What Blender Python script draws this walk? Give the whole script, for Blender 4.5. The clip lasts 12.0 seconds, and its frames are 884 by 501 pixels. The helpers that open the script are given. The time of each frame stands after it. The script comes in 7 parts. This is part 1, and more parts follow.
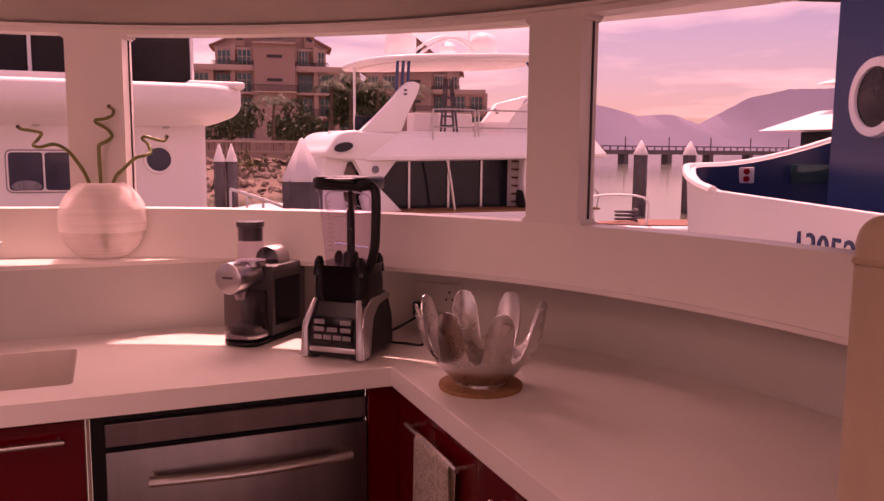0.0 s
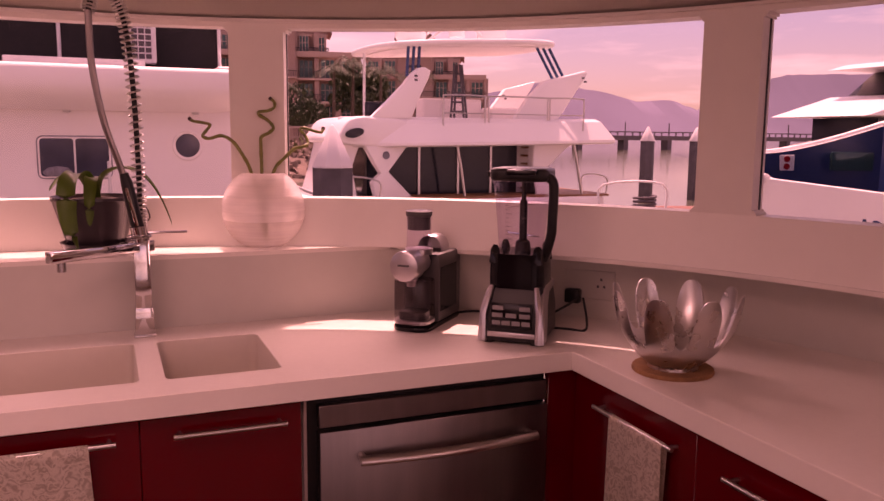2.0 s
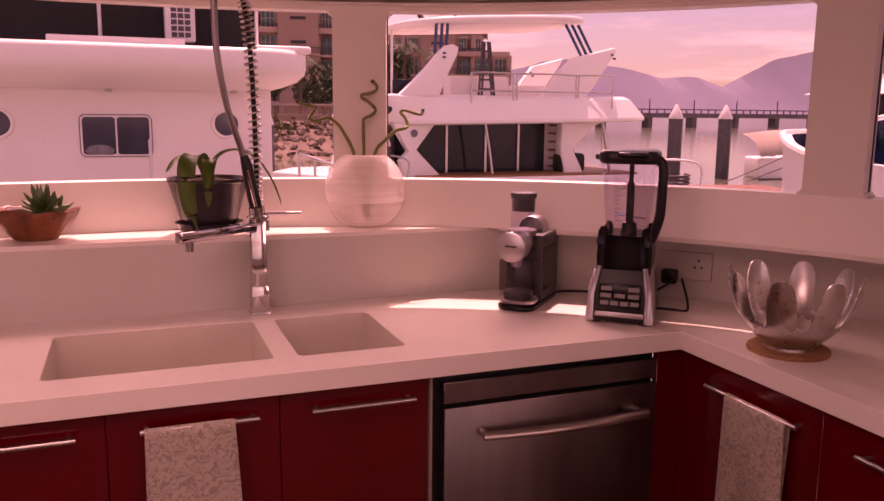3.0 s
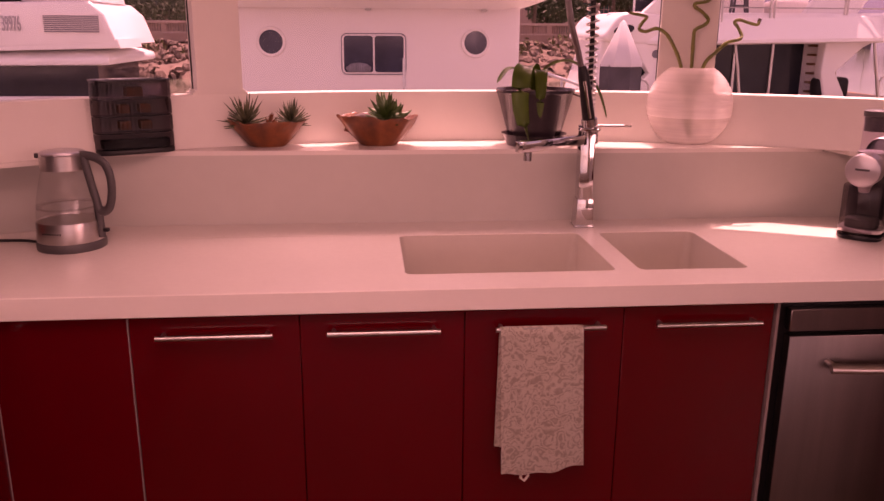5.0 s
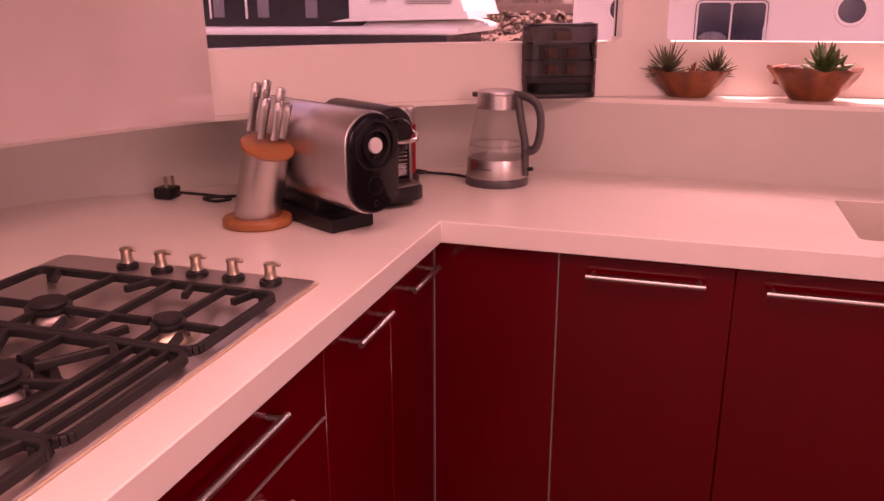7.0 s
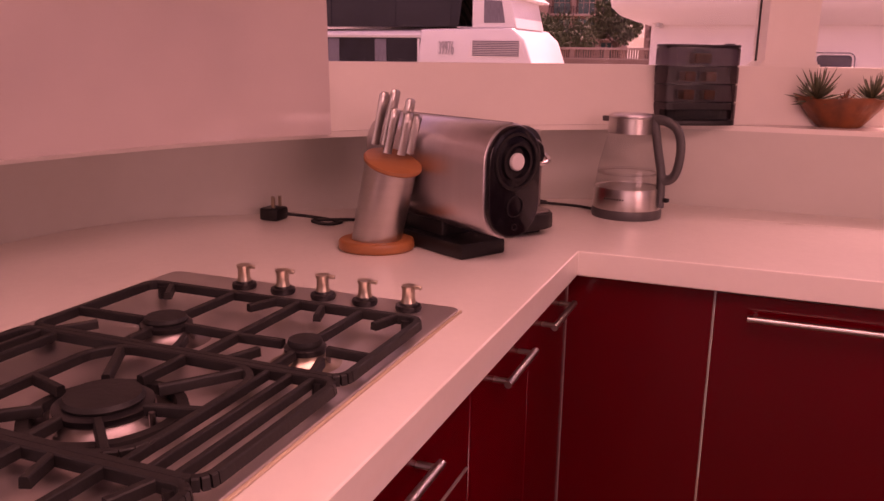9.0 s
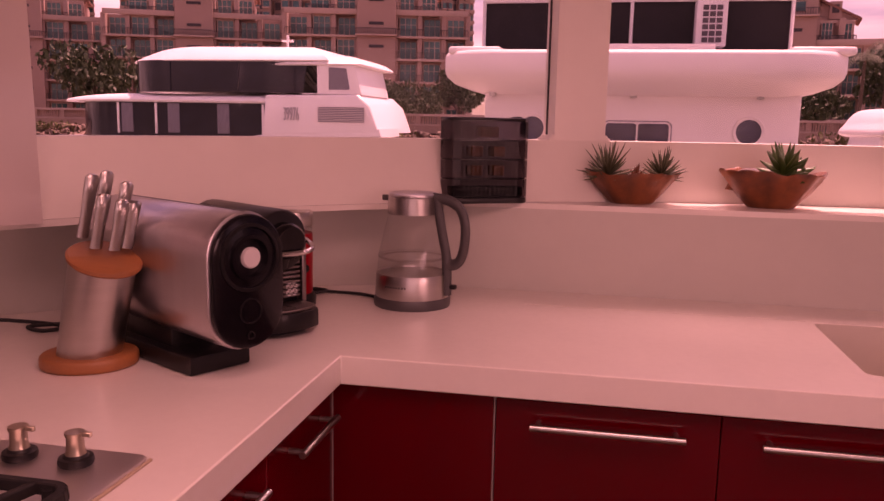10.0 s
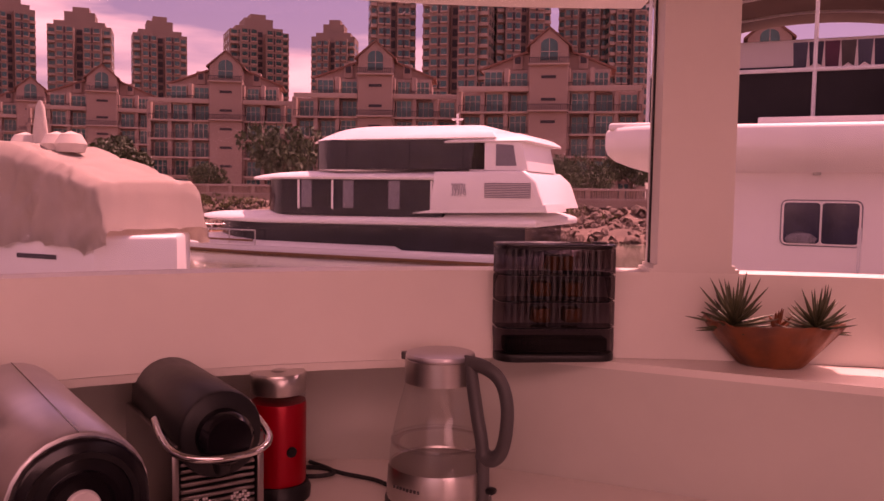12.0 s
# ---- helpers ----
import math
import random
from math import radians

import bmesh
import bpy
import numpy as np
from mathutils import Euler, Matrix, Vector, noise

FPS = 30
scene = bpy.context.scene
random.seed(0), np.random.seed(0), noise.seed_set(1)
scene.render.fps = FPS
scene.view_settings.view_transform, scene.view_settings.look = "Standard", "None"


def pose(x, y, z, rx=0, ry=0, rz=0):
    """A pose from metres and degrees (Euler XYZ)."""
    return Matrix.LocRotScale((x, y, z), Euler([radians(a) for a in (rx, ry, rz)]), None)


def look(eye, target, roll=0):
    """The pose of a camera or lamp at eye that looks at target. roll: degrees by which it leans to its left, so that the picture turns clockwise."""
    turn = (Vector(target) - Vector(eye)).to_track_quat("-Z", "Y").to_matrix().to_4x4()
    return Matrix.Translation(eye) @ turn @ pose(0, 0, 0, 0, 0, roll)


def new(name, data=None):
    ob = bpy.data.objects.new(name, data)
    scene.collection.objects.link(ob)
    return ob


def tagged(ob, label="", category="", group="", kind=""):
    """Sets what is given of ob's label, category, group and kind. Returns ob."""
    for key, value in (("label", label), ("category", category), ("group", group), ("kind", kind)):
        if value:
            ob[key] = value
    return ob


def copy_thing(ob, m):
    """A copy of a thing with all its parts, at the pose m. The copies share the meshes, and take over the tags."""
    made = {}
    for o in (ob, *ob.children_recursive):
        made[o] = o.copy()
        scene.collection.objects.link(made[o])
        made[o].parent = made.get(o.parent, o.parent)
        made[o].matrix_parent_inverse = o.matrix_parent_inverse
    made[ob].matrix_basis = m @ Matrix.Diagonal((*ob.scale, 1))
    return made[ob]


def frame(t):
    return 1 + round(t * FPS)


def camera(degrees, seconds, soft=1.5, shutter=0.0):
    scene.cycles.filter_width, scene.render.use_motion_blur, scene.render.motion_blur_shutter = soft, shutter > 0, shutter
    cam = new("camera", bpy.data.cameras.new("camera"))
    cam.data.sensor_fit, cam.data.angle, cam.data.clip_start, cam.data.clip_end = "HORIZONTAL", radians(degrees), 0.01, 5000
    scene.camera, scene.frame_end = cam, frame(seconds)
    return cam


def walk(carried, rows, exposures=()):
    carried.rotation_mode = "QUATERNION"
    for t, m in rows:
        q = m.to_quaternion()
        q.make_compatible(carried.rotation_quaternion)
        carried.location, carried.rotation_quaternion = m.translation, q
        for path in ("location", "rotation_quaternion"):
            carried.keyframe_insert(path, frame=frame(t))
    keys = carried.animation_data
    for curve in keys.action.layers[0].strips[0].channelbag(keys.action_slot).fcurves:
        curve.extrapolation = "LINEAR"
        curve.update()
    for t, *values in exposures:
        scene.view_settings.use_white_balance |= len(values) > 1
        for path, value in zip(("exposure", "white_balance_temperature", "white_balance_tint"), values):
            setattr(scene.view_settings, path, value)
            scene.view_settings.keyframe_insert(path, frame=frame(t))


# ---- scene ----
cam = camera(57.3, 12.0)
PATH = [
    (0, (0.517, -1.711, 1.416), (1.273, 0.124, 1.167), 0.5),
    (0.5, (0.411, -1.649, 1.425), (1.199, 0.172, 1.175), 0.5),
    (1, (0.307, -1.579, 1.421), (1.098, 0.241, 1.166), 0.6),
    (1.5, (0.217, -1.582, 1.437), (0.993, 0.242, 1.17), 0.7),
    (2, (0.091, -1.611, 1.429), (0.851, 0.217, 1.145), 0.6),
    (2.5, (-0.029, -1.618, 1.437), (0.716, 0.212, 1.127), 0.6),
    (2.7, (-0.071, -1.6, 1.444), (0.665, 0.231, 1.121), 0.6),
    (4.3, (-0.325, -1.509, 1.405), (0.093, 0.395, 0.958), 0.5),
    (4.5, (-0.343, -1.519, 1.425), (0.01, 0.389, 0.941), 0.5),
    (5, (-0.389, -1.508, 1.412), (-0.211, 0.413, 0.886), 0.4),
    (5.5, (-0.452, -1.492, 1.386), (-0.439, 0.427, 0.824), 0.3),
    (6, (-0.498, -1.484, 1.362), (-0.663, 0.422, 0.778), 0.2),
    (6.5, (-0.552, -1.488, 1.35), (-0.913, 0.388, 0.758), 0.1),
    (7, (-0.629, -1.506, 1.344), (-1.197, 0.319, 0.755), 0.0),
    (7.5, (-0.726, -1.52, 1.325), (-1.463, 0.246, 0.744), 0.1),
    (7.7, (-0.765, -1.514, 1.318), (-1.543, 0.236, 0.741), 0.2),
    (9.3, (-0.81, -1.35, 1.257), (-1.458, 0.494, 0.831), 1.0),
    (9.5, (-0.77, -1.298, 1.259), (-1.335, 0.58, 0.867), 1.0),
    (10, (-0.717, -1.157, 1.278), (-1.097, 0.782, 0.967), 1.1),
    (10.5, (-0.711, -1.005, 1.292), (-1.016, 0.956, 1.044), 1.1),
    (11, (-0.674, -0.87, 1.319), (-1.04, 1.085, 1.113), 1.0),
    (11.5, (-0.643, -0.736, 1.338), (-1.178, 1.184, 1.174), 0.9),
    (12, (-0.634, -0.65, 1.365), (-1.421, 1.184, 1.225), 0.9),
]
walk(cam, [(t, look(eye, target, roll)) for t, eye, target, roll in PATH], [(0.0, 0.21, 10400, 105), (2.7, 0.23, 10400, 105), (4.5, 0.33, 10400, 107), (5.5, 0.46, 10500, 109), (6.5, 0.69, 10400, 110), (7.5, 0.80, 10200, 110), (9.5, 0.31, 10700, 116), (10.5, 0.06, 10700, 116), (12.0, -0.07, 10800, 124)])

# ---------------------------------------------------------------- world, sun, large lights
SUN_EL, SUN_AZ = radians(68.5), radians(18)      # high sun, ahead and a little to starboard
world = bpy.data.worlds.new("sky")
scene.world = world
world.use_nodes = True
wn, wl = world.node_tree.nodes, world.node_tree.links
wn.clear()
w_out = wn.new("ShaderNodeOutputWorld")
w_bg = wn.new("ShaderNodeBackground")
w_bg.inputs["Strength"].default_value = 0.15
w_sky = wn.new("ShaderNodeTexSky")
w_sky.sky_type = "NISHITA"
w_sky.sun_disc = False
w_sky.sun_elevation = SUN_EL
w_sky.sun_rotation = SUN_AZ
w_sky.dust_density = 1.0
w_sky.air_density = 1.1
w_tc = wn.new("ShaderNodeTexCoord")
w_map = wn.new("ShaderNodeMapping")
w_map.inputs["Scale"].default_value = (1.0, 1.0, 6.5)
w_noise = wn.new("ShaderNodeTexNoise")
w_noise.inputs["Scale"].default_value = 2.6
w_noise.inputs["Detail"].default_value = 7
w_noise.inputs["Roughness"].default_value = 0.55
w_ramp = wn.new("ShaderNodeValToRGB")
w_ramp.color_ramp.elements[0].position = 0.42
w_ramp.color_ramp.elements[1].position = 0.68
w_ramp.color_ramp.elements[0].color = (0, 0, 0, 1)
w_ramp.color_ramp.elements[1].color = (1, 1, 1, 1)
w_mix = wn.new("ShaderNodeMix")
w_mix.data_type = "RGBA"
w_mix.inputs["B"].default_value = (6.6, 6.8, 6.9, 1)
wl.new(w_tc.outputs["Generated"], w_map.inputs["Vector"])
wl.new(w_map.outputs["Vector"], w_noise.inputs["Vector"])
wl.new(w_noise.outputs["Fac"], w_ramp.inputs["Fac"])
wl.new(w_ramp.outputs["Color"], w_mix.inputs["Factor"])
w_deep = wn.new("ShaderNodeMix")
w_deep.data_type, w_deep.blend_type = "RGBA", "MULTIPLY"
w_deep.inputs["Factor"].default_value = 1.0
w_deep.inputs["B"].default_value = (0.57, 0.57, 0.66, 1)
wl.new(w_sky.outputs["Color"], w_deep.inputs["A"])
wl.new(w_deep.outputs["Result"], w_mix.inputs["A"])
wl.new(w_mix.outputs["Result"], w_bg.inputs["Color"])
wl.new(w_bg.outputs["Background"], w_out.inputs["Surface"])

sun = new("sun", bpy.data.lights.new("sun", "SUN"))
sun.data.energy = 5.0
sun.data.angle = radians(0.53)
sun.data.color = (1.0, 0.95, 0.88)
sun.matrix_world = look((math.sin(SUN_AZ) * math.cos(SUN_EL) * 50, math.cos(SUN_AZ) * math.cos(SUN_EL) * 50, math.sin(SUN_EL) * 50), (0, 0, 0))


def area(name, eye, target, sx, sy, watts, color=(1, 0.925, 0.895)):
    lamp = bpy.data.lights.new(name, "AREA")
    lamp.shape, lamp.size, lamp.size_y, lamp.energy, lamp.color = "RECTANGLE", sx, sy, watts, color
    ob = new(name, lamp)
    ob.matrix_world = look(eye, target)
    return ob


# area lamps stand in for daylight at unseen saloon openings assumed behind the galley
area("daylight_aft_door", (0, -4.70, 1.15), (0, 0, 1.0), 3.2, 1.5, 1.3)
area("daylight_port_window", (-2.42, -2.9, 1.45), (0, -2.0, 1.1), 2.4, 0.8, 3.0)
area("daylight_starboard_window", (2.42, -2.9, 1.45), (0, -2.0, 1.1), 2.4, 0.8, 15)


WINDOW_FILL = 10.0      # base watts of the fill lamps hidden above the forward windows

# fill lamp at an unseen, assumed deck hatch, added to brighten the counters
area("fill_hatch", (-0.70, -0.95, 2.045), (-0.70, -0.95, 0), 1.6, 1.0, 11.5)


# ---------------------------------------------------------------- mesh helpers
def box(lo, hi, bevel=0.0, seg=2):
    bm = bmesh.new()
    add_box(bm, lo, hi)
    if bevel:
        bmesh.ops.bevel(bm, geom=bm.edges[:], offset=bevel, segments=seg, affect="EDGES", profile=0.5)
    return bm


def add_box(bm, lo, hi, turn=None):
    c = [(a + b) / 2 for a, b in zip(lo, hi)]
    m = Matrix.Translation(c)
    if turn is not None:
        m = m @ turn.to_4x4()
    s = [abs(b - a) for a, b in zip(lo, hi)]
    bmesh.ops.create_cube(bm, size=1.0, matrix=m @ Matrix.Diagonal((*s, 1)))
    return bm


def lathe(profile, n=36, sx=1.0, sy=1.0):
    """Turned body from (radius, height) pairs."""
    bm = bmesh.new()
    rings = []
    for r, z in profile:
        if r < 1e-5:
            rings.append([bm.verts.new((0, 0, z))])
        else:
            rings.append([bm.verts.new((sx * r * math.cos(2 * math.pi * i / n), sy * r * math.sin(2 * math.pi * i / n), z)) for i in range(n)])
    for a, b in zip(rings, rings[1:]):
        for i in range(n):
            j = (i + 1) % n
            if len(a) == 1 and len(b) == 1:
                continue
            if len(a) == 1:
                bm.faces.new((a[0], b[j], b[i]))
            elif len(b) == 1:
                bm.faces.new((a[i], a[j], b[0]))
            else:
                bm.faces.new((a[i], a[j], b[j], b[i]))
    bmesh.ops.recalc_face_normals(bm, faces=bm.faces[:])
    return bm


def tube(points, r, n=8, bm=None, closed=False, flat=1.0):
    """Round bar along a path; r is one radius or one for each point."""
    bm = bm or bmesh.new()
    pts = [Vector(p) for p in points]
    rr = r if isinstance(r, (list, tuple)) else [r] * len(pts)
    rings, side = [], None
    for i, p in enumerate(pts):
        if closed:
            d = (pts[(i + 1) % len(pts)] - pts[i - 1]).normalized()
        else:
            d = (pts[min(i + 1, len(pts) - 1)] - pts[max(i - 1, 0)]).normalized()
        if side is None:
            side = d.orthogonal().normalized()
        side = (side - d * side.dot(d)).normalized()
        up = d.cross(side)
        rings.append([bm.verts.new(p + rr[i] * (math.cos(2 * math.pi * k / n) * side + flat * math.sin(2 * math.pi * k / n) * up)) for k in range(n)])
    for a, b in zip(rings, rings[1:] + (rings[:1] if closed else [])):
        for k in range(n):
            bm.faces.new((a[k], a[(k + 1) % n], b[(k + 1) % n], b[k]))
    if not closed:
        bm.faces.new(rings[0][::-1])
        bm.faces.new(rings[-1])
    return bm


def rod(p0, p1, r, n=12, bm=None, r1=None):
    return tube([p0, p1], [r, r if r1 is None else r1], n, bm)


def spline(ctrl, per=8, closed=False):
    """Smooth curve through the control points."""
    pts = [Vector(c) for c in ctrl]
    out, m = [], len(pts)
    for i in range(m if closed else m - 1):
        if closed:
            a, b, c, d = pts[i - 1], pts[i], pts[(i + 1) % m], pts[(i + 2) % m]
        else:
            a, b, c, d = pts[max(i - 1, 0)], pts[i], pts[i + 1], pts[min(i + 2, m - 1)]
        for k in range(per):
            t = k / per
            out.append(0.5 * ((2 * b) + (c - a) * t + (2 * a - 5 * b + 4 * c - d) * t * t + (3 * b - a - 3 * c + d) * t ** 3))
    if not closed:
        out.append(pts[-1])
    return out


def prism(outline, z0, z1, bevel=0.0, seg=2, m=None):
    """Upright block over a flat outline of (x, y) points, turned by m."""
    bm = bmesh.new()
    lo = [bm.verts.new((x, y, z0)) for x, y in outline]
    hi = [bm.verts.new((x, y, z1)) for x, y in outline]
    bm.faces.new(lo[::-1])
    bm.faces.new(hi)
    for i in range(len(lo)):
        j = (i + 1) % len(lo)
        bm.faces.new((lo[i], lo[j], hi[j], hi[i]))
    bmesh.ops.recalc_face_normals(bm, faces=bm.faces[:])
    if bevel:
        caps = [e for e in bm.edges if abs(e.verts[0].co.z - e.verts[1].co.z) < 1e-6]
        bmesh.ops.bevel(bm, geom=caps, offset=bevel, segments=seg, affect="EDGES", profile=0.5)
    if m is not None:
        bm.transform(m)
    return bm


def rounded(w, d, r, n=6):
    """Outline of a rectangle w by d about the origin with corner radius r."""
    out = []
    for cx, cy, a0 in ((w / 2 - r, d / 2 - r, 0), (-w / 2 + r, d / 2 - r, 90), (-w / 2 + r, -d / 2 + r, 180), (w / 2 - r, -d / 2 + r, 270)):
        for k in range(n + 1):
            a = radians(a0 + 90 * k / n)
            out.append((cx + r * math.cos(a), cy + r * math.sin(a)))
    return out


STAND = Matrix.Rotation(radians(90), 4, "X")      # lays an outline's (x, y) into x, z; its height runs to -y


def join(bm, other):
    """Adds another bmesh to bm and frees it."""
    tmp = bpy.data.meshes.new("tmp")
    other.to_mesh(tmp)
    other.free()
    bm.from_mesh(tmp)
    bpy.data.meshes.remove(tmp)
    return bm


def mesh_of(name, bm, material, smooth=40):
    me = bpy.data.meshes.new(name)
    for f in bm.faces:
        f.smooth = smooth > 0
    bm.to_mesh(me)
    bm.free()
    if smooth > 0:
        me.set_sharp_from_angle(angle=radians(smooth))
    me.materials.append(material)
    return me


def part(name, bm, material, parent=None, label="", smooth=40):
    """Links a bmesh as one mesh object under a thing or a part."""
    ob = new(name, mesh_of(name, bm, material, smooth))
    if parent is not None:
        ob.parent = parent
    return tagged(ob, label)


def thing(name, label, category, at=(0, 0, 0), rz=0.0, group="", kind=""):
    """An Empty at the base of a thing, to which its parts are given."""
    ob = new(name)
    ob.empty_display_size = 0.05
    ob.matrix_world = pose(*at, 0, 0, rz)
    return tagged(ob, label, category, group, kind)


def setting(name, bm, material, label, category="wall", smooth=40, parent=None):
    return tagged(part(name, bm, material, parent, "", smooth), label, category, "", "structure")


# ---------------------------------------------------------------- materials
def mat(name, color, rough=0.5, metal=0.0, var=0.06, scale=5.0, bump=0.0, bscale=60.0, coat=0.0, rvar=0.08, stretch=(1, 1, 1), tint=None, spec=0.5, trans=0.0):
    """Principled surface with large and small variation in colour, gloss and relief."""
    m = bpy.data.materials.new(name)
    m.use_nodes = True
    n, l = m.node_tree.nodes, m.node_tree.links
    b = n["Principled BSDF"]
    tc = n.new("ShaderNodeTexCoord")
    mp = n.new("ShaderNodeMapping")
    mp.inputs["Scale"].default_value = stretch
    l.new(tc.outputs["Object"], mp.inputs["Vector"])
    big, fine = n.new("ShaderNodeTexNoise"), n.new("ShaderNodeTexNoise")
    big.inputs["Scale"].default_value, big.inputs["Detail"].default_value = scale, 3
    fine.inputs["Scale"].default_value, fine.inputs["Detail"].default_value = bscale, 4
    l.new(mp.outputs["Vector"], big.inputs["Vector"])
    l.new(mp.outputs["Vector"], fine.inputs["Vector"])
    add = n.new("ShaderNodeMath")
    add.operation = "MULTIPLY_ADD"
    add.inputs[1].default_value = 0.35
    l.new(fine.outputs["Fac"], add.inputs[0])
    l.new(big.outputs["Fac"], add.inputs[2])
    ramp = n.new("ShaderNodeMapRange")
    ramp.inputs["From Min"].default_value, ramp.inputs["From Max"].default_value = 0.4, 0.95
    l.new(add.outputs[0], ramp.inputs["Value"])
    mix = n.new("ShaderNodeMix")
    mix.data_type = "RGBA"
    other = tint or tuple(min(1.0, c * (1 + var)) for c in color)
    mix.inputs["A"].default_value = (*(max(0.0, c * (1 - var)) for c in color), 1) if tint is None else (*color, 1)
    mix.inputs["B"].default_value = (*other, 1)
    l.new(ramp.outputs["Result"], mix.inputs["Factor"])
    l.new(mix.outputs["Result"], b.inputs["Base Color"])
    rr = n.new("ShaderNodeMapRange")
    rr.inputs["To Min"].default_value, rr.inputs["To Max"].default_value = max(0.02, rough * (1 - rvar)), min(1.0, rough * (1 + 2 * rvar))
    l.new(fine.outputs["Fac"], rr.inputs["Value"])
    l.new(rr.outputs["Result"], b.inputs["Roughness"])
    b.inputs["Metallic"].default_value = metal
    b.inputs["Coat Weight"].default_value = coat
    b.inputs["Coat Roughness"].default_value = 0.04
    b.inputs["Specular IOR Level"].default_value = spec
    b.inputs["Transmission Weight"].default_value = trans
    if bump:
        bp = n.new("ShaderNodeBump")
        bp.inputs["Strength"].default_value, bp.inputs["Distance"].default_value = bump, 0.002
        l.new(fine.outputs["Fac"], bp.inputs["Height"])
        l.new(bp.outputs["Normal"], b.inputs["Normal"])
    return m


def thin_glass(name, color, gloss=0.03, rough=0.02):
    """A thin pane: clear or tinted, with a reflection that grows at a slant."""
    m = bpy.data.materials.new(name)
    m.use_nodes = True
    n, l = m.node_tree.nodes, m.node_tree.links
    n.clear()
    out = n.new("ShaderNodeOutputMaterial")
    clear, shine, mix, lw = n.new("ShaderNodeBsdfTransparent"), n.new("ShaderNodeBsdfGlossy"), n.new("ShaderNodeMixShader"), n.new("ShaderNodeLayerWeight")
    clear.inputs["Color"].default_value = (*color, 1)
    shine.inputs["Roughness"].default_value = rough
    pw, mr = n.new("ShaderNodeMath"), n.new("ShaderNodeMapRange")
    pw.operation = "POWER"
    pw.inputs[1].default_value = 4.0
    mr.inputs["To Min"].default_value, mr.inputs["To Max"].default_value = gloss, 0.5
    lw.inputs["Blend"].default_value = 0.5
    l.new(lw.outputs["Facing"], pw.inputs[0])
    l.new(pw.outputs[0], mr.inputs["Value"])
    l.new(mr.outputs["Result"], mix.inputs["Fac"])
    l.new(clear.outputs[0], mix.inputs[1])
    l.new(shine.outputs[0], mix.inputs[2])
    l.new(mix.outputs[0], out.inputs["Surface"])
    return m


M_WALL = mat("cream_gelcoat", (0.74, 0.68, 0.63), 0.32, var=0.04, scale=2.0, bump=0.05, bscale=25)
# Shade of the recess is partly put into the backsplash's darker, greener colour.
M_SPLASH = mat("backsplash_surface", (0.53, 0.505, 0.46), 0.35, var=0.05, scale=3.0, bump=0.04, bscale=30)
M_TOP = mat("white_solid_surface", (0.76, 0.70, 0.65), 0.24, var=0.035, scale=4.0, bump=0.03, bscale=80)
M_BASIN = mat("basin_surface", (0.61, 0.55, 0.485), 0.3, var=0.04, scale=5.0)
M_CEIL = mat("ceiling_vinyl", (0.62, 0.56, 0.50), 0.6, var=0.05, scale=3.0, bump=0.1, bscale=120)
M_FLOOR = mat("teak_floor", (0.16, 0.085, 0.04), 0.4, var=0.3, scale=3.0, bump=0.2, bscale=40, stretch=(8, 1, 1))
M_RED = mat("red_lacquer", (0.112, 0.0018, 0.0035), 0.16, var=0.10, scale=2.5, bscale=9, coat=0.25, bump=0.008, spec=0.35)
M_CARCASS = mat("cabinet_inside", (0.04, 0.006, 0.006), 0.6)
M_STEEL = mat("brushed_steel", (0.52, 0.49, 0.47), 0.28, 1.0, var=0.08, scale=3, bump=0.03, bscale=120, stretch=(1, 1, 18))
M_STEELD = mat("dark_steel", (0.23, 0.20, 0.195), 0.33, 1.0, var=0.12, scale=2, bump=0.04, bscale=90, stretch=(14, 1, 1))
M_CHROME = mat("chrome", (0.58, 0.56, 0.56), 0.07, 1.0, var=0.03)
M_BLACK = mat("black_plastic", (0.010, 0.009, 0.010), 0.32, var=0.2, scale=8, spec=0.3)
M_GLOSSBLACK = mat("gloss_black", (0.006, 0.005, 0.007), 0.14, var=0.2, spec=0.3)
M_RUBBER = mat("black_rubber", (0.015, 0.014, 0.014), 0.7, var=0.2)
M_IRON = mat("cast_iron", (0.011, 0.010, 0.010), 0.5, var=0.3, scale=12, bump=0.2, bscale=140, spec=0.3)
M_GASKET = mat("dark_gasket", (0.02, 0.018, 0.018), 0.6)
M_SEAM = mat("pale_edge_strip", (0.26, 0.20, 0.19), 0.4, var=0.15, scale=30)
M_BEIGE = mat("beige_leather", (0.50, 0.38, 0.27), 0.5, var=0.08, scale=6, bump=0.25, bscale=220)
M_PANEL = mat("pearl_panel", (0.52, 0.44, 0.42), 0.14, var=0.10, scale=2.2, bscale=7, coat=0.4, bump=0.006)
M_PANE = thin_glass("window_glass", (0.95, 0.93, 0.94), 0.003)

# ---------------------------------------------------------------- the hull: curved window wall
CX, CY, RX, RY, BEND = -0.10, -0.90, 1.775, 1.70, 2.10


def hull(deg, off=0.0):
    """A point of the wall's inner face, off metres outside it; degrees from straight ahead to starboard."""
    si, co, k = math.sin(radians(deg)), math.cos(radians(deg)), 2 / BEND
    return (CX + (RX + off) * math.copysign(abs(si) ** k, si), CY + (RY + off) * math.copysign(abs(co) ** k, co))


def turn_at(x):
    """The degrees at which the forward wall passes x."""
    u = (x - CX) / RX
    return math.degrees(math.copysign(math.asin(abs(u) ** (BEND / 2)), u))


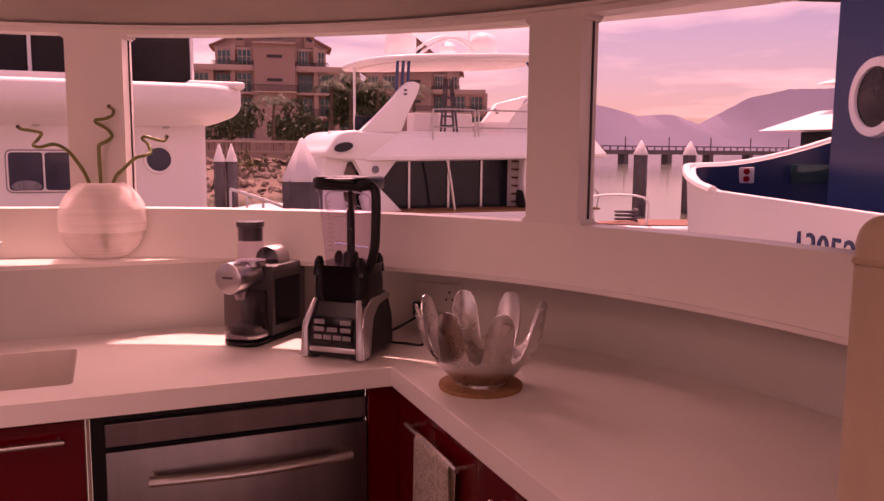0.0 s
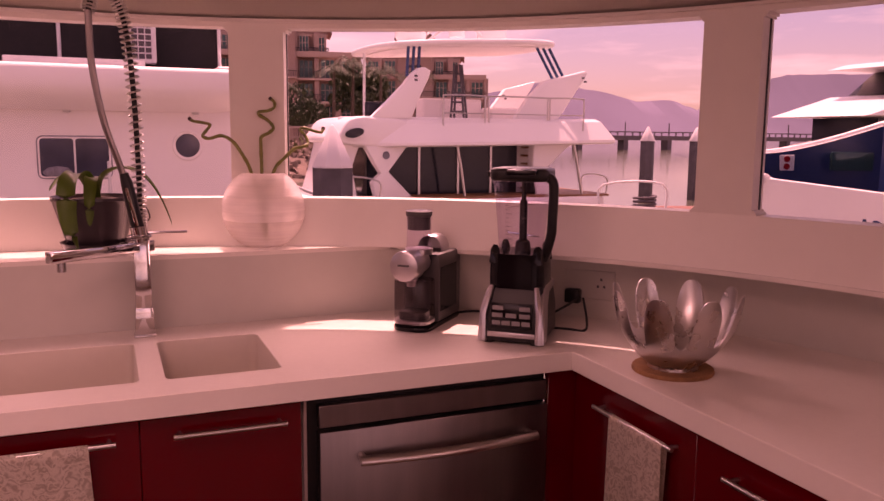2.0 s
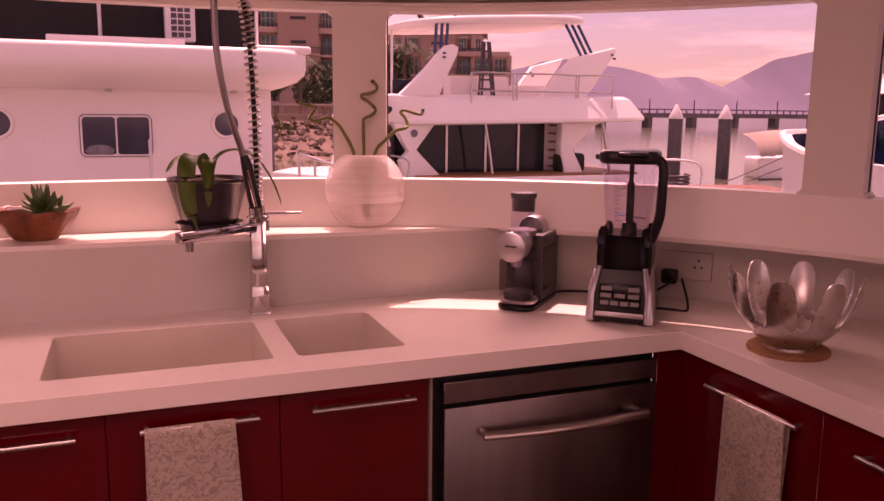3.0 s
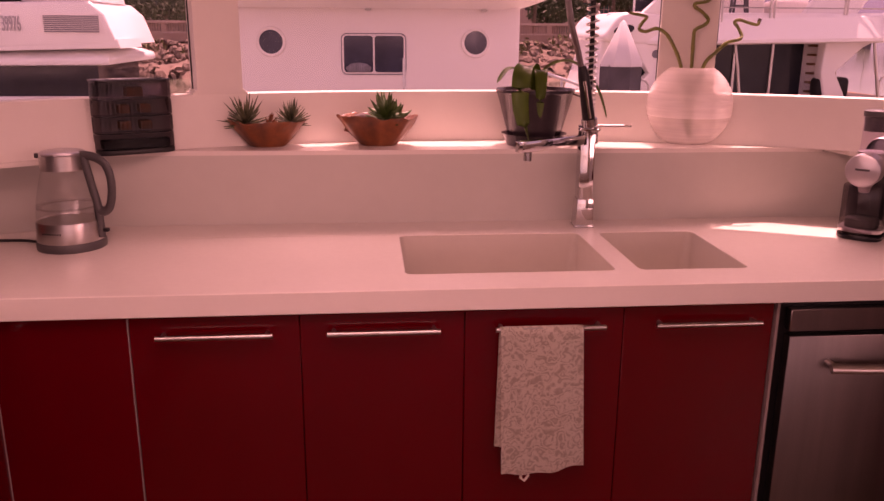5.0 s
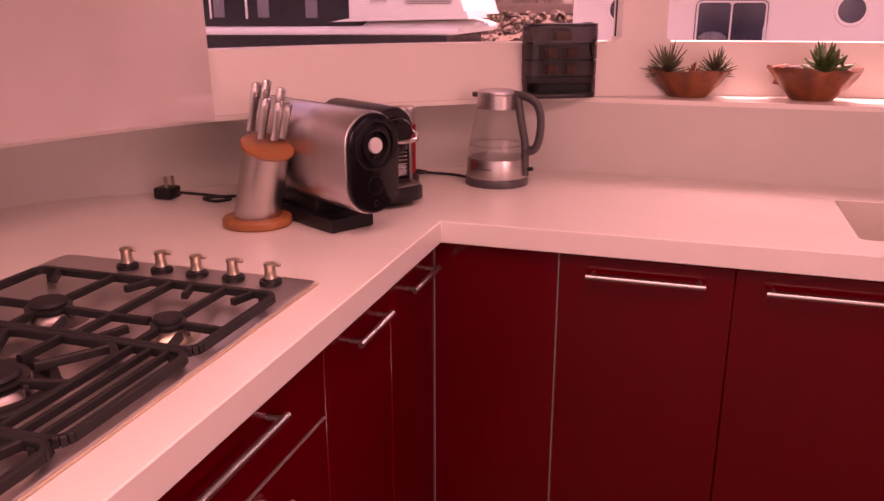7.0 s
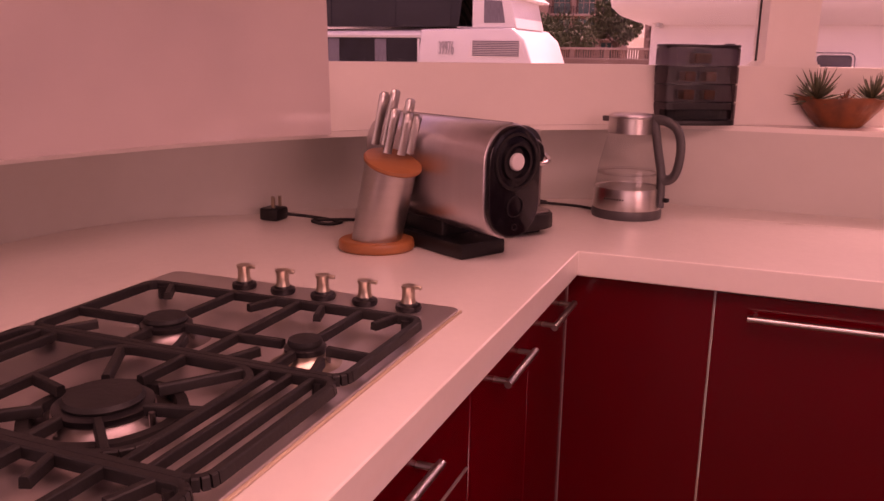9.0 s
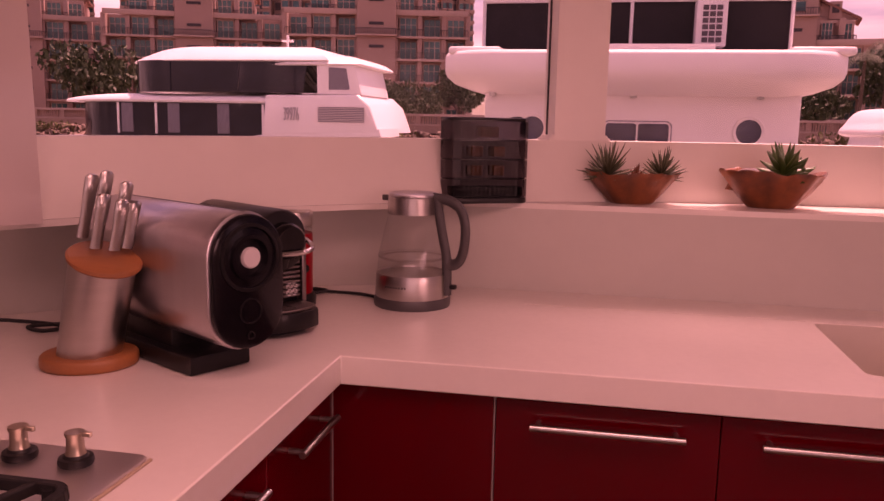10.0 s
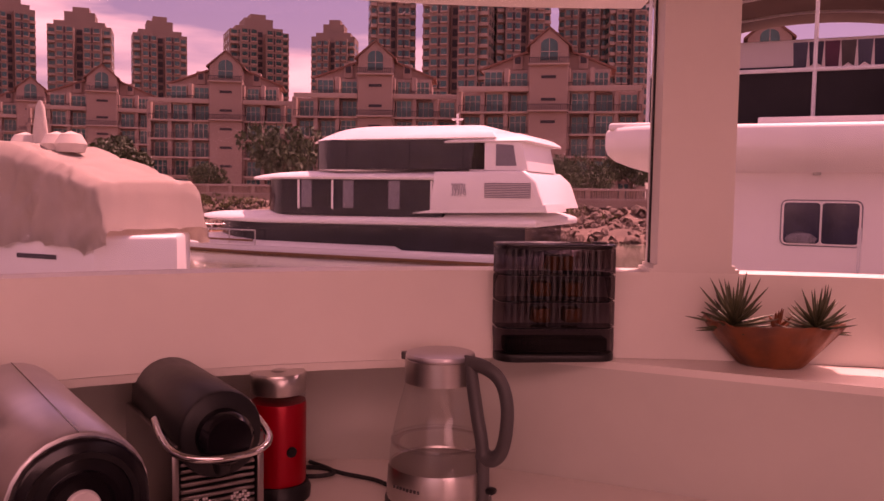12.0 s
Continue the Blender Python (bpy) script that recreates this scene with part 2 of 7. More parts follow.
def arc_block(bm, d0, d1, z0, z1, o0, o1, step=2.0, lean=0.0):
    n = max(1, round((d1 - d0) / step))
    cols = []
    for i in range(n + 1):
        d = d0 + (d1 - d0) * i / n
        (xa, ya), (xb, yb) = hull(d, o0), hull(d, o1)
        cols.append([bm.verts.new(p) for p in ((*hull(d, o0 + lean), z0), (xb, yb, z0), (xb, yb, z1), (xa, ya, z1))])
    for a, b in zip(cols, cols[1:]):
        for k in range(4):
            bm.faces.new((a[k], a[(k + 1) % 4], b[(k + 1) % 4], b[k]))
    bm.faces.new(cols[0][::-1])
    bm.faces.new(cols[-1])
    return bm


SILL, HEAD, FASCIA = 1.245, 1.717, 1.112
# fill lamps added out of view above the windows, boosting skylight on the counters
for nm, deg, aim, watts in (("fill_above_bow_window", -8, (-0.55, 0.20, 0.92), WINDOW_FILL), ("fill_above_starboard_bow", 28, (1.25, -0.25, 0.92), WINDOW_FILL * 1.35)):
    area(nm, (*hull(deg, 0.45), 2.04), aim, 1.2, 0.45, watts)
THICK = 0.07
PILLARS = tuple((turn_at(a), turn_at(b)) for a, b in ((-0.826, -0.716), (0.420, 0.564), (1.436, 1.503)))
PANEL_EDGE = turn_at(-1.632)
bm = bmesh.new()
arc_block(bm, -92, 100, FASCIA, SILL, 0, THICK, 2.0, -0.035)
arc_block(bm, -92, 100, HEAD, 2.06, 0, THICK)
for d0, d1 in PILLARS + ((-92, -66), (96, 100)):
    arc_block(bm, d0, d1, SILL, HEAD, 0, THICK, 1.0)
# small fillets in the windows' corners
for d, s in [(p[0], -1) for p in PILLARS] + [(p[1], 1) for p in PILLARS]:
    for z, up in ((SILL, 1), (HEAD, -1)):
        for r in (0.012, 0.006):
            dd = s * math.degrees(r / 1.72)
            a, b = sorted((d, d + dd))
            arc_block(bm, a, b, min(z, z + up * (0.018 - r)), max(z, z + up * (0.018 - r)), 0.001, THICK - 0.001, 1.0)
bmesh.ops.recalc_face_normals(bm, faces=bm.faces[:])
setting("wall_front", bm, M_WALL, "curved cream moulded wall with wide window openings", "wall", 30)

for k, (d0, d1) in enumerate(((-66, PILLARS[0][0]), (PILLARS[0][1], PILLARS[1][0]), (PILLARS[1][1], PILLARS[2][0]), (PILLARS[2][1], 96))):
    w = thing("window_%d" % (k + 1), "curved tinted window set flush in the cream wall", "window", (*hull((d0 + d1) / 2, 0.05), SILL), 0, "", "structure")
    inv = w.matrix_world.inverted()
    bm = arc_block(bmesh.new(), d0, d1, SILL, HEAD, 0.052, 0.056)
    bm.transform(inv)
    pane = part("pane", bm, M_PANE, w, "", 0)
    pane.visible_shadow = False
    bm = bmesh.new()
    g = 0.09
    arc_block(bm, d0, d0 + g, SILL, HEAD, 0.044, 0.05, 1)
    arc_block(bm, d1 - g, d1, SILL, HEAD, 0.044, 0.05, 1)
    bm.transform(inv)
    part("gasket", bm, M_GASKET, w)

# light trim over the windows and the sloping head lining
bm = arc_block(bmesh.new(), PANEL_EDGE, 97, HEAD + 0.014, HEAD + 0.022, -0.012, 0.0)
setting("trim_head", bm, M_WALL, "slim cream trim above the windows", "trim")
bm = bmesh.new()
cols = []
for i in range(97):
    d = -96 + 2 * i
    row = []
    for off, z in ((0.0, HEAD + 0.024), (-0.06, HEAD + 0.045), (-0.22, HEAD + 0.15), (-0.45, HEAD + 0.24), (-0.8, HEAD + 0.27)):
        row.append(bm.verts.new((*hull(d, off), z)))
    cols.append(row)
for a, b in zip(cols, cols[1:]):
    for k in range(4):
        bm.faces.new((a[k], a[k + 1], b[k + 1], b[k]))
bmesh.ops.solidify(bm, geom=bm.faces[:], thickness=0.01)
setting("ceiling_cove", bm, M_CEIL, "tan vinyl head lining sloping up from the windows", "ceiling", 60)
bm = prism([(-2.42, -4.62), (2.42, -4.62), (2.42, -1.0)] + [hull(d, 0.03) for d in range(92, -93, -4)] + [(-2.42, -1.0)], 2.06, 2.12)
setting("ceiling", bm, M_CEIL, "tan vinyl lined saloon ceiling", "ceiling")
bm = box((-2.42, -4.62, -0.06), (2.42, 1.0, 0.0))
setting("floor", bm, M_FLOOR, "dark teak floor of the galley", "floor")
bm = box((-2.42, -4.7, 0), (2.42, -4.62, 0.35))
add_box(bm, (-2.42, -4.7, 1.95), (2.42, -4.62, 2.06))
add_box(bm, (-2.42, -4.7, 0.35), (-1.65, -4.62, 1.95))
add_box(bm, (1.65, -4.7, 0.35), (2.42, -4.62, 1.95))
setting("wall_aft", bm, M_WALL, "cream wall behind with a wide opening", "wall")
for s, nm in ((-1, "wall_port"), (1, "wall_starboard")):
    bm = bmesh.new()
    x0, x1 = sorted((s * 2.32, s * 2.40))
    add_box(bm, (x0, -4.62, 0), (x1, 0.9, 1.02))
    add_box(bm, (x0, -4.62, 1.85), (x1, -0.9, 2.06))
    add_box(bm, (x0, -4.62, 1.02), (x1, -4.15, 1.85))
    add_box(bm, (x0, -1.65, 1.02), (x1, -0.9, 1.85))
    add_box(bm, (min(s * 1.62, s * 2.32), -1.02, 1.14), (max(s * 1.62, s * 2.32), -0.96, 2.06))
    setting(nm, bm, M_WALL, "cream saloon side wall with a long window", "wall")

# glossy pearl panel closing the wall beside the hob
bm = arc_block(bmesh.new(), -96, PANEL_EDGE, FASCIA - 0.004, 2.05, -0.012, -0.002, 2.0, -0.035)
setting("panel_hob", bm, M_PANEL, "glossy pearl wall panel above the hob counter", "wall", 30)

# backsplash under the fascia and the ledge on top of it
RECESS = spline([(1.80, -1.15), (1.77, -0.62), (1.72, -0.36), (1.63, -0.08), (1.47, 0.16), (1.27, 0.37), (1.06, 0.52), (0.84, 0.58), (0.40, 0.58), (0, 0.58), (-0.5, 0.58),
                 (-0.98, 0.58), (-1.20, 0.55), (-1.42, 0.43), (-1.62, 0.23), (-1.82, 0.04), (-1.97, -0.09), (-2.05, -0.28), (-2.07, -0.65), (-2.07, -1.3)], 5)
RECESS = [Vector((p.x, p.y)) if len(p) > 2 else p for p in RECESS]


def outwards(i):
    a, b = RECESS[max(i - 1, 0)], RECESS[min(i + 1, len(RECESS) - 1)]
    d = (b - a).normalized()
    return Vector((d.y, -d.x)) if Vector((d.y, -d.x)).dot(RECESS[i] - Vector((CX, CY))) > 0 else Vector((-d.y, d.x))


COUNTER = 0.92
bm = bmesh.new()
cols = []
for i, p in enumerate(RECESS):
    q = p + outwards(i) * 0.05
    cols.append([bm.verts.new(v) for v in ((p.x, p.y, COUNTER - 0.03), (q.x, q.y, COUNTER - 0.03), (q.x, q.y, 1.10), (p.x, p.y, 1.10))])
for a, b in zip(cols, cols[1:]):
    for k in range(4):
        bm.faces.new((a[k], a[(k + 1) % 4], b[(k + 1) % 4], b[k]))
bmesh.ops.recalc_face_normals(bm, faces=bm.faces[:])
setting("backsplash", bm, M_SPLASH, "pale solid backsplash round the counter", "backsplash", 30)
bm = bmesh.new()
cols = []
for i, p in enumerate(RECESS):
    d = math.degrees(math.atan2((p.x - CX) / RX, (p.y - CY) / RY))
    inner = Vector(hull(d, 0.02))
    over = Vector((inner.x - CX, inner.y - CY)).length < (p - Vector((CX, CY))).length
    inner = Vector(hull(d, -0.036)) if over else inner
    out = p + outwards(i) * (0.05 if over else 0.0)
    cols.append([bm.verts.new(v) for v in ((out.x, out.y, 1.10), (inner.x, inner.y, 1.10), (inner.x, inner.y, 1.1115), (out.x, out.y, 1.1115))])
for a, b in zip(cols, cols[1:]):
    for k in range(4):
        bm.faces.new((a[k], a[(k + 1) % 4], b[(k + 1) % 4], b[k]))
bmesh.ops.recalc_face_normals(bm, faces=bm.faces[:])
setting("ledge", bm, M_TOP, "pale solid-surface ledge below the windows", "ledge", 30)

# padded end of the seat beside the starboard counter
seat = thing("bench_end", "beige leather padded bench end with a rounded top", "bench", (1.62, -1.10, 0), 0)
part("upholstery", box((-0.29, -0.10, 0), (0.45, 0.10, 1.345), 0.035, 4), M_BEIGE, seat)
part("piping", tube([(-0.292, -0.08, 1.29), (-0.292, 0.08, 1.29)], 0.004, 6), M_BEIGE, seat)

# ---------------------------------------------------------------- the worktop with its two basins
SINKS = ((-0.315, 0.135, 0.105, 0.437), (0.188, 0.430, 0.105, 0.437))


def fill_top(outer, holes, z, depth):
    bm = bmesh.new()
    edges = []
    for loop in (outer, *holes):
        vs = [bm.verts.new((x, y, z)) for x, y in loop]
        edges += [bm.edges.new((vs[i], vs[(i + 1) % len(vs)])) for i in range(len(vs))]
    bmesh.ops.triangle_fill(bm, use_beauty=True, use_dissolve=False, edges=edges)
    faces = [f for f in bm.faces]
    got = bmesh.ops.extrude_face_region(bm, geom=faces)
    bmesh.ops.translate(bm, vec=(0, 0, -depth), verts=[v for v in got["geom"] if isinstance(v, bmesh.types.BMVert)])
    bmesh.ops.recalc_face_normals(bm, faces=bm.faces[:])
    return bm


INNER = 1.10
back = [(p.x, p.y) for p in RECESS if p.y > -1.14]
outer = [(-INNER, 0.0), (INNER, 0.0), (INNER, -1.0), (1.78, -1.0)] + [q for q in back if q[0] > -2.06 or q[1] > -1.0][0:] + [(-2.07, -1.5), (-INNER, -1.5)]
outer = [q for i, q in enumerate(outer) if i < 4 or q[1] > -0.98 or q[0] < -1.0]


def shrink(s, r=0.018):
    x0, x1, y0, y1 = s
    return [(x + (x0 + x1) / 2, y + (y0 + y1) / 2) for x, y in rounded(x1 - x0, y1 - y0, r, 4)]


bm = fill_top(outer, [shrink(s) for s in SINKS], COUNTER, 0.046)
top = tagged(part("worktop", bm, M_TOP, None, "", 30), "white solid-surface U-shaped worktop with two moulded basins", "worktop")
bev = top.modifiers.new("edge", "BEVEL")
bev.width, bev.segments, bev.limit_method, bev.angle_limit = 0.004, 2, "ANGLE", radians(60)
for x0, x1, y0, y1 in SINKS:
    s = thing("sink_basin", "cream moulded sink basin let into the worktop", "sink", ((x0 + x1) / 2, (y0 + y1) / 2, COUNTER - 0.19), 0, "basins in the worktop")
    w, d = x1 - x0, y1 - y0
    bm = bmesh.new()
    loops = []
    for k, z, r in ((1.0, 0.19, 0.018), (0.985, 0.02, 0.03), (0.93, 0.0, 0.04), (0.2, -0.002, 0.02)):
        loops.append([bm.verts.new((x, y, z - 0.0015)) for x, y in rounded(w * k, d * k, r, 4)])
    for a, b in zip(loops, loops[1:]):
        for i in range(len(a)):
            j = (i + 1) % len(a)
            bm.faces.new((a[i], a[j], b[j], b[i]))
    bm.faces.new(loops[-1])
    bmesh.ops.recalc_face_normals(bm, faces=bm.faces[:])
    for f in bm.faces:
        f.normal_flip()
    bmesh.ops.solidify(bm, geom=bm.faces[:], thickness=0.004)
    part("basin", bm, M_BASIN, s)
    part("drain", lathe([(0, 0.004), (0.02, 0.004), (0.03, 0.007), (0.036, 0.004), (0.036, 0)], 24), M_STEEL, s, "steel strainer drain")

part("drainer_line", box((-0.86, 0.444, COUNTER - 0.001), (-0.325, 0.4465, COUNTER + 0.0004)), M_BASIN, top, "shallow drainer edge")

# assumed deck hatch, out of view, framing the ceiling fill lamp
hatch = thing("assumed_hatch", "white frame of an unseen, assumed deck hatch in the ceiling", "hatch", (-0.70, -0.95, 2.05), 0, "", "structure")
bm = bmesh.new()
for lo, hi in (((-0.82, -0.56, -0.015), (0.82, -0.51, 0.01)), ((-0.82, 0.51, -0.015), (0.82, 0.56, 0.01)), ((-0.82, -0.51, -0.015), (-0.77, 0.51, 0.01)), ((0.77, -0.51, -0.015), (0.82, 0.51, 0.01))):
    add_box(bm, lo, hi)
part("hatch_frame", bm, M_WALL, hatch)

# ---------------------------------------------------------------- cabinets
def bar_handle(parent, along, reach, label="slim steel bar handle", n=10, legs=0.012):
    """Bar between two ends given in the parent's frame, standing reach off along -y."""
    a, b = (Vector(v) for v in along)
    h = part("handle", rod(a, b, 0.0055, n), M_STEEL, parent, label)
    d = (b - a).normalized()
    for k, p in enumerate((a + d * legs, b - d * legs)):
        part("handle_post", rod(p, p + Vector((0, reach, 0)), 0.0045, 8), M_STEEL, h)
    return h


def cabinet_door(name, w, z0, z1, parent, x0, handle=None, zh=0.832):
    door = part(name, box((x0 + 0.0008, 0.0, z0), (x0 + w - 0.0008, 0.019, z1), 0.0012, 1), M_RED, parent, "glossy dark red lacquered front")
    if handle:
        bar_handle(door, ((handle[0], -0.024, zh), (handle[1], -0.024, zh)), 0.026)
    return door


# sink run: its own frame is the world's, fronts at y = 0.02
X = (-0.860, -0.530, -0.200, 0.130, 0.452)
handles = ((-0.805, -0.581), (-0.475, -0.251), (-0.139, 0.086), (0.192, 0.416))
for k in range(4):
    c = thing("base_cabinet", "glossy dark red base cabinet with a slim steel bar handle", "cabinet", (X[k], 0.022, 0), 0, "red base cabinets")
    w = X[k + 1] - X[k]
    part("carcass", box((0.0, 0.0195, 0.10), (w, 0.04, 0.87)), M_CARCASS, c)
    cabinet_door("door", w, 0.11, 0.866, c, 0.0, (handles[k][0] - X[k], handles[k][1] - X[k]))
    part("plinth", box((0, 0.06, 0), (w, 0.075, 0.10)), M_BLACK, c)
c = thing("corner_filler", "dark red corner panel beside a pale edge strip", "panel", (-1.10, 0.022, 0))
part("panel", box((-0.05, 0, 0.11), (0.237, 0.019, 0.872), 0.001, 1), M_RED, c)
part("edge_strip", box((0.2375, -0.001, 0.11), (0.2395, 0.012, 0.872)), M_SEAM, c, "pale worn edge strip")
c = thing("corner_filler", "dark red corner panel beside the dishwasher", "panel", (1.05, 0.022, 0))
part("panel", box((0.0, 0, 0.11), (0.11, 0.019, 0.872), 0.001, 1), M_RED, c)

# dishwasher
dw = thing("dishwasher", "brushed steel dishwasher front with a bowed bar handle", "dishwasher", (0.455, 0.02, 0))
part("edge_strip", box((0.0, -0.004, 0.10), (0.006, 0.02, 0.872)), M_SEAM, dw, "pale aluminium edge strip")
part("housing", box((0.007, 0.022, 0.10), (0.594, 0.05, 0.873)), M_BLACK, dw, "black recessed housing")
part("control_strip", box((0.034, 0.0, 0.802), (0.590, 0.02, 0.852), 0.002, 1), M_STEELD, dw, "steel control strip")
part("door", box((0.034, -0.006, 0.11), (0.590, 0.02, 0.794), 0.003, 2), M_STEELD, dw, "brushed steel door panel")
pts = [(0.115 + 0.43 * i / 16, -0.038 - 0.018 * math.sin(math.pi * i / 16), 0.733) for i in range(17)]
h = part("handle", tube(pts, 0.012, 10, flat=0.7), M_STEEL, dw, "bowed brushed steel handle")
for x in (0.125, 0.535):
    part("handle_post", rod((x, -0.042, 0.733), (x, -0.004, 0.733), 0.008, 10), M_STEEL, h)

# port run: fronts face starboard
port = lambda y: pose(-1.122, y, 0, 0, 0, 90)
for y0, w, hd in ((-0.235, 0.256, (0.065, 0.215)), (-0.512, 0.277, (0.085, 0.228))):
    c = thing("base_cabinet", "glossy bright red base cabinet lit from the side", "cabinet", (0, 0, 0), 0, "red base cabinets")
    c.matrix_world = port(y0)
    part("carcass", box((0.0, 0.0195, 0.10), (w, 0.04, 0.87)), M_CARCASS, c)
    cabinet_door("door", w, 0.11, 0.868, c, 0.0, hd, 0.828)
    part("plinth", box((0, 0.06, 0), (w, 0.075, 0.10)), M_BLACK, c)
c = thing("drawer_unit", "glossy red three-drawer unit below the hob", "cabinet", (0, 0, 0))
c.matrix_world = port(-1.10)
part("carcass", box((0.003, 0.02, 0.10), (0.585, 0.04, 0.866)), M_CARCASS, c)
for z0, z1, zh in ((0.748, 0.868, 0.832), (0.45, 0.744, 0.70), (0.11, 0.446, 0.40)):
    d = part("drawer", box((0.0015, 0, z0), (0.586, 0.019, z1), 0.0015, 1), M_RED, c, "glossy dark red lacquered front")
    bar_handle(d, ((0.155, -0.024, zh), (0.43, -0.024, zh)), 0.026)
    part("edge_strip", box((0.0015, -0.0006, z1 - 0.0015), (0.586, 0.01, z1 + 0.0005)), M_SEAM, d)
part("plinth", box((0, 0.06, 0), (0.586, 0.075, 0.10)), M_BLACK, c)
c = thing("base_cabinet", "glossy red base cabinet at the end of the hob run", "cabinet", (0, 0, 0), 0, "red base cabinets")
c.matrix_world = port(-1.5)
part("carcass", box((0.003, 0.02, 0.10), (0.397, 0.04, 0.866)), M_CARCASS, c)
cabinet_door("door", 0.398, 0.11, 0.868, c, 0.0, (0.08, 0.3), 0.828)
part("edge_strip", box((-0.001, 0.001, 0.11), (0.001, 0.01, 0.87)), M_GASKET, c)
c = thing("corner_strip", "pale worn edge strip in the corner of the cabinets", "trim", (-1.1205, 0.0205, 0.11))
part("strip", box((-0.001, -0.001, 0), (0.001, 0.001, 0.76)), M_SEAM, c)

# starboard run: fronts face port
for y0, w, hd in ((0.02, 0.44, (0.115, 0.395)), (-0.42, 0.40, (0.10, 0.34)), (-0.82, 0.18, None)):
    c = thing("base_cabinet", "dark red base cabinet with a steel rail handle", "cabinet", (0, 0, 0), 0, "red base cabinets")
    c.matrix_world = pose(1.125, y0, 0, 0, 0, -90)
    part("carcass", box((0.0, 0.0195, 0.10), (w, 0.04, 0.87)), M_CARCASS, c)
    cabinet_door("door", w, 0.11, 0.868, c, 0.0, hd, 0.815)
    part("plinth", box((0, 0.06, 0), (w, 0.075, 0.10)), M_BLACK, c)
c = thing("counter_end", "cream end panel below the starboard counter", "panel", (1.12, -1.0, 0))
part("panel", box((0, 0, 0), (0.66, 0.02, 0.872)), M_WALL, c)

# ---------------------------------------------------------------- more materials for the things
M_SILVER = mat("satin_silver", (0.55, 0.52, 0.54), 0.30, 1.0, var=0.05, scale=3, bump=0.02, bscale=150, stretch=(1, 14, 1))
M_ALU = mat("polished_aluminium", (0.60, 0.58, 0.57), 0.24, 1.0, var=0.10, scale=9, bump=0.12, bscale=28, rvar=0.5)
M_WOODO = mat("orange_beech", (0.35, 0.12, 0.042), 0.4, var=0.2, scale=4, bump=0.05, bscale=40, stretch=(2, 9, 9))
M_CORK = mat("cork", (0.30, 0.14, 0.06), 0.8, var=0.3, scale=30, bump=0.4, bscale=160)
M_BURL = mat("teak_root", (0.060, 0.013, 0.005), 0.36, scale=17, bump=0.8, bscale=48, tint=(0.33, 0.095, 0.030))
M_SOIL = mat("dry_soil", (0.10, 0.06, 0.04), 0.9, var=0.5, scale=60, bump=1.0, bscale=120)
M_LEAF = mat("succulent_green", (0.035, 0.085, 0.018), 0.45, var=0.3, scale=25, bump=0.1, bscale=60)
M_SPIKE = mat("haworthia_green", (0.035, 0.055, 0.028), 0.5, scale=30, tint=(0.10, 0.10, 0.05))
M_ORCHID = mat("orchid_leaf", (0.085, 0.165, 0.020), 0.33, var=0.25, scale=8, bump=0.05, bscale=30)
M_BAMBOO = mat("bamboo_green", (0.09, 0.13, 0.02), 0.4, var=0.35, scale=30, bump=0.1, bscale=60, tint=(0.20, 0.17, 0.04))
M_BAMTIP = mat("bamboo_cut", (0.05, 0.02, 0.015), 0.6)
M_POT = mat("plum_pot", (0.030, 0.020, 0.026), 0.22, var=0.12, scale=6)
M_GREYP = mat("grey_plastic", (0.062, 0.058, 0.060), 0.4, var=0.1, scale=8)
M_REDMETAL = mat("red_anodised", (0.42, 0.006, 0.008), 0.3, 0.4, var=0.06, scale=4)
M_LABEL = mat("pale_label", (0.55, 0.52, 0.52), 0.45, var=0.06, scale=20)
M_KEY = mat("grey_keys", (0.25, 0.235, 0.24), 0.4, var=0.08, scale=30)
M_BRASS = mat("champagne_steel", (0.50, 0.42, 0.33), 0.3, 1.0, var=0.1, scale=20)
M_ORANGEBOX = mat("amber_packet", (0.62, 0.24, 0.06), 0.5, var=0.25, scale=25)
M_GLASS = thin_glass("clear_glass", (0.95, 0.95, 0.95), 0.045)
M_JUG = thin_glass("clear_jug", (0.92, 0.87, 0.94), 0.05)
M_WATERIN = thin_glass("water_in_kettle", (0.90, 0.88, 0.88))
M_SMOKE = thin_glass("smoked_acrylic", (0.27, 0.23, 0.25), rough=0.08)
M_TINTJAR = thin_glass("smoked_jar", (0.60, 0.55, 0.57), rough=0.05)


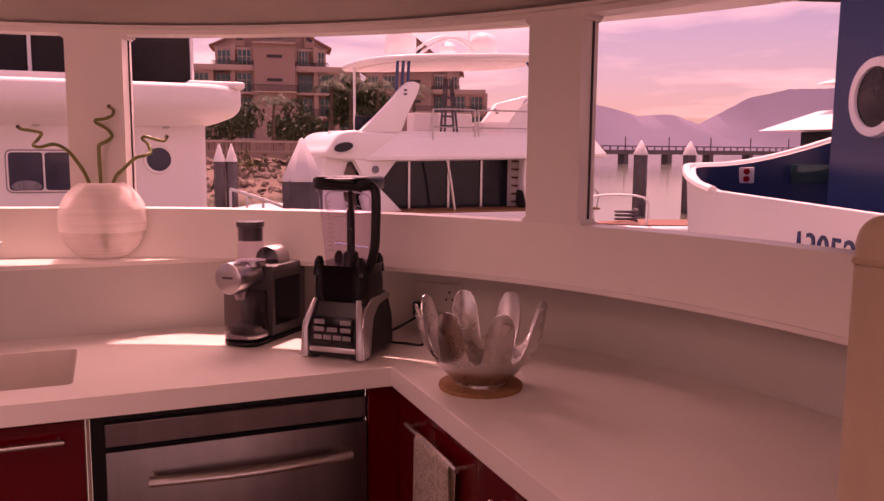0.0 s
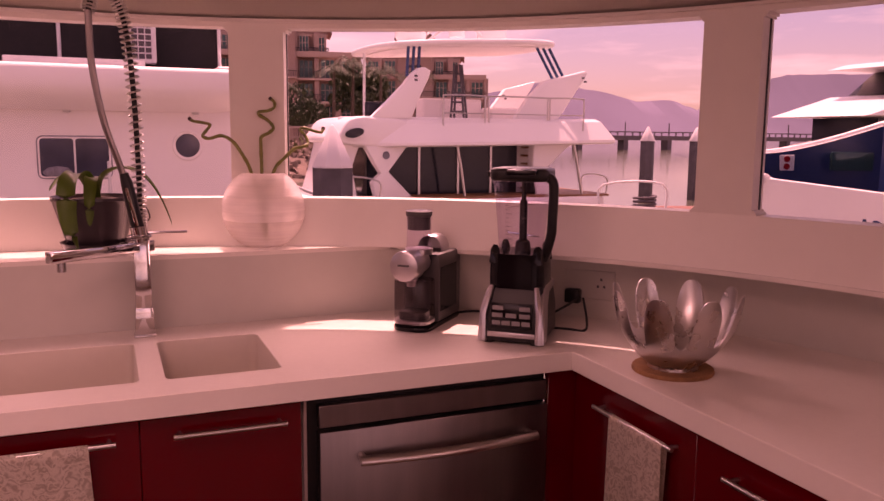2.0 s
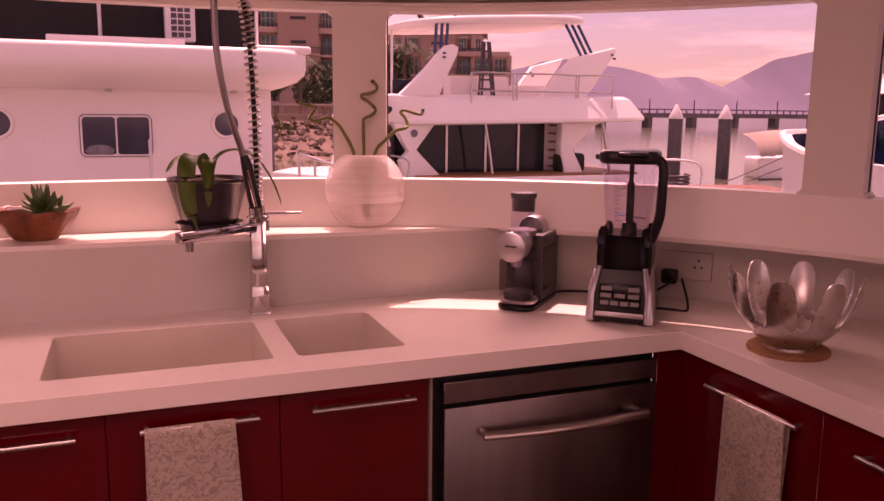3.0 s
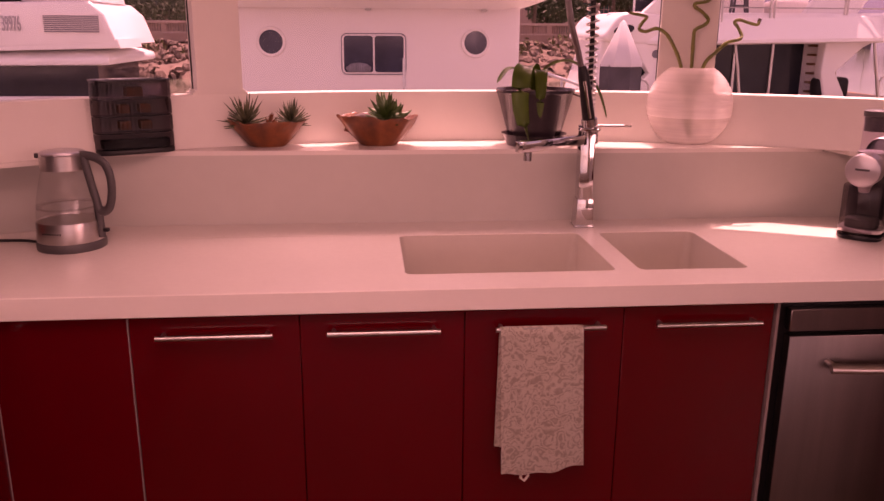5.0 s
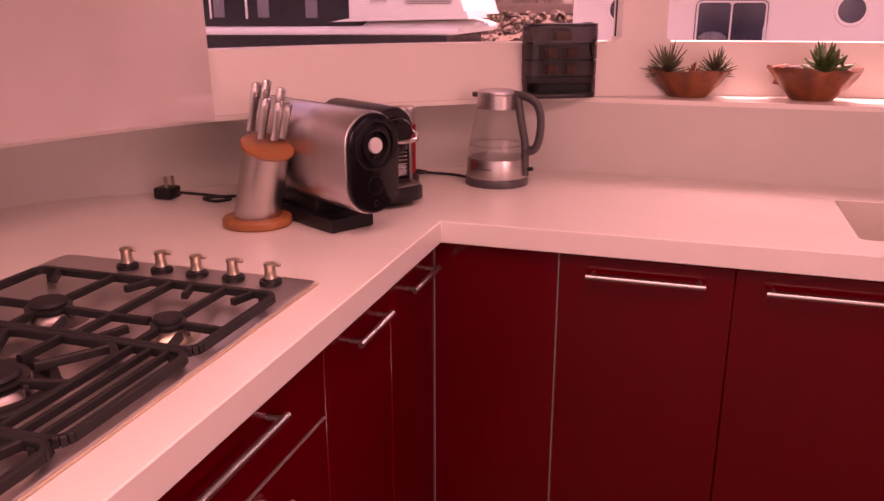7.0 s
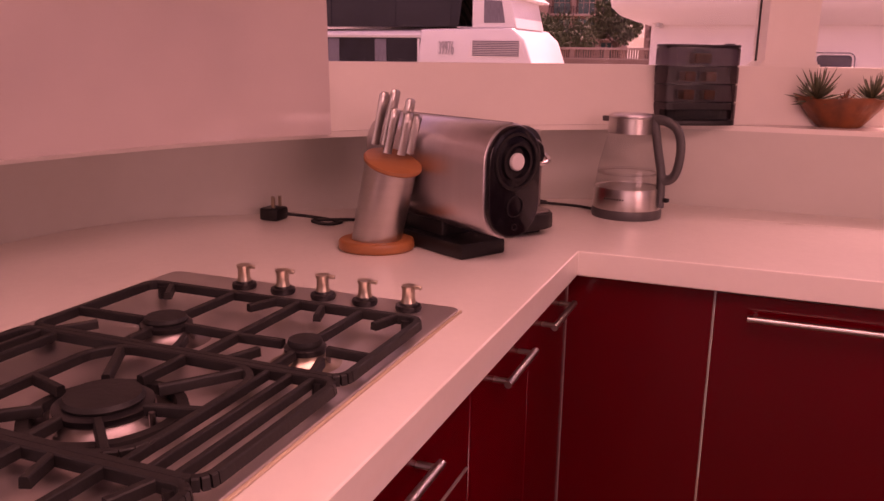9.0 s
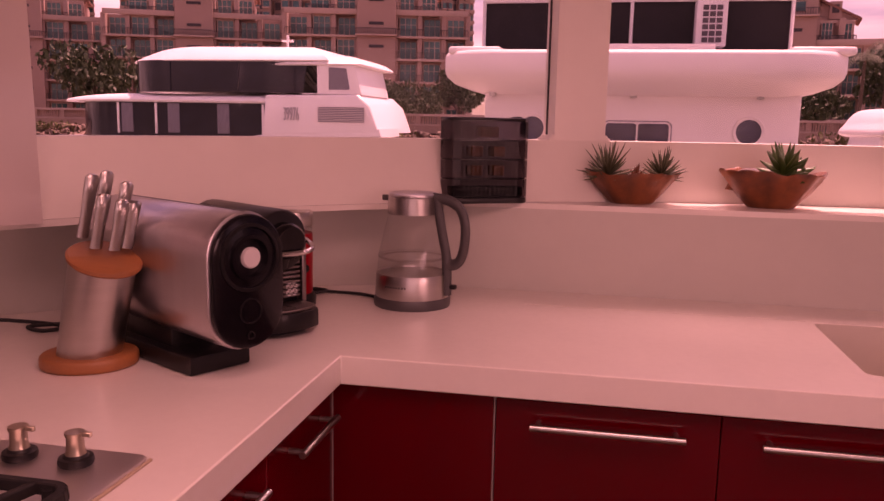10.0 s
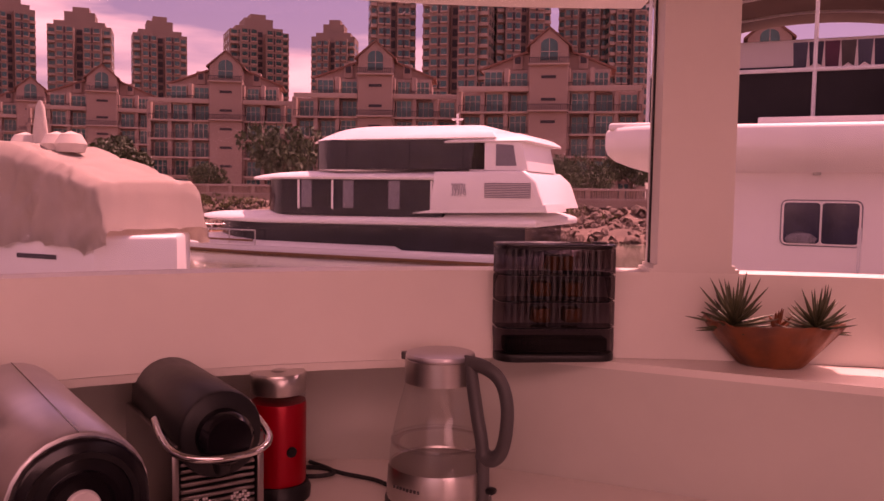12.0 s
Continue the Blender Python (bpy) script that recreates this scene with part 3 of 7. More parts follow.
def frosted(name, color, amount):
    """Frosted glass that lets diffuse light through."""
    m = bpy.data.materials.new(name)
    m.use_nodes = True
    n, l = m.node_tree.nodes, m.node_tree.links
    n.clear()
    out = n.new("ShaderNodeOutputMaterial")
    tl, df, cl = n.new("ShaderNodeBsdfTranslucent"), n.new("ShaderNodeBsdfPrincipled"), n.new("ShaderNodeBsdfTransparent")
    mix1, mix2, noi, tc, ramp = n.new("ShaderNodeMixShader"), n.new("ShaderNodeMixShader"), n.new("ShaderNodeTexNoise"), n.new("ShaderNodeTexCoord"), n.new("ShaderNodeMapRange")
    mp = n.new("ShaderNodeMapping")
    mp.inputs["Scale"].default_value = (3, 3, 90)
    noi.inputs["Scale"].default_value = 1.4
    l.new(tc.outputs["Object"], mp.inputs["Vector"])
    l.new(mp.outputs["Vector"], noi.inputs["Vector"])
    l.new(noi.outputs["Fac"], ramp.inputs["Value"])
    ramp.inputs["To Min"].default_value, ramp.inputs["To Max"].default_value = amount - 0.12, amount + 0.16
    tl.inputs["Color"].default_value = (*color, 1)
    df.inputs["Base Color"].default_value = (*color, 1)
    df.inputs["Roughness"].default_value = 0.25
    mix1.inputs["Fac"].default_value = 0.45
    l.new(tl.outputs[0], mix1.inputs[1])
    l.new(df.outputs[0], mix1.inputs[2])
    l.new(ramp.outputs["Result"], mix2.inputs["Fac"])
    l.new(mix1.outputs[0], mix2.inputs[1])
    l.new(cl.outputs[0], mix2.inputs[2])
    l.new(mix2.outputs[0], out.inputs["Surface"])
    return m


M_FROST = frosted("frosted_glass", (0.94, 0.86, 0.84), 0.34)
M_FROST2 = frosted("frosted_glass_clearer", (0.80, 0.70, 0.66), 0.52)


def damask(name):
    """Woven towel with a floral figure in two tones."""
    m = mat(name, (0.56, 0.47, 0.40), 0.9, var=0.08, scale=30, bump=0.5, bscale=320)
    n, l = m.node_tree.nodes, m.node_tree.links
    b = n["Principled BSDF"]
    tc, vo, noi, wav = n.new("ShaderNodeTexCoord"), n.new("ShaderNodeTexVoronoi"), n.new("ShaderNodeTexNoise"), n.new("ShaderNodeTexWave")
    vo.feature = "DISTANCE_TO_EDGE"
    vo.inputs["Scale"].default_value = 34
    wav.wave_type = "RINGS"
    wav.inputs["Scale"].default_value, wav.inputs["Distortion"].default_value, wav.inputs["Detail"].default_value = 20, 12, 2
    noi.inputs["Scale"].default_value = 26
    mixv = n.new("ShaderNodeMix")
    mixv.data_type = "VECTOR"
    mixv.inputs["Factor"].default_value = 0.12
    l.new(tc.outputs["Object"], mixv.inputs["A"])
    l.new(noi.outputs["Color"], mixv.inputs["B"])
    l.new(tc.outputs["Object"], noi.inputs["Vector"])
    l.new(mixv.outputs["Result"], vo.inputs["Vector"])
    l.new(mixv.outputs["Result"], wav.inputs["Vector"])
    r1, mul = n.new("ShaderNodeMapRange"), n.new("ShaderNodeMath")
    r1.inputs["From Min"].default_value, r1.inputs["From Max"].default_value = 0.02, 0.07
    mul.operation = "MULTIPLY"
    l.new(vo.outputs["Distance"], r1.inputs["Value"])
    l.new(r1.outputs["Result"], mul.inputs[0])
    l.new(wav.outputs["Fac"], mul.inputs[1])
    mix = n.new("ShaderNodeMix")
    mix.data_type = "RGBA"
    mix.inputs["A"].default_value = (0.78, 0.70, 0.61, 1)
    mix.inputs["B"].default_value = (0.53, 0.44, 0.36, 1)
    l.new(mul.outputs[0], mix.inputs["Factor"])
    l.new(mix.outputs["Result"], b.inputs["Base Color"])
    return m


M_TOWEL = damask("floral_towel")

# ---------------------------------------------------------------- towels over the rails
def towel(label, w, front, behind, sway, seed):
    rnd = random.Random(seed)
    t = thing("towel", label, "towel")
    ph = [rnd.uniform(0, 6.3) for _ in range(4)]
    for nm, length, y0, s in (("front_fold", front, -0.0075, -1), ("back_fold", behind, 0.0075, 1)):
        bm = bmesh.new()
        nx, nz = 26, 40
        grid = []
        for j in range(nz + 1):
            f = j / nz
            row = []
            for i in range(nx + 1):
                u = i / nx
                x = (u - 0.5) * w * (1 + 0.05 * f) + sway * f
                if s > 0:
                    x -= 0.012 * f
                y = y0 + s * (0.004 * math.sin(u * 9 + ph[0]) + 0.003 * math.sin(u * 17 + ph[1])) * (0.15 + f) + s * 0.002
                z = 0.006 - f * length + 0.006 * f * math.sin(u * 6 + ph[2]) + (0.01 * f * f * (u - 0.5))
                if j == 0:
                    y, z = 0.0, 0.0075
                row.append(bm.verts.new((x, y, z)))
            grid.append(row)
        for a, b in zip(grid, grid[1:]):
            for i in range(nx):
                bm.faces.new((a[i], a[i + 1], b[i + 1], b[i]))
        bmesh.ops.solidify(bm, geom=bm.faces[:], thickness=0.0022)
        part(nm, bm, M_TOWEL, t, "", 60)
    return t


t1 = towel("beige floral damask tea towel hung over a cabinet handle", 0.168, 0.322, 0.27, 0.012, 3)
t1.matrix_world = pose(-0.047, -0.002, 0.832)
part("loop", tube([(-0.03, 0, -0.31), (-0.032, 0, -0.335), (-0.024, 0, -0.342), (-0.016, 0, -0.33), (-0.018, 0, -0.31)], 0.003, 6), M_TOWEL, t1)
t2 = towel("beige floral damask hand towel on the starboard rail", 0.18, 0.36, 0.30, 0.0, 8)
t2.matrix_world = pose(1.101, -0.262, 0.815, 0, 0, -90)

# ---------------------------------------------------------------- tap
tap = thing("kitchen_tap", "chrome professional spring tap with a hand spray", "tap", (0.165, 0.508, COUNTER))
part("base_plate", box((-0.026, -0.026, 0), (0.026, 0.026, 0.006), 0.002), M_CHROME, tap)
part("column", box((-0.019, -0.019, 0.004), (0.019, 0.019, 0.262), 0.0025), M_CHROME, tap, "square chrome column")
part("foot_block", prism([(-0.024, 0.004), (0.024, 0.004), (0.0205, 0.075), (-0.0205, 0.075)], -0.0225, 0.0225, 0.002, 2, STAND), M_CHROME, tap, "flared chrome foot")
ax = Vector((-0.195, -0.138, 0)).normalized()
ang = math.degrees(math.atan2(ax.y, ax.x))
bm = box((-0.03, -0.013, 0.214), (0.245, 0.013, 0.240), 0.002)
bm.transform(pose(0, 0, 0, 0, 0, ang))
arm = part("spout_arm", bm, M_CHROME, tap, "square chrome swivel spout")
tip = ax * 0.215
part("nozzle", rod((tip.x, tip.y, 0.216), (tip.x, tip.y, 0.192), 0.010, 16), M_CHROME, arm)
spring_path = spline([(0.0, 0.0, 0.26), (0.001, 0, 0.42), (-0.003, -0.002, 0.60), (-0.012, -0.009, 0.73), (-0.030, -0.022, 0.805), (-0.056, -0.040, 0.838), (-0.080, -0.055, 0.826), (-0.094, -0.064, 0.78)], 14)
part("inner_hose", tube(spring_path, 0.0062, 10), M_RUBBER, tap, "black inner hose")
coil = []
turns = 66
for i in range(turns * 12):
    u = i / (turns * 12 - 1)
    f = (u ** 1.6 if u < 0.999 else 1.0) * (len(spring_path) - 1.001)      # close-wound at the foot, open above
    k = int(f)
    p = spring_path[k].lerp(spring_path[k + 1], f - k)
    d = (spring_path[k + 1] - spring_path[k]).normalized()
    sd = d.cross(Vector((0, 1, 0))).normalized()
    up = d.cross(sd)
    a = 2 * math.pi * i / 12
    coil.append(p + 0.0150 * (math.cos(a) * sd + math.sin(a) * up))
part("spring", tube(coil, 0.0025, 5), M_STEEL, tap, "open steel coil spring")
part("spray_hose", tube(spline([(-0.094, -0.064, 0.78), (-0.092, -0.063, 0.66), (-0.072, -0.056, 0.53), (-0.045, -0.049, 0.44), (-0.034, -0.046, 0.40)], 8), 0.0078, 8), M_STEELD, tap, "dull steel braided hose")
spray = part("hand_spray", tube([(-0.034, -0.046, 0.41), (-0.028, -0.045, 0.385), (-0.012, -0.04, 0.30), (-0.006, -0.038, 0.272)], [0.010, 0.014, 0.0155, 0.0155], 16), M_BLACK, tap, "black hand spray")
part("spray_head", rod((-0.007, -0.038, 0.282), (-0.001, -0.036, 0.245), 0.0195, 20), M_CHROME, spray, "chrome spray head")
part("trigger", rod((-0.030, -0.062, 0.375), (-0.010, -0.058, 0.285), 0.004, 8), M_CHROME, spray)
part("holder_ring", tube([(0.024 * math.cos(2 * math.pi * k / 20) - 0.004, -0.036 + 0.024 * math.sin(2 * math.pi * k / 20), 0.256) for k in range(20)], 0.004, 8, closed=True), M_CHROME, tap)
part("lever", rod((0.01, -0.012, 0.262), (0.108, -0.02, 0.262), 0.003, 8), M_CHROME, tap, "thin chrome lever")

# ---------------------------------------------------------------- plants on the ledge
def leaf_strip(path, width, thick, taper=1.0, cup=0.25, n=6, side=None):
    """A fleshy strap leaf along a path."""
    bm = bmesh.new()
    pts = spline(path, 6)
    m = len(pts)
    rows = []
    for i, p in enumerate(pts):
        d = (pts[min(i + 1, m - 1)] - pts[max(i - 1, 0)]).normalized()
        s = Vector(side).normalized() if side else (d.cross(Vector((0, 0, 1))).normalized() if abs(d.z) < 0.97 else Vector((1, 0, 0)))
        s = (s - d * s.dot(d)).normalized()
        nrm = s.cross(d).normalized()
        f = i / (m - 1)
        w = width * (math.sin(math.pi * min(1, 0.18 + 0.82 * f)) ** 0.6 if taper else 1) + 0.0004
        row = []
        for k in range(n + 1):
            u = k / n * 2 - 1
            row.append(bm.verts.new(p + s * (u * w / 2) + nrm * (cup * w * 0.5 * u * u)))
        rows.append(row)
    for a, b in zip(rows, rows[1:]):
        for k in range(n):
            bm.faces.new((a[k], a[k + 1], b[k + 1], b[k]))
    bmesh.ops.solidify(bm, geom=bm.faces[:], thickness=thick)
    return bm


LEDGE = 1.1115
pot = thing("orchid_pot", "dark plum plastic pot with an orchid on a saucer", "potted plant", (0.062, 0.672, LEDGE))
part("saucer", lathe([(0, 0), (0.072, 0), (0.086, 0.030), (0.089, 0.032), (0.084, 0.026), (0.072, 0.006), (0, 0.006)], 40), M_POT, pot)
part("pot", lathe([(0, 0.012), (0.066, 0.012), (0.078, 0.05), (0.102, 0.138), (0.106, 0.142), (0.106, 0.150), (0.100, 0.150), (0.096, 0.136), (0, 0.130)], 48), M_POT, pot)
part("soil", lathe([(0.097, 0.136), (0.07, 0.141), (0.03, 0.148), (0, 0.148)], 24), M_SOIL, pot)
plant = [[(0.0, -0.01, 0.14), (-0.014, -0.03, 0.185), (-0.036, -0.07, 0.212), (-0.056, -0.105, 0.190), (-0.062, -0.124, 0.125), (-0.052, -0.134, 0.06), (-0.036, -0.138, 0.012)],
         [(0.0, 0, 0.14), (0.026, -0.01, 0.20), (0.070, -0.03, 0.222), (0.120, -0.045, 0.200), (0.158, -0.05, 0.145), (0.185, -0.05, 0.075)],
         [(0.0, -0.01, 0.14), (0.004, -0.04, 0.190), (-0.004, -0.085, 0.198), (-0.010, -0.118, 0.145), (-0.012, -0.130, 0.085)],
         [(0.0, 0.0, 0.14), (-0.03, 0.02, 0.19), (-0.07, 0.01, 0.200), (-0.105, -0.01, 0.165)]]
for p, w in zip(plant, (0.050, 0.044, 0.034, 0.036)):
    part("leaf", leaf_strip(p, w, 0.003, 1.0, 0.30), M_ORCHID, pot, "", 60)
part("aerial_root", tube(spline([(0.09, -0.04, 0.14), (0.118, -0.06, 0.128), (0.13, -0.07, 0.10), (0.122, -0.075, 0.088)], 6), 0.002, 6), M_BAMTIP, pot)

vase = thing("glass_vase", "round frosted ribbed glass vase holding curly bamboo", "vase", (0.50, 0.690, LEDGE))
prof_lo, prof_hi, water = [], [], 0.078
for i in range(49):
    z = 0.006 + 0.199 * i / 48
    r = 0.115 * math.sqrt(max(0.0, 1 - ((z - 0.103) / 0.118) ** 2)) + 0.0007 * math.sin(z * 900)
    (prof_lo if z < water else prof_hi).append((r, z))
prof_hi.insert(0, prof_lo[-1])
part("lower_bowl", lathe([(0, 0.0), (0.052, 0.0)] + prof_lo, 56), M_FROST2, vase, "clearer water-filled lower half")
part("upper_bowl", lathe(prof_hi + [(prof_hi[-1][0] - 0.004, 0.206), (prof_hi[-1][0] - 0.006, 0.198)], 56), M_FROST, vase, "frosted ribbed upper half")
stems = [[(0.0, 0.005, 0.01), (-0.012, 0.0, 0.12), (-0.034, 0, 0.212), (-0.058, -0.004, 0.26), (-0.082, -0.008, 0.292), (-0.112, -0.012, 0.308), (-0.146, -0.02, 0.300), (-0.162, -0.015, 0.307), (-0.150, 0.0, 0.322), (-0.142, -0.01, 0.337), (-0.165, -0.02, 0.343), (-0.186, -0.022, 0.346), (-0.192, -0.02, 0.350)],
         [(0.0, 0.0, 0.01), (-0.002, 0.0, 0.1), (-0.003, 0, 0.212), (-0.004, 0, 0.285), (-0.002, -0.004, 0.306), (0.018, -0.012, 0.318), (0.031, -0.004, 0.332), (0.018, 0.01, 0.352), (-0.006, 0.006, 0.366), (-0.008, -0.008, 0.374), (0.016, -0.014, 0.378), (0.034, -0.006, 0.388), (0.036, 0.004, 0.402), (0.028, 0.006, 0.410)],
         [(0.004, -0.004, 0.01), (0.01, 0.0, 0.12), (0.032, 0, 0.212), (0.058, -0.004, 0.244), (0.088, -0.008, 0.272), (0.114, -0.016, 0.280), (0.128, -0.006, 0.290), (0.122, 0.008, 0.312), (0.108, 0.002, 0.326), (0.116, -0.01, 0.332), (0.142, -0.016, 0.324), (0.164, -0.016, 0.320), (0.170, -0.012, 0.328)]]
for st in stems:
    pts = spline(st, 7)
    rr = [0.0052 - 0.0012 * i / len(pts) + (0.0009 if i % 9 == 0 else 0) for i in range(len(pts))]
    s = part("bamboo_stem", tube(pts, rr, 9), M_BAMBOO, vase, "curled green bamboo stem")
    part("cut_end", rod(pts[-1], pts[-1] + (pts[-1] - pts[-2]).normalized() * 0.007, 0.0052, 8), M_BAMTIP, s)


def wood_bowl(at, rz, w, d, h, seed, label):
    """A root-wood bowl with an uneven rim."""
    b = thing("wooden_bowl", label, "bowl", at, rz, "root bowls on the ledge")
    rnd = Vector((seed * 3.1, seed * 1.7, 0))
    bm = bmesh.new()
    n, rings = 64, []
    for k, (f, z) in enumerate(((0.0, 0.0), (0.42, 0.0), (0.48, 0.06), (0.70, 0.40), (0.90, 0.76), (1.0, 0.97), (0.985, 1.0), (0.93, 0.97), (0.80, 0.72), (0.4, 0.62), (0.0, 0.62))):
        ring = []
        for i in range(n):
            a = 2 * math.pi * i / n
            q = Vector((math.cos(a), math.sin(a), 0))
            wob = 1 + 0.075 * noise.noise(q * 1.6 + rnd) + 0.09 * abs(noise.noise(q * 3.4 + rnd + Vector((0, 0, z * 1.6)))) + 0.03 * noise.noise(q * 8 + rnd + Vector((0, 0, z * 4))) - 0.03
            zz = h * z * (1 + (0.13 * noise.noise(q * 1.3 + rnd * 2) + 0.08 * noise.noise(q * 5 + rnd) if z > 0.3 else 0))
            ring.append(bm.verts.new((q.x * f * wob * w / 2, q.y * f * wob * d / 2, zz)))
            if f == 0:
                break
        rings.append(ring)
    for a, c in zip(rings, rings[1:]):
        for i in range(n):
            j = (i + 1) % n
            if len(a) == 1:
                bm.faces.new((a[0], c[j], c[i]))
            elif len(c) == 1:
                bm.faces.new((a[i], a[j], c[0]))
            else:
                bm.faces.new((a[i], a[j], c[j], c[i]))
    bmesh.ops.recalc_face_normals(bm, faces=bm.faces[:])
    part("bowl_body", bm, M_BURL, b, "", 50)
    bm = bmesh.new()
    n2 = 28
    c0 = bm.verts.new((0, 0, h * 0.86))
    rim = []
    for i in range(n2):
        a = 2 * math.pi * i / n2
        rim.append(bm.verts.new((0.40 * w * math.cos(a), 0.40 * d * math.sin(a), h * (0.76 + 0.05 * random.Random(seed * 50 + i).random()))))
    for i in range(n2):
        bm.faces.new((c0, rim[i], rim[(i + 1) % n2]))
    part("soil", bm, M_SOIL, b)
    return b


def rosette(parent, at, count, length, width, spread, seed, material, fat=0.35, name="leaf"):
    """Pointed leaves springing from one crown."""
    rnd = random.Random(seed)
    for i in range(count):
        f = i / count
        a = i * 2.39996 + rnd.uniform(-0.2, 0.2)
        tilt = spread * (0.15 + 0.85 * f) + rnd.uniform(-0.1, 0.1)
        ln = length * (0.72 + 0.4 * rnd.random())
        out = Vector((math.cos(a), math.sin(a), 0))
        p0 = Vector(at) + Vector((0, 0, 0.24 * length * (1 - f)))
        p1 = p0 + (out * math.sin(tilt) + Vector((0, 0, math.cos(tilt)))) * ln * 0.5
        t2 = tilt + rnd.uniform(-0.28, 0.05)
        p2 = p1 + (out * math.sin(t2) + Vector((0, 0, math.cos(t2)))) * ln * 0.5
        pts = spline([p0, p1, p2], 4)
        rr = [width * (0.62 + 0.9 * k / (len(pts) - 1) * (1 - k / (len(pts) - 1)) * 1.7) * (1 - (k / (len(pts) - 1)) ** 3) + 0.0003 for k in range(len(pts))]
        part(name, tube(pts, rr, 6, flat=fat), material, parent, "", 60)


b1 = wood_bowl((-0.652, 0.668, LEDGE), 6, 0.205, 0.125, 0.068, 1, "irregular brown root-wood bowl with two spiky plants")
rosette(b1, (-0.055, -0.005, 0.055), 62, 0.068, 0.0029, 1.75, 11, M_SPIKE, 0.6)
rosette(b1, (0.062, 0.005, 0.055), 52, 0.060, 0.0028, 1.75, 12, M_SPIKE, 0.6)
rosette(b1, (0.008, 0.012, 0.052), 9, 0.03, 0.0036, 1.2, 13, M_BURL, 0.6, "dry_leaf")
b2 = wood_bowl((-0.360, 0.682, LEDGE), -4, 0.215, 0.135, 0.078, 2, "irregular brown root-wood bowl with a green succulent")
rosette(b2, (0.022, -0.005, 0.066), 34, 0.062, 0.0085, 1.9, 21, M_LEAF, 0.4)
rosette(b2, (0.045, 0.02, 0.06), 10, 0.05, 0.007, 1.2, 22, M_LEAF, 0.4)
part("knot", lathe([(0, 0.03), (0.05, 0.04), (0.036, 0.075), (0.018, 0.086), (0, 0.088)], 14, 1.0, 0.7), M_BURL, b2).location = (-0.044, 0.012, -0.004)

# stacked smoked capsule holder
org = thing("capsule_organiser", "smoked ribbed acrylic organiser with four stacked drawers", "organiser", (-0.968, 0.572, LEDGE), 29)
W, D = 0.186, 0.078
part("base", prism(rounded(W + 0.002, D + 0.002, 0.030, 6), 0, 0.012, 0.002), M_BLACK, org)
out_l = rounded(W, D, 0.030, 10)
per = []
for i in range(len(out_l)):
    a, b = Vector(out_l[i]), Vector(out_l[(i + 1) % len(out_l)])
    seg = max(1, int((b - a).length / 0.0024))
    for k in range(seg):
        per.append(a.lerp(b, k / seg))
rib_line = []
for i, p in enumerate(per):
    a, b = per[i - 1], per[(i + 1) % len(per)]
    d = (b - a).normalized()
    rib_line.append(tuple(p + Vector((d.y, -d.x)) * (0.0011 if i % 4 < 2 else -0.0006)))
for k in range(4):
    z0 = 0.013 + k * 0.0405
    bm = bmesh.new()
    lo = [bm.verts.new((x, y, z0)) for x, y in rib_line]
    hi = [bm.verts.new((x, y, z0 + 0.0375)) for x, y in rib_line]
    for i in range(len(lo)):
        j = (i + 1) % len(lo)
        bm.faces.new((lo[i], lo[j], hi[j], hi[i]))
    tier = part("drawer_shell", bm, M_SMOKE, org, "ribbed smoked acrylic drawer")
    part("tray", prism(rounded(W - 0.004, D - 0.004, 0.028, 5), z0 + 0.0375, z0 + 0.0403), M_GLOSSBLACK, tier)
    if k:
        for x in ((0.012, 0.0) if k == 3 else (-0.022, 0.028)):
            part("packet", box((x - 0.013, -0.018, z0 + 0.004), (x + 0.014, 0.018, z0 + 0.026), 0.003), M_ORANGEBOX, tier, "amber packet inside")
    else:
        part("packet", box((-0.08, -0.028, z0 + 0.001), (0.08, 0.028, z0 + 0.022), 0.003), M_BLACK, tier, "dark packets inside")
part("lid", prism(rounded(W + 0.003, D + 0.003, 0.031, 6), 0.174, 0.180, 0.002), M_GLOSSBLACK, org, "flat black lid")
part("knob", prism(rounded(0.018, 0.03, 0.008, 4), 0.180, 0.183), M_BLACK, org).location = (0.068, -0.012, 0)

# ---------------------------------------------------------------- kettle
ket = thing("glass_kettle", "glass and steel kettle half full of water", "kettle", (-1.078, 0.385, COUNTER), -12)
ket.scale = (0.94, 0.94, 1.0)
part("power_base", lathe([(0, 0), (0.080, 0), (0.081, 0.005), (0.081, 0.015), (0.078, 0.020), (0, 0.020)], 48), M_GREYP, ket, "dark grey base")
part("steel_band", lathe([(0.078, 0.020), (0.0785, 0.023), (0.077, 0.06), (0.0755, 0.066), (0.0735, 0.066), (0.072, 0.0635), (0, 0.0635)], 48), M_STEEL, ket, "brushed steel band")
part("glass_body", lathe([(0.075, 0.066), (0.0735, 0.085), (0.069, 0.115), (0.0605, 0.15), (0.0535, 0.175), (0.051, 0.184)], 48), M_GLASS, ket)
part("water_surface", lathe([(0.0712, 0.094), (0.0705, 0.0965), (0.068, 0.0955), (0.060, 0.0952)], 40), M_WATERIN, ket)
part("measure_ring", tube([(0.0725 * math.cos(2 * math.pi * k / 40), 0.0725 * math.sin(2 * math.pi * k / 40), 0.099) for k in range(40)], 0.0012, 5, closed=True), M_GLASS, ket)
part("collar", lathe([(0.049, 0.182), (0.053, 0.182), (0.0525, 0.214), (0.050, 0.216), (0.047, 0.216)], 48), M_STEEL, ket, "brushed steel collar")
part("lid", lathe([(0.0515, 0.215), (0.0525, 0.218), (0.051, 0.222), (0.046, 0.2235), (0, 0.2235)], 48), M_SILVER, ket, "satin steel lid with a grey rim")
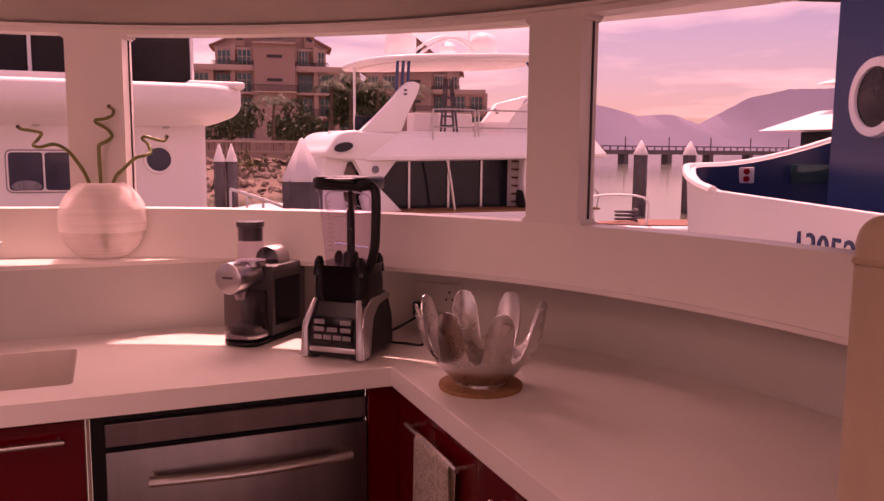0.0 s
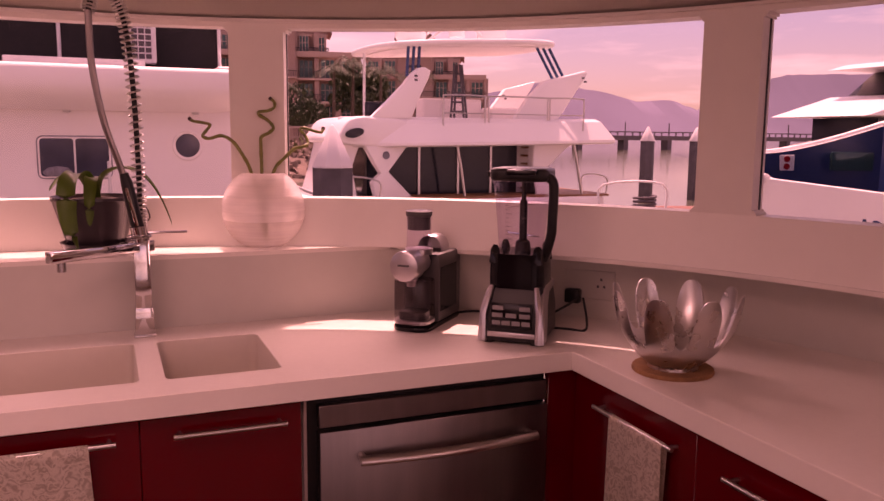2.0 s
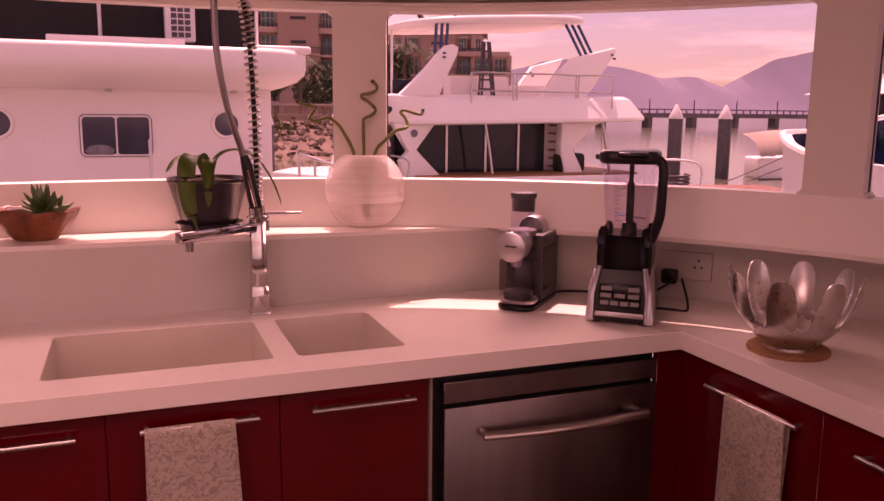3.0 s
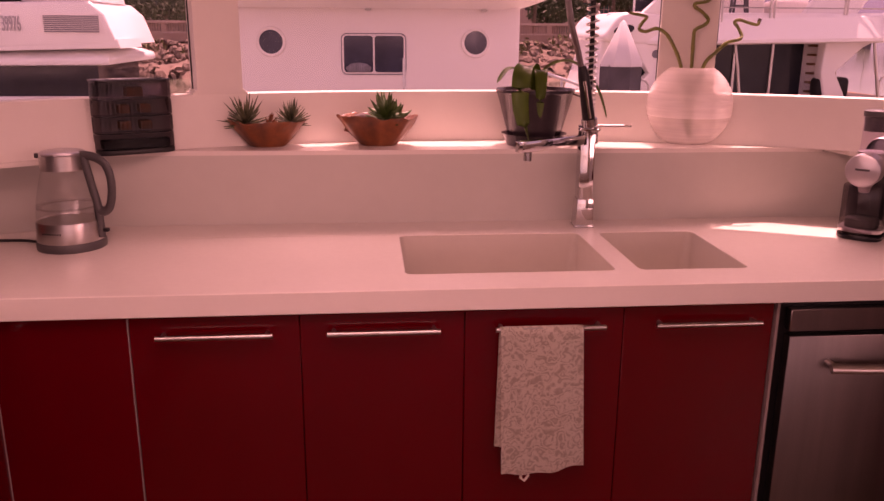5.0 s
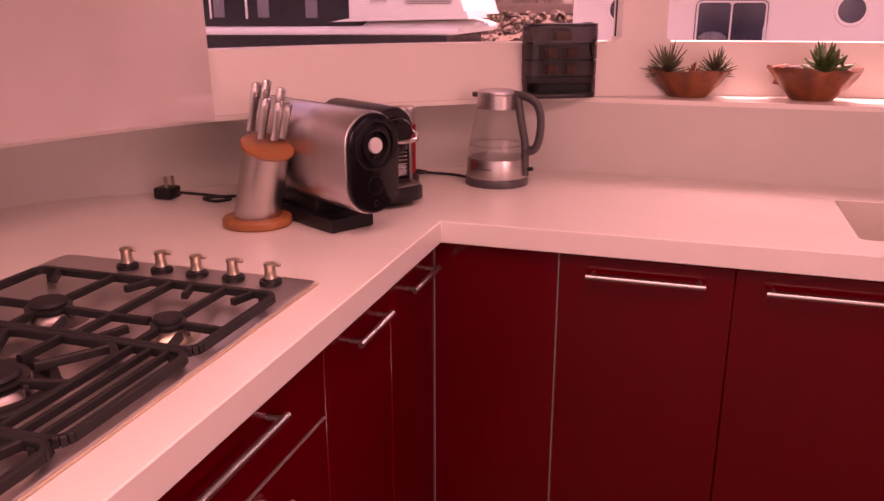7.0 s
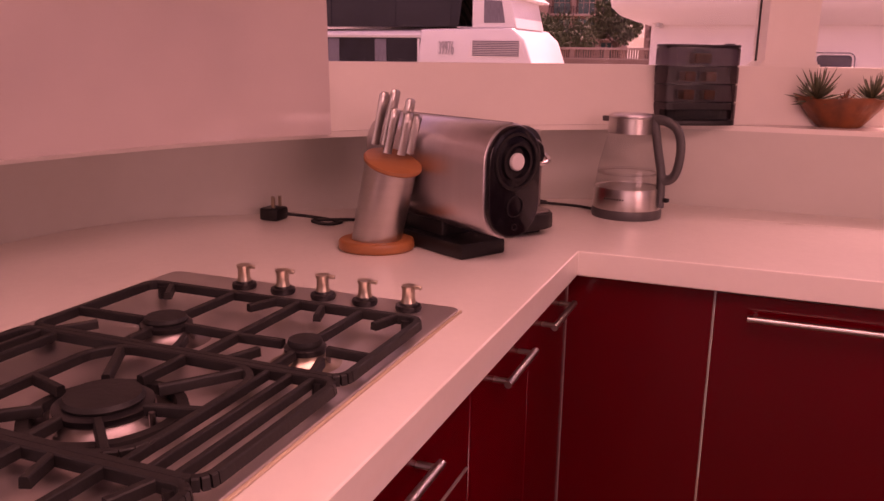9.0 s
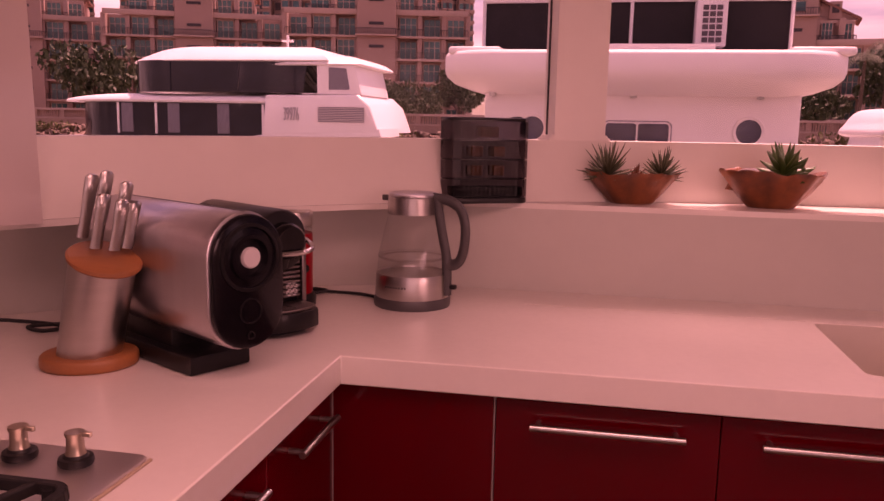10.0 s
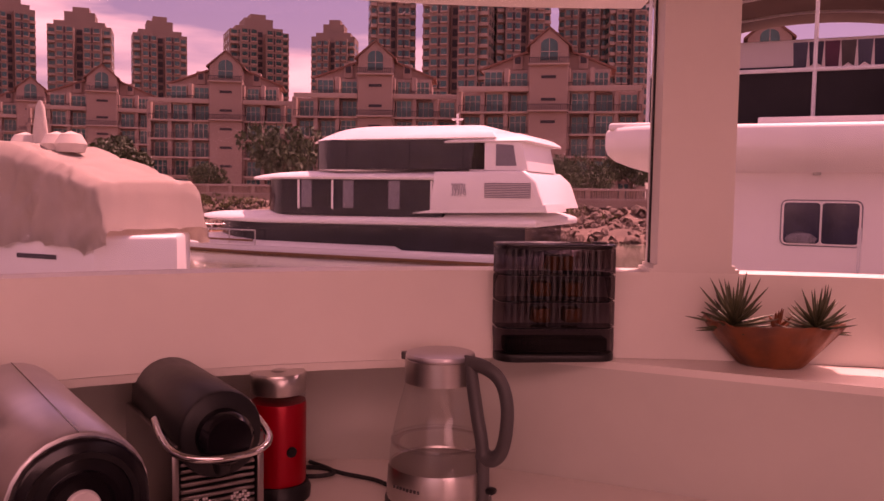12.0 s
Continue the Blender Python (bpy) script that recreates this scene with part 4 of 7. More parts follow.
sp = prism([(-0.049, -0.012), (-0.049, 0.012), (-0.071, 0.004), (-0.071, -0.004)], 0.205, 0.216, 0.001)
part("spout", sp, M_GREYP, ket, "short grey spout")
hp = spline([(0.046, 0, 0.214), (0.078, 0, 0.211), (0.105, 0, 0.196), (0.117, 0, 0.165), (0.116, 0, 0.125), (0.107, 0, 0.096), (0.090, 0, 0.086), (0.074, 0, 0.094)], 7)
hd = part("handle", tube(hp, [0.0095] * len(hp), 12, flat=1.25), M_GREYP, ket, "curved grey handle")
part("handle_spine", tube(spline([(0.052, 0, 0.218), (0.0585, 0, 0.185), (0.068, 0, 0.14), (0.077, 0, 0.10), (0.079, 0, 0.05), (0.079, 0, 0.026)], 6), [0.010] * 31, 10, flat=1.1), M_GREYP, hd)
part("switch", box((0.086, -0.007, 0.038), (0.100, 0.007, 0.047), 0.003), M_BLACK, hd)
bm = bmesh.new()
for i in range(8):
    add_box(bm, (-0.026 + i * 0.0062, -0.0795 + 0.0006 * abs(i - 4), 0.043), (-0.0225 + i * 0.0062, -0.0765, 0.047))
part("faint_marking", bm, M_GREYP, ket)

# ---------------------------------------------------------------- capsule machine with a silver drum body
pod = thing("capsule_machine", "silver drum-shaped coffee machine with a black front and round button", "coffee machine", (-1.3915, -0.0277, COUNTER), 60)


def stadium(w, h, n=14, cz=0.0):
    r = w / 2
    pts = [(r * math.cos(radians(180 * k / n)), cz + h / 2 - r + r * math.sin(radians(180 * k / n))) for k in range(n + 1)]
    return pts + [(-x, 2 * cz - z) for x, z in pts]


part("body_stem", box((-0.035, -0.10, 0.02), (0.035, 0.10, 0.07), 0.004), M_BLACK, pod)
part("base", prism([(-0.049, -0.172), (0.049, -0.172), (0.052, -0.12), (0.052, 0.15), (-0.052, 0.15), (-0.052, -0.12)], 0, 0.028, 0.005), M_BLACK, pod, "black base plate")
body = prism(stadium(0.120, 0.192), -0.105, 0.235, 0.004, 2, Matrix.Translation((0, 0, 0.140)) @ STAND)
part("drum_body", body, M_SILVER, pod, "satin silver shell")
face = prism(stadium(0.114, 0.186), 0.235, 0.246, 0.004, 2, Matrix.Translation((0, 0, 0.140)) @ STAND)
front = part("front_panel", face, M_GLOSSBLACK, pod, "gloss black front")
ring_m = pose(0, -0.246, 0.174, 90)
for r0, r1, h0, mt in ((0.042, 0.047, 0.003, M_BLACK), (0.026, 0.031, 0.006, M_GLOSSBLACK)):
    rg = lathe([(r0, 0), (r0, h0), (r1, h0), (r1, 0)], 40)
    rg.transform(ring_m)
    part("dial_ring", rg, mt, front)
bt = lathe([(0, 0.006), (0.013, 0.006), (0.0145, 0.004), (0.0145, 0)], 32)
bt.transform(ring_m)
part("round_button", bt, M_LABEL, front, "pale round button")
for r0, cz in ((0.018, 0.100), (0.006, 0.066)):
    rg = lathe([(r0 - 0.002, 0), (r0 - 0.002, 0.002), (r0, 0.002), (r0, 0)], 28)
    rg.transform(pose(0, -0.246, cz, 90))
    part("relief_ring", rg, M_BLACK, front)
part("top_seam", box((-0.0006, -0.235, 0.2355), (0.0006, 0.10, 0.2366)), M_GLOSSBLACK, pod)

# ---------------------------------------------------------------- small espresso machine
esp = thing("espresso_machine", "small black and steel espresso machine with a chrome lever", "coffee machine", (-1.309, 0.155, COUNTER), 57)
part("side_panel", box((-0.056, -0.075, 0.01), (-0.047, 0.155, 0.150), 0.002), M_STEELD, esp, "steel side panel")
part("side_panel", box((0.047, -0.075, 0.01), (0.056, 0.155, 0.150), 0.002), M_STEELD, esp, "steel side panel")
part("core", box((-0.047, -0.060, 0.0), (0.047, 0.15, 0.152), 0.002), M_BLACK, esp)
for k in range(11):
    part("front_rib", box((-0.045, -0.072, 0.056 + k * 0.0082), (0.045, -0.058, 0.061 + k * 0.0082), 0.001, 1), M_STEELD, esp, "dark steel rib")
tray = part("drip_tray", prism([(-0.050, -0.06), (0.050, -0.06), (0.052, -0.108), (0.044, -0.124), (0.022, -0.132), (-0.022, -0.132), (-0.044, -0.124), (-0.052, -0.108)], 0.012, 0.044, 0.004), M_BLACK, esp, "black drip tray")
part("tray_foot", prism([(-0.040, -0.058), (0.040, -0.058), (0.036, -0.098), (-0.036, -0.098)], 0, 0.013), M_BLACK, tray)
part("tray_grid", prism([(-0.047, -0.064), (0.047, -0.064), (0.048, -0.107), (0.041, -0.120), (0.021, -0.127), (-0.021, -0.127), (-0.041, -0.120), (-0.048, -0.107)], 0.044, 0.048, 0.001), M_STEELD, tray, "steel tray grid")
part("grid_slot", box((-0.003, -0.118, 0.0478), (0.003, -0.072, 0.0486)), M_BLACK, tray)
hb = prism([(x, z) for x, z in stadium(0.100, 0.106, 12)], -0.15, 0.085, 0.006, 2, Matrix.Translation((0, 0, 0.158)) @ STAND)
head = part("head", hb, M_BLACK, esp, "rounded black brewing head")
kn = lathe([(0, 0.03), (0.026, 0.03), (0.031, 0.024), (0.032, 0)], 32)
kn.transform(pose(0, -0.083, 0.158, 90))
part("head_knob", kn, M_GLOSSBLACK, head)
lv = [(-0.058, -0.01, 0.166), (-0.061, -0.05, 0.156), (-0.057, -0.088, 0.147), (-0.036, -0.112, 0.142), (0.0, -0.119, 0.141), (0.036, -0.112, 0.142), (0.057, -0.088, 0.147), (0.061, -0.05, 0.156), (0.058, -0.01, 0.166)]
part("lever", tube(spline(lv, 5), 0.0048, 10), M_CHROME, esp, "chrome loop lever")
part("coffee_spout", rod((0, -0.082, 0.134), (0, -0.082, 0.112), 0.015, 14, None, 0.009), M_BLACK, head)
for cx in (-0.022, 0.026):
    bm = bmesh.new()
    for i in range(9):
        for j in range(9):
            x, z = (i - 4) * 0.0034, (j - 4) * 0.0034
            if x * x + z * z < 0.00017 and (i * 7 + j * 5) % 3:
                add_box(bm, (cx + x - 0.0013, -0.0735, 0.070 + z - 0.0013), (cx + x + 0.0013, -0.0725, 0.070 + z + 0.0013))
    part("round_print", bm, M_LABEL, esp, "pale round printed mark")
part("tank", box((-0.045, 0.10, 0.02), (0.045, 0.172, 0.19), 0.01), M_TINTJAR, esp, "smoked water tank")

fro = thing("milk_frother", "red milk frother with a steel lid on a black stand", "milk frother", (-1.306, 0.322, COUNTER), 62)
part("stand", lathe([(0, 0), (0.046, 0), (0.047, 0.014), (0.042, 0.024), (0, 0.024)], 36), M_BLACK, fro)
part("jug", lathe([(0.039, 0.024), (0.040, 0.03), (0.040, 0.138), (0.039, 0.142), (0, 0.142)], 40), M_REDMETAL, fro, "red metal jug")
part("clear_ring", lathe([(0.0385, 0.142), (0.0385, 0.156)], 36), M_GLASS, fro)
part("lid", lathe([(0.039, 0.155), (0.040, 0.157), (0.040, 0.182), (0.038, 0.185), (0.012, 0.185), (0.010, 0.187), (0, 0.187)], 40), M_STEEL, fro, "brushed steel lid")
kb = lathe([(0, 0.003), (0.007, 0.003), (0.008, 0)], 20)
kb.transform(pose(0, -0.0395, 0.075, 90))
part("button", kb, M_BLACK, fro)

# ---------------------------------------------------------------- knife block
kn = thing("knife_block", "slanted steel knife block with wooden base and six knives", "knife block", (-1.438, -0.135, COUNTER), 28)
part("foot", prism([(0.068 * math.cos(2 * math.pi * k / 36), 0.060 * math.sin(2 * math.pi * k / 36)) for k in range(36)], 0, 0.020, 0.006, 3), M_WOODO, kn, "orange beech foot")
lean = Vector((0.016, -0.012, 0.0))
bm = lathe([(0, 0.0), (0.045, 0.0), (0.045, 0.160), (0, 0.160)], 36)
for v in bm.verts:
    f = v.co.z / 0.160
    v.co += lean * f * 1.7 + Vector((0, 0, 0.018))
    if f > 0.5:
        v.co.z += 0.28 * v.co.y - 0.18 * v.co.x - 0.004
part("steel_sleeve", bm, M_STEEL, kn, "brushed steel sleeve")
bm = lathe([(0, 0.0), (0.048, 0.0), (0.0505, 0.003), (0.0505, 0.008), (0.047, 0.011), (0, 0.011)], 36)
for v in bm.verts:
    v.co += lean * 1.75 + Vector((0, 0, 0.170))
    v.co.z += 0.28 * v.co.y - 0.18 * v.co.x - 0.006
part("wooden_cap", bm, M_WOODO, kn, "orange beech cap")
for k, (x, y, ln) in enumerate(((-0.030, 0.022, 0.092), (-0.012, 0.028, 0.098), (0.016, 0.026, 0.088), (-0.010, -0.008, 0.078), (0.014, -0.006, 0.074), (0.030, 0.008, 0.07))):
    p = Vector((x, y, 0.176 + 0.28 * y - 0.18 * x)) + lean * 1.75
    ax2 = Vector((0.20, -0.05, 1.0)).normalized()
    pts = [p, p + ax2 * ln * 0.3, p + ax2 * ln * 0.75, p + ax2 * ln * 0.95, p + ax2 * ln]
    part("knife_handle", tube(pts, [0.0095, 0.0090, 0.0108, 0.0110, 0.0065], 10, flat=0.6), M_STEEL, kn, "steel knife handle")

# ---------------------------------------------------------------- cords and plugs
def cord(pts, label, r=0.0034):
    c = thing("power_cord", label, "cable", pts[0])
    o = Vector(pts[0])
    part("flex", tube(spline([Vector(p) - o for p in pts], 8), r, 7), M_RUBBER, c)
    return c


Zc = COUNTER + 0.0036
pc = cord([(-1.715, 0.005, Zc + 0.012), (-1.68, 0.02, Zc + 0.008), (-1.64, 0.045, Zc), (-1.60, 0.03, Zc), (-1.62, 0.0, Zc), (-1.66, 0.02, Zc), (-1.60, 0.06, Zc), (-1.5, 0.10, Zc)], "black cord and three-pin plug lying on the counter")
part("plug_body", box((-0.052, -0.022, -0.014), (-0.008, 0.022, 0.012), 0.005), M_BLACK, pc)
for x, y in ((-0.032, 0.0), (-0.022, -0.012), (-0.022, 0.012)):
    part("pin", box((x - 0.003, y - 0.002, 0.012), (x + 0.003, y + 0.002, 0.034)), M_BRASS, pc)
cord([(-1.150, 0.405, Zc), (-1.20, 0.43, Zc), (-1.26, 0.435, Zc), (-1.32, 0.44, Zc), (-1.38, 0.40, Zc), (-1.30, 0.39, Zc + 0.004), (-1.27, 0.42, Zc + 0.006), (-1.34, 0.46, Zc)], "black kettle cord trailing over the counter")
cord([(0.97, 0.46, Zc), (1.04, 0.475, Zc), (1.12, 0.44, Zc), (1.17, 0.37, Zc), (1.20, 0.33, Zc), (1.25, 0.30, Zc + 0.03), (1.30, 0.29, Zc + 0.06)], "black juicer cord behind the blender")
cord([(1.13, 0.25, Zc), (1.20, 0.19, Zc), (1.235, 0.16, Zc), (1.26, 0.19, Zc + 0.02), (1.285, 0.25, Zc + 0.065)], "black blender cord behind the base")
soc = thing("wall_socket", "pale double wall socket with a black plug", "socket", (1.335, 0.300, 1.015), -48)
part("plate", box((-0.072, -0.0016, -0.040), (0.072, 0.008, 0.040), 0.0012, 1), M_SPLASH, soc)
part("plug_body", box((-0.062, -0.034, -0.052), (-0.018, -0.002, -0.012), 0.006), M_BLACK, soc, "black moulded plug")
for x, z in ((0.035, 0.016), (0.026, -0.004), (0.044, -0.004)):
    part("pin_hole", box((x - 0.003, -0.0022, z - 0.003), (x + 0.003, -0.0012, z + 0.004)), M_GREYP, soc)

# ---------------------------------------------------------------- blender
bl = thing("blender", "black and silver countertop blender with a clear jug", "blender", (1.045, 0.172, COUNTER), -40.6)
bm = bmesh.new()
sec = [(0.0, 0.152, 0.195, 0.014), (0.006, 0.155, 0.198, 0.014), (0.07, 0.152, 0.192, 0.017), (0.118, 0.140, 0.160, 0.022), (0.135, 0.132, 0.146, 0.022)]
rings = []
for z, w, d, dy in sec:
    rings.append([bm.verts.new((x, y + dy, z)) for x, y in rounded(w, d, 0.016, 5)])
for a, b in zip(rings, rings[1:]):
    for i in range(len(a)):
        j = (i + 1) % len(a)
        bm.faces.new((a[i], a[j], b[j], b[i]))
bm.faces.new(rings[0][::-1])
bm.faces.new(rings[-1])
bmesh.ops.translate(bm, vec=(0, 0, 0.008), verts=bm.verts[:])
basep = part("motor_base", bm, M_BLACK, bl, "black motor base")
for s in (-1, 1):
    pts = [(s * 0.070, -0.083, 0.006), (s * 0.070, -0.083, 0.075), (s * 0.062, -0.070, 0.110), (s * 0.056, -0.058, 0.140)]
    pil = tube(pts, [0.0105, 0.0100, 0.0085, 0.006], 8)
    part("silver_pillar", pil, M_SILVER, basep, "silver side pillar")
    side_b = prism([(-0.089, 0.006), (-0.050, 0.006), (-0.044, 0.050), (-0.020, 0.092), (0.020, 0.118), (0.098, 0.126), (0.098, 0.140), (-0.01, 0.140), (-0.056, 0.122), (-0.084, 0.085)], 0, 0.007, 0.002, 2, Matrix.Translation((s * 0.0800 - 0.0035, 0, 0)) @ Matrix.Rotation(radians(90), 4, "Z") @ STAND)
    for v in side_b.verts:
        v.co.x -= s * 0.17 * max(0.0, v.co.z - 0.06)
    part("silver_side", side_b, M_SILVER, basep, "silver side frame")
panel = part("control_panel", box((-0.052, -0.0865, 0.040), (0.052, -0.0795, 0.103), 0.003), M_GLOSSBLACK, basep, "gloss black key panel")
for r, (z, xs) in enumerate(((0.091, (-0.033, 0.0, 0.034)), (0.073, (-0.034, 0.0, 0.034)), (0.054, (-0.037, -0.0125, 0.0125, 0.037)))):
    for x in xs:
        w = 0.0135 if r < 2 else 0.0105
        if r == 0 and x == 0.0:
            continue
        part("key", box((x - w, -0.0885, z - 0.0055), (x + w, -0.0862, z + 0.0055), 0.001, 1), M_KEY, panel)
part("silver_strip", box((-0.060, -0.0885, 0.018), (0.060, -0.0830, 0.031), 0.002), M_SILVER, basep, "silver lower strip")
for sx in (-0.058, 0.058):
    for sy in (-0.066, 0.066):
        part("foot", rod((sx, sy, 0), (sx, sy, 0.01), 0.013, 14), M_RUBBER, bl)
jug_b = bmesh.new()
rings = []
for z, w in ((0.134, 0.138), (0.165, 0.139), (0.20, 0.136), (0.220, 0.139)):
    rings.append([jug_b.verts.new((x, y + 0.012, z)) for x, y in rounded(w, w, 0.03, 5)])
for a, b in zip(rings, rings[1:]):
    for i in range(len(a)):
        j = (i + 1) % len(a)
        jug_b.faces.new((a[i], a[j], b[j], b[i]))
jug_b.faces.new(rings[0][::-1])
jug_b.faces.new(rings[-1])
col = part("jug_collar", jug_b, M_GLOSSBLACK, bl, "gloss black jug collar")
for sx in (-1, 1):
    for sy in (-1, 1):
        part("collar_horn", tube([(sx * 0.055, 0.012 + sy * 0.055, 0.195), (sx * 0.054, 0.012 + sy * 0.054, 0.228), (sx * 0.053, 0.012 + sy * 0.053, 0.240)], [0.014, 0.012, 0.006], 8), M_GLOSSBLACK, col)
bm = bmesh.new()
for i in range(5):
    add_box(bm, (-0.021 + i * 0.0088, -0.0525, 0.160), (-0.0155 + i * 0.0088, -0.0500, 0.170))
part("faint_marking", bm, M_LABEL, col)
jb = bmesh.new()
rings = []
for z, w in ((0.218, 0.102), (0.24, 0.107), (0.31, 0.118), (0.385, 0.130), (0.392, 0.138), (0.398, 0.138)):
    rings.append([jb.verts.new((x, y + 0.012, z)) for x, y in rounded(w, w * 0.94, 0.034, 6)])
for a, b in zip(rings, rings[1:]):
    for i in range(len(a)):
        j = (i + 1) % len(a)
        jb.faces.new((a[i], a[j], b[j], b[i]))
jug = part("jug", jb, M_JUG, bl, "clear jug with scale marks")
bm = bmesh.new()
for i in range(12):
    z = 0.255 + i * 0.0105
    w = 0.016 if i % 3 == 0 else 0.009
    add_box(bm, (-0.028, -0.0415 - 0.0065 * (z - 0.24) / 0.07 + 0.0, z), (-0.028 + w, -0.0405 - 0.0065 * (z - 0.24) / 0.07, z + 0.0012))
part("scale_marks", bm, M_GREYP, jug)
blade = part("blade_column", tube([(0.004, 0.012, 0.215), (0.004, 0.012, 0.245), (0.004, 0.012, 0.25), (0.004, 0.012, 0.345), (0.004, 0.012, 0.35), (0.004, 0.012, 0.40)], [0.022, 0.018, 0.010, 0.010, 0.006, 0.006], 14), M_BLACK, bl, "black stacked blade column")
for z, a in ((0.262, 20), (0.30, 110), (0.335, 200)):
    b_ = box((-0.04, -0.006, -0.0007), (0.04, 0.006, 0.0007))
    b_.transform(pose(0.004, 0.012, z, 8, 8, a))
    part("blade", b_, M_CHROME, blade, "thin steel blade")
lid_b = prism(rounded(0.146, 0.140, 0.03, 6), 0.397, 0.430, 0.010, 3)
bmesh.ops.translate(lid_b, vec=(0, 0.012, 0), verts=lid_b.verts[:])
lid = part("lid", lid_b, M_BLACK, bl, "black locking lid")
part("lid_latch", box((-0.02, -0.088, 0.414), (0.052, -0.045, 0.428), 0.004), M_GLOSSBLACK, lid)
part("pour_lip", box((-0.086, -0.012, 0.405), (-0.068, 0.030, 0.420), 0.004), M_BLACK, lid)
hpts = spline([(0.93 * r, 0.012 - 0.37 * r, z) for r, z in ((0.066, 0.410), (0.084, 0.402), (0.091, 0.380), (0.089, 0.30), (0.087, 0.268), (0.078, 0.236), (0.066, 0.205))], 6)
part("handle", tube(hpts, 0.0115, 12, flat=1.3), M_BLACK, bl, "thick black jug handle")

# ---------------------------------------------------------------- slow juicer
ju = thing("slow_juicer", "grey and silver slow juicer with a clear feed tube", "juicer", (0.880, 0.396, COUNTER), -45)
part("foot", prism([(x, y + 0.012) for x, y in rounded(0.104, 0.262, 0.035, 6)], 0, 0.014, 0.004), M_GLOSSBLACK, ju)
part("motor_body", prism([(0.050, -0.03), (0.050, 0.122), (0.040, 0.138), (-0.040, 0.138), (-0.050, 0.122), (-0.050, -0.03)], 0.012, 0.196, 0.008, 2), M_GREYP, ju, "dark grey motor body")
jar = part("juice_jar", prism(rounded(0.098, 0.094, 0.034, 6), 0.016, 0.134, 0.004), M_TINTJAR, ju, "smoked juice jar")
jar.location = (0, -0.075, 0)
part("inner_cup", prism(rounded(0.074, 0.068, 0.024, 5), 0.022, 0.050, 0.003), M_GREYP, jar)
part("jar_band", prism(rounded(0.100, 0.090, 0.031, 6), 0.020, 0.029, 0.001), M_SILVER, jar)
dr = lathe([(0, 0.0), (0.034, 0.0), (0.0385, 0.002), (0.040, 0.006), (0.040, 0.048), (0.036, 0.052), (0.028, 0.058), (0.028, 0.11)], 36)
dr.transform(pose(0, -0.146, 0.176, -90))
drum = part("squeeze_drum", dr, M_SILVER, ju, "chrome-faced squeezing drum")
part("faint_marking", box((-0.016, -0.1472, 0.176), (0.016, -0.1455, 0.181)), M_GREYP, drum)
part("side_window", box((0.0492, -0.020, 0.040), (0.0512, 0.095, 0.160), 0.0008, 1), M_GLOSSBLACK, ju, "smoked dark side window")
part("drum_spout", rod((0, -0.098, 0.140), (0, -0.098, 0.118), 0.018, 16, None, 0.012), M_SILVER, drum)
cp = lathe([(0.034, 0), (0.036, 0.004), (0.036, 0.052), (0.030, 0.058), (0, 0.058)], 32)
cp.transform(pose(0, 0.020, 0.204, -90))
part("motor_cap", cp, M_SILVER, ju, "silver motor neck")
ft = lathe([(0.034, 0.205), (0.032, 0.235), (0.032, 0.286), (0.034, 0.296)], 32)
ft.transform(Matrix.Translation((0, -0.05, 0)))
tb = part("feed_tube", ft, M_JUG, ju, "clear feed tube")
pu = lathe([(0, 0.262), (0.030, 0.262), (0.0305, 0.296), (0.035, 0.298), (0.035, 0.310), (0.032, 0.312), (0, 0.312)], 32)
pu.transform(Matrix.Translation((0, -0.05, 0)))
part("pusher", pu, M_GREYP, tb, "dark pusher")
part("tube_collar", rod((0, -0.05, 0.198), (0, -0.05, 0.212), 0.037, 28), M_SILVER, tb)
bm = bmesh.new()
for x0, z0, x1, z1 in ((-0.004, 0.085, 0.016, 0.088), (-0.004, 0.070, -0.001, 0.088), (-0.004, 0.070, 0.014, 0.073)):
    add_box(bm, (0.0495, x0 - 0.0, z0), (0.0508, x1, z1))
part("side_symbol", bm, M_GREYP, ju)

# ---------------------------------------------------------------- petal bowl on a cork mat
mat_c = thing("cork_mat", "round brown cork mat under the metal bowl", "trivet", (1.225, -0.212, COUNTER))
part("disc", lathe([(0, 0), (0.087, 0), (0.0885, 0.004), (0.087, 0.0095), (0, 0.0095)], 48), M_CORK, mat_c)
pb = thing("petal_bowl", "cast aluminium bowl with upright rounded petals", "bowl", (1.225, -0.212, COUNTER + 0.0098), 14)
bm = bmesh.new()
n, m, petals = 224, 22, 8
grid = []
for i in range(n):
    a = 2 * math.pi * i / n
    ph = ((a / (2 * math.pi) * petals) % 1.0) * 2 - 1
    u = abs(ph) / 0.66
    f = max(0.0, 1 - min(1.0, u) ** 2.9) ** 0.55
    dip = 0.012 * (1 - max(0.0, 1 - max(0.0, (abs(ph) - 0.66) / 0.34)) ** 2.2)
    ztop = 0.074 - dip + 0.098 * f
    colm = []
    for j in range(m + 1):
        z = ztop * j / m
        r = 0.045 + 0.093 * (1 - (1 - z / 0.19) ** 2.7) + 0.004 * math.cos(ph * math.pi) * (z / 0.19)
        if z < 0.012:
            r = 0.047 + 0.012 * (z / 0.012)
        colm.append(bm.verts.new((r * math.cos(a), r * math.sin(a), z)))
    grid.append(colm)
for i in range(n):
    a, b = grid[i], grid[(i + 1) % n]
    for j in range(m):
        bm.faces.new((a[j], b[j], b[j + 1], a[j + 1]))
bm.faces.new([c[0] for c in grid][::-1])
bmesh.ops.recalc_face_normals(bm, faces=bm.faces[:])
bmesh.ops.solidify(bm, geom=bm.faces[:], thickness=0.0035)
part("petal_shell", bm, M_ALU, pb, "", 60)
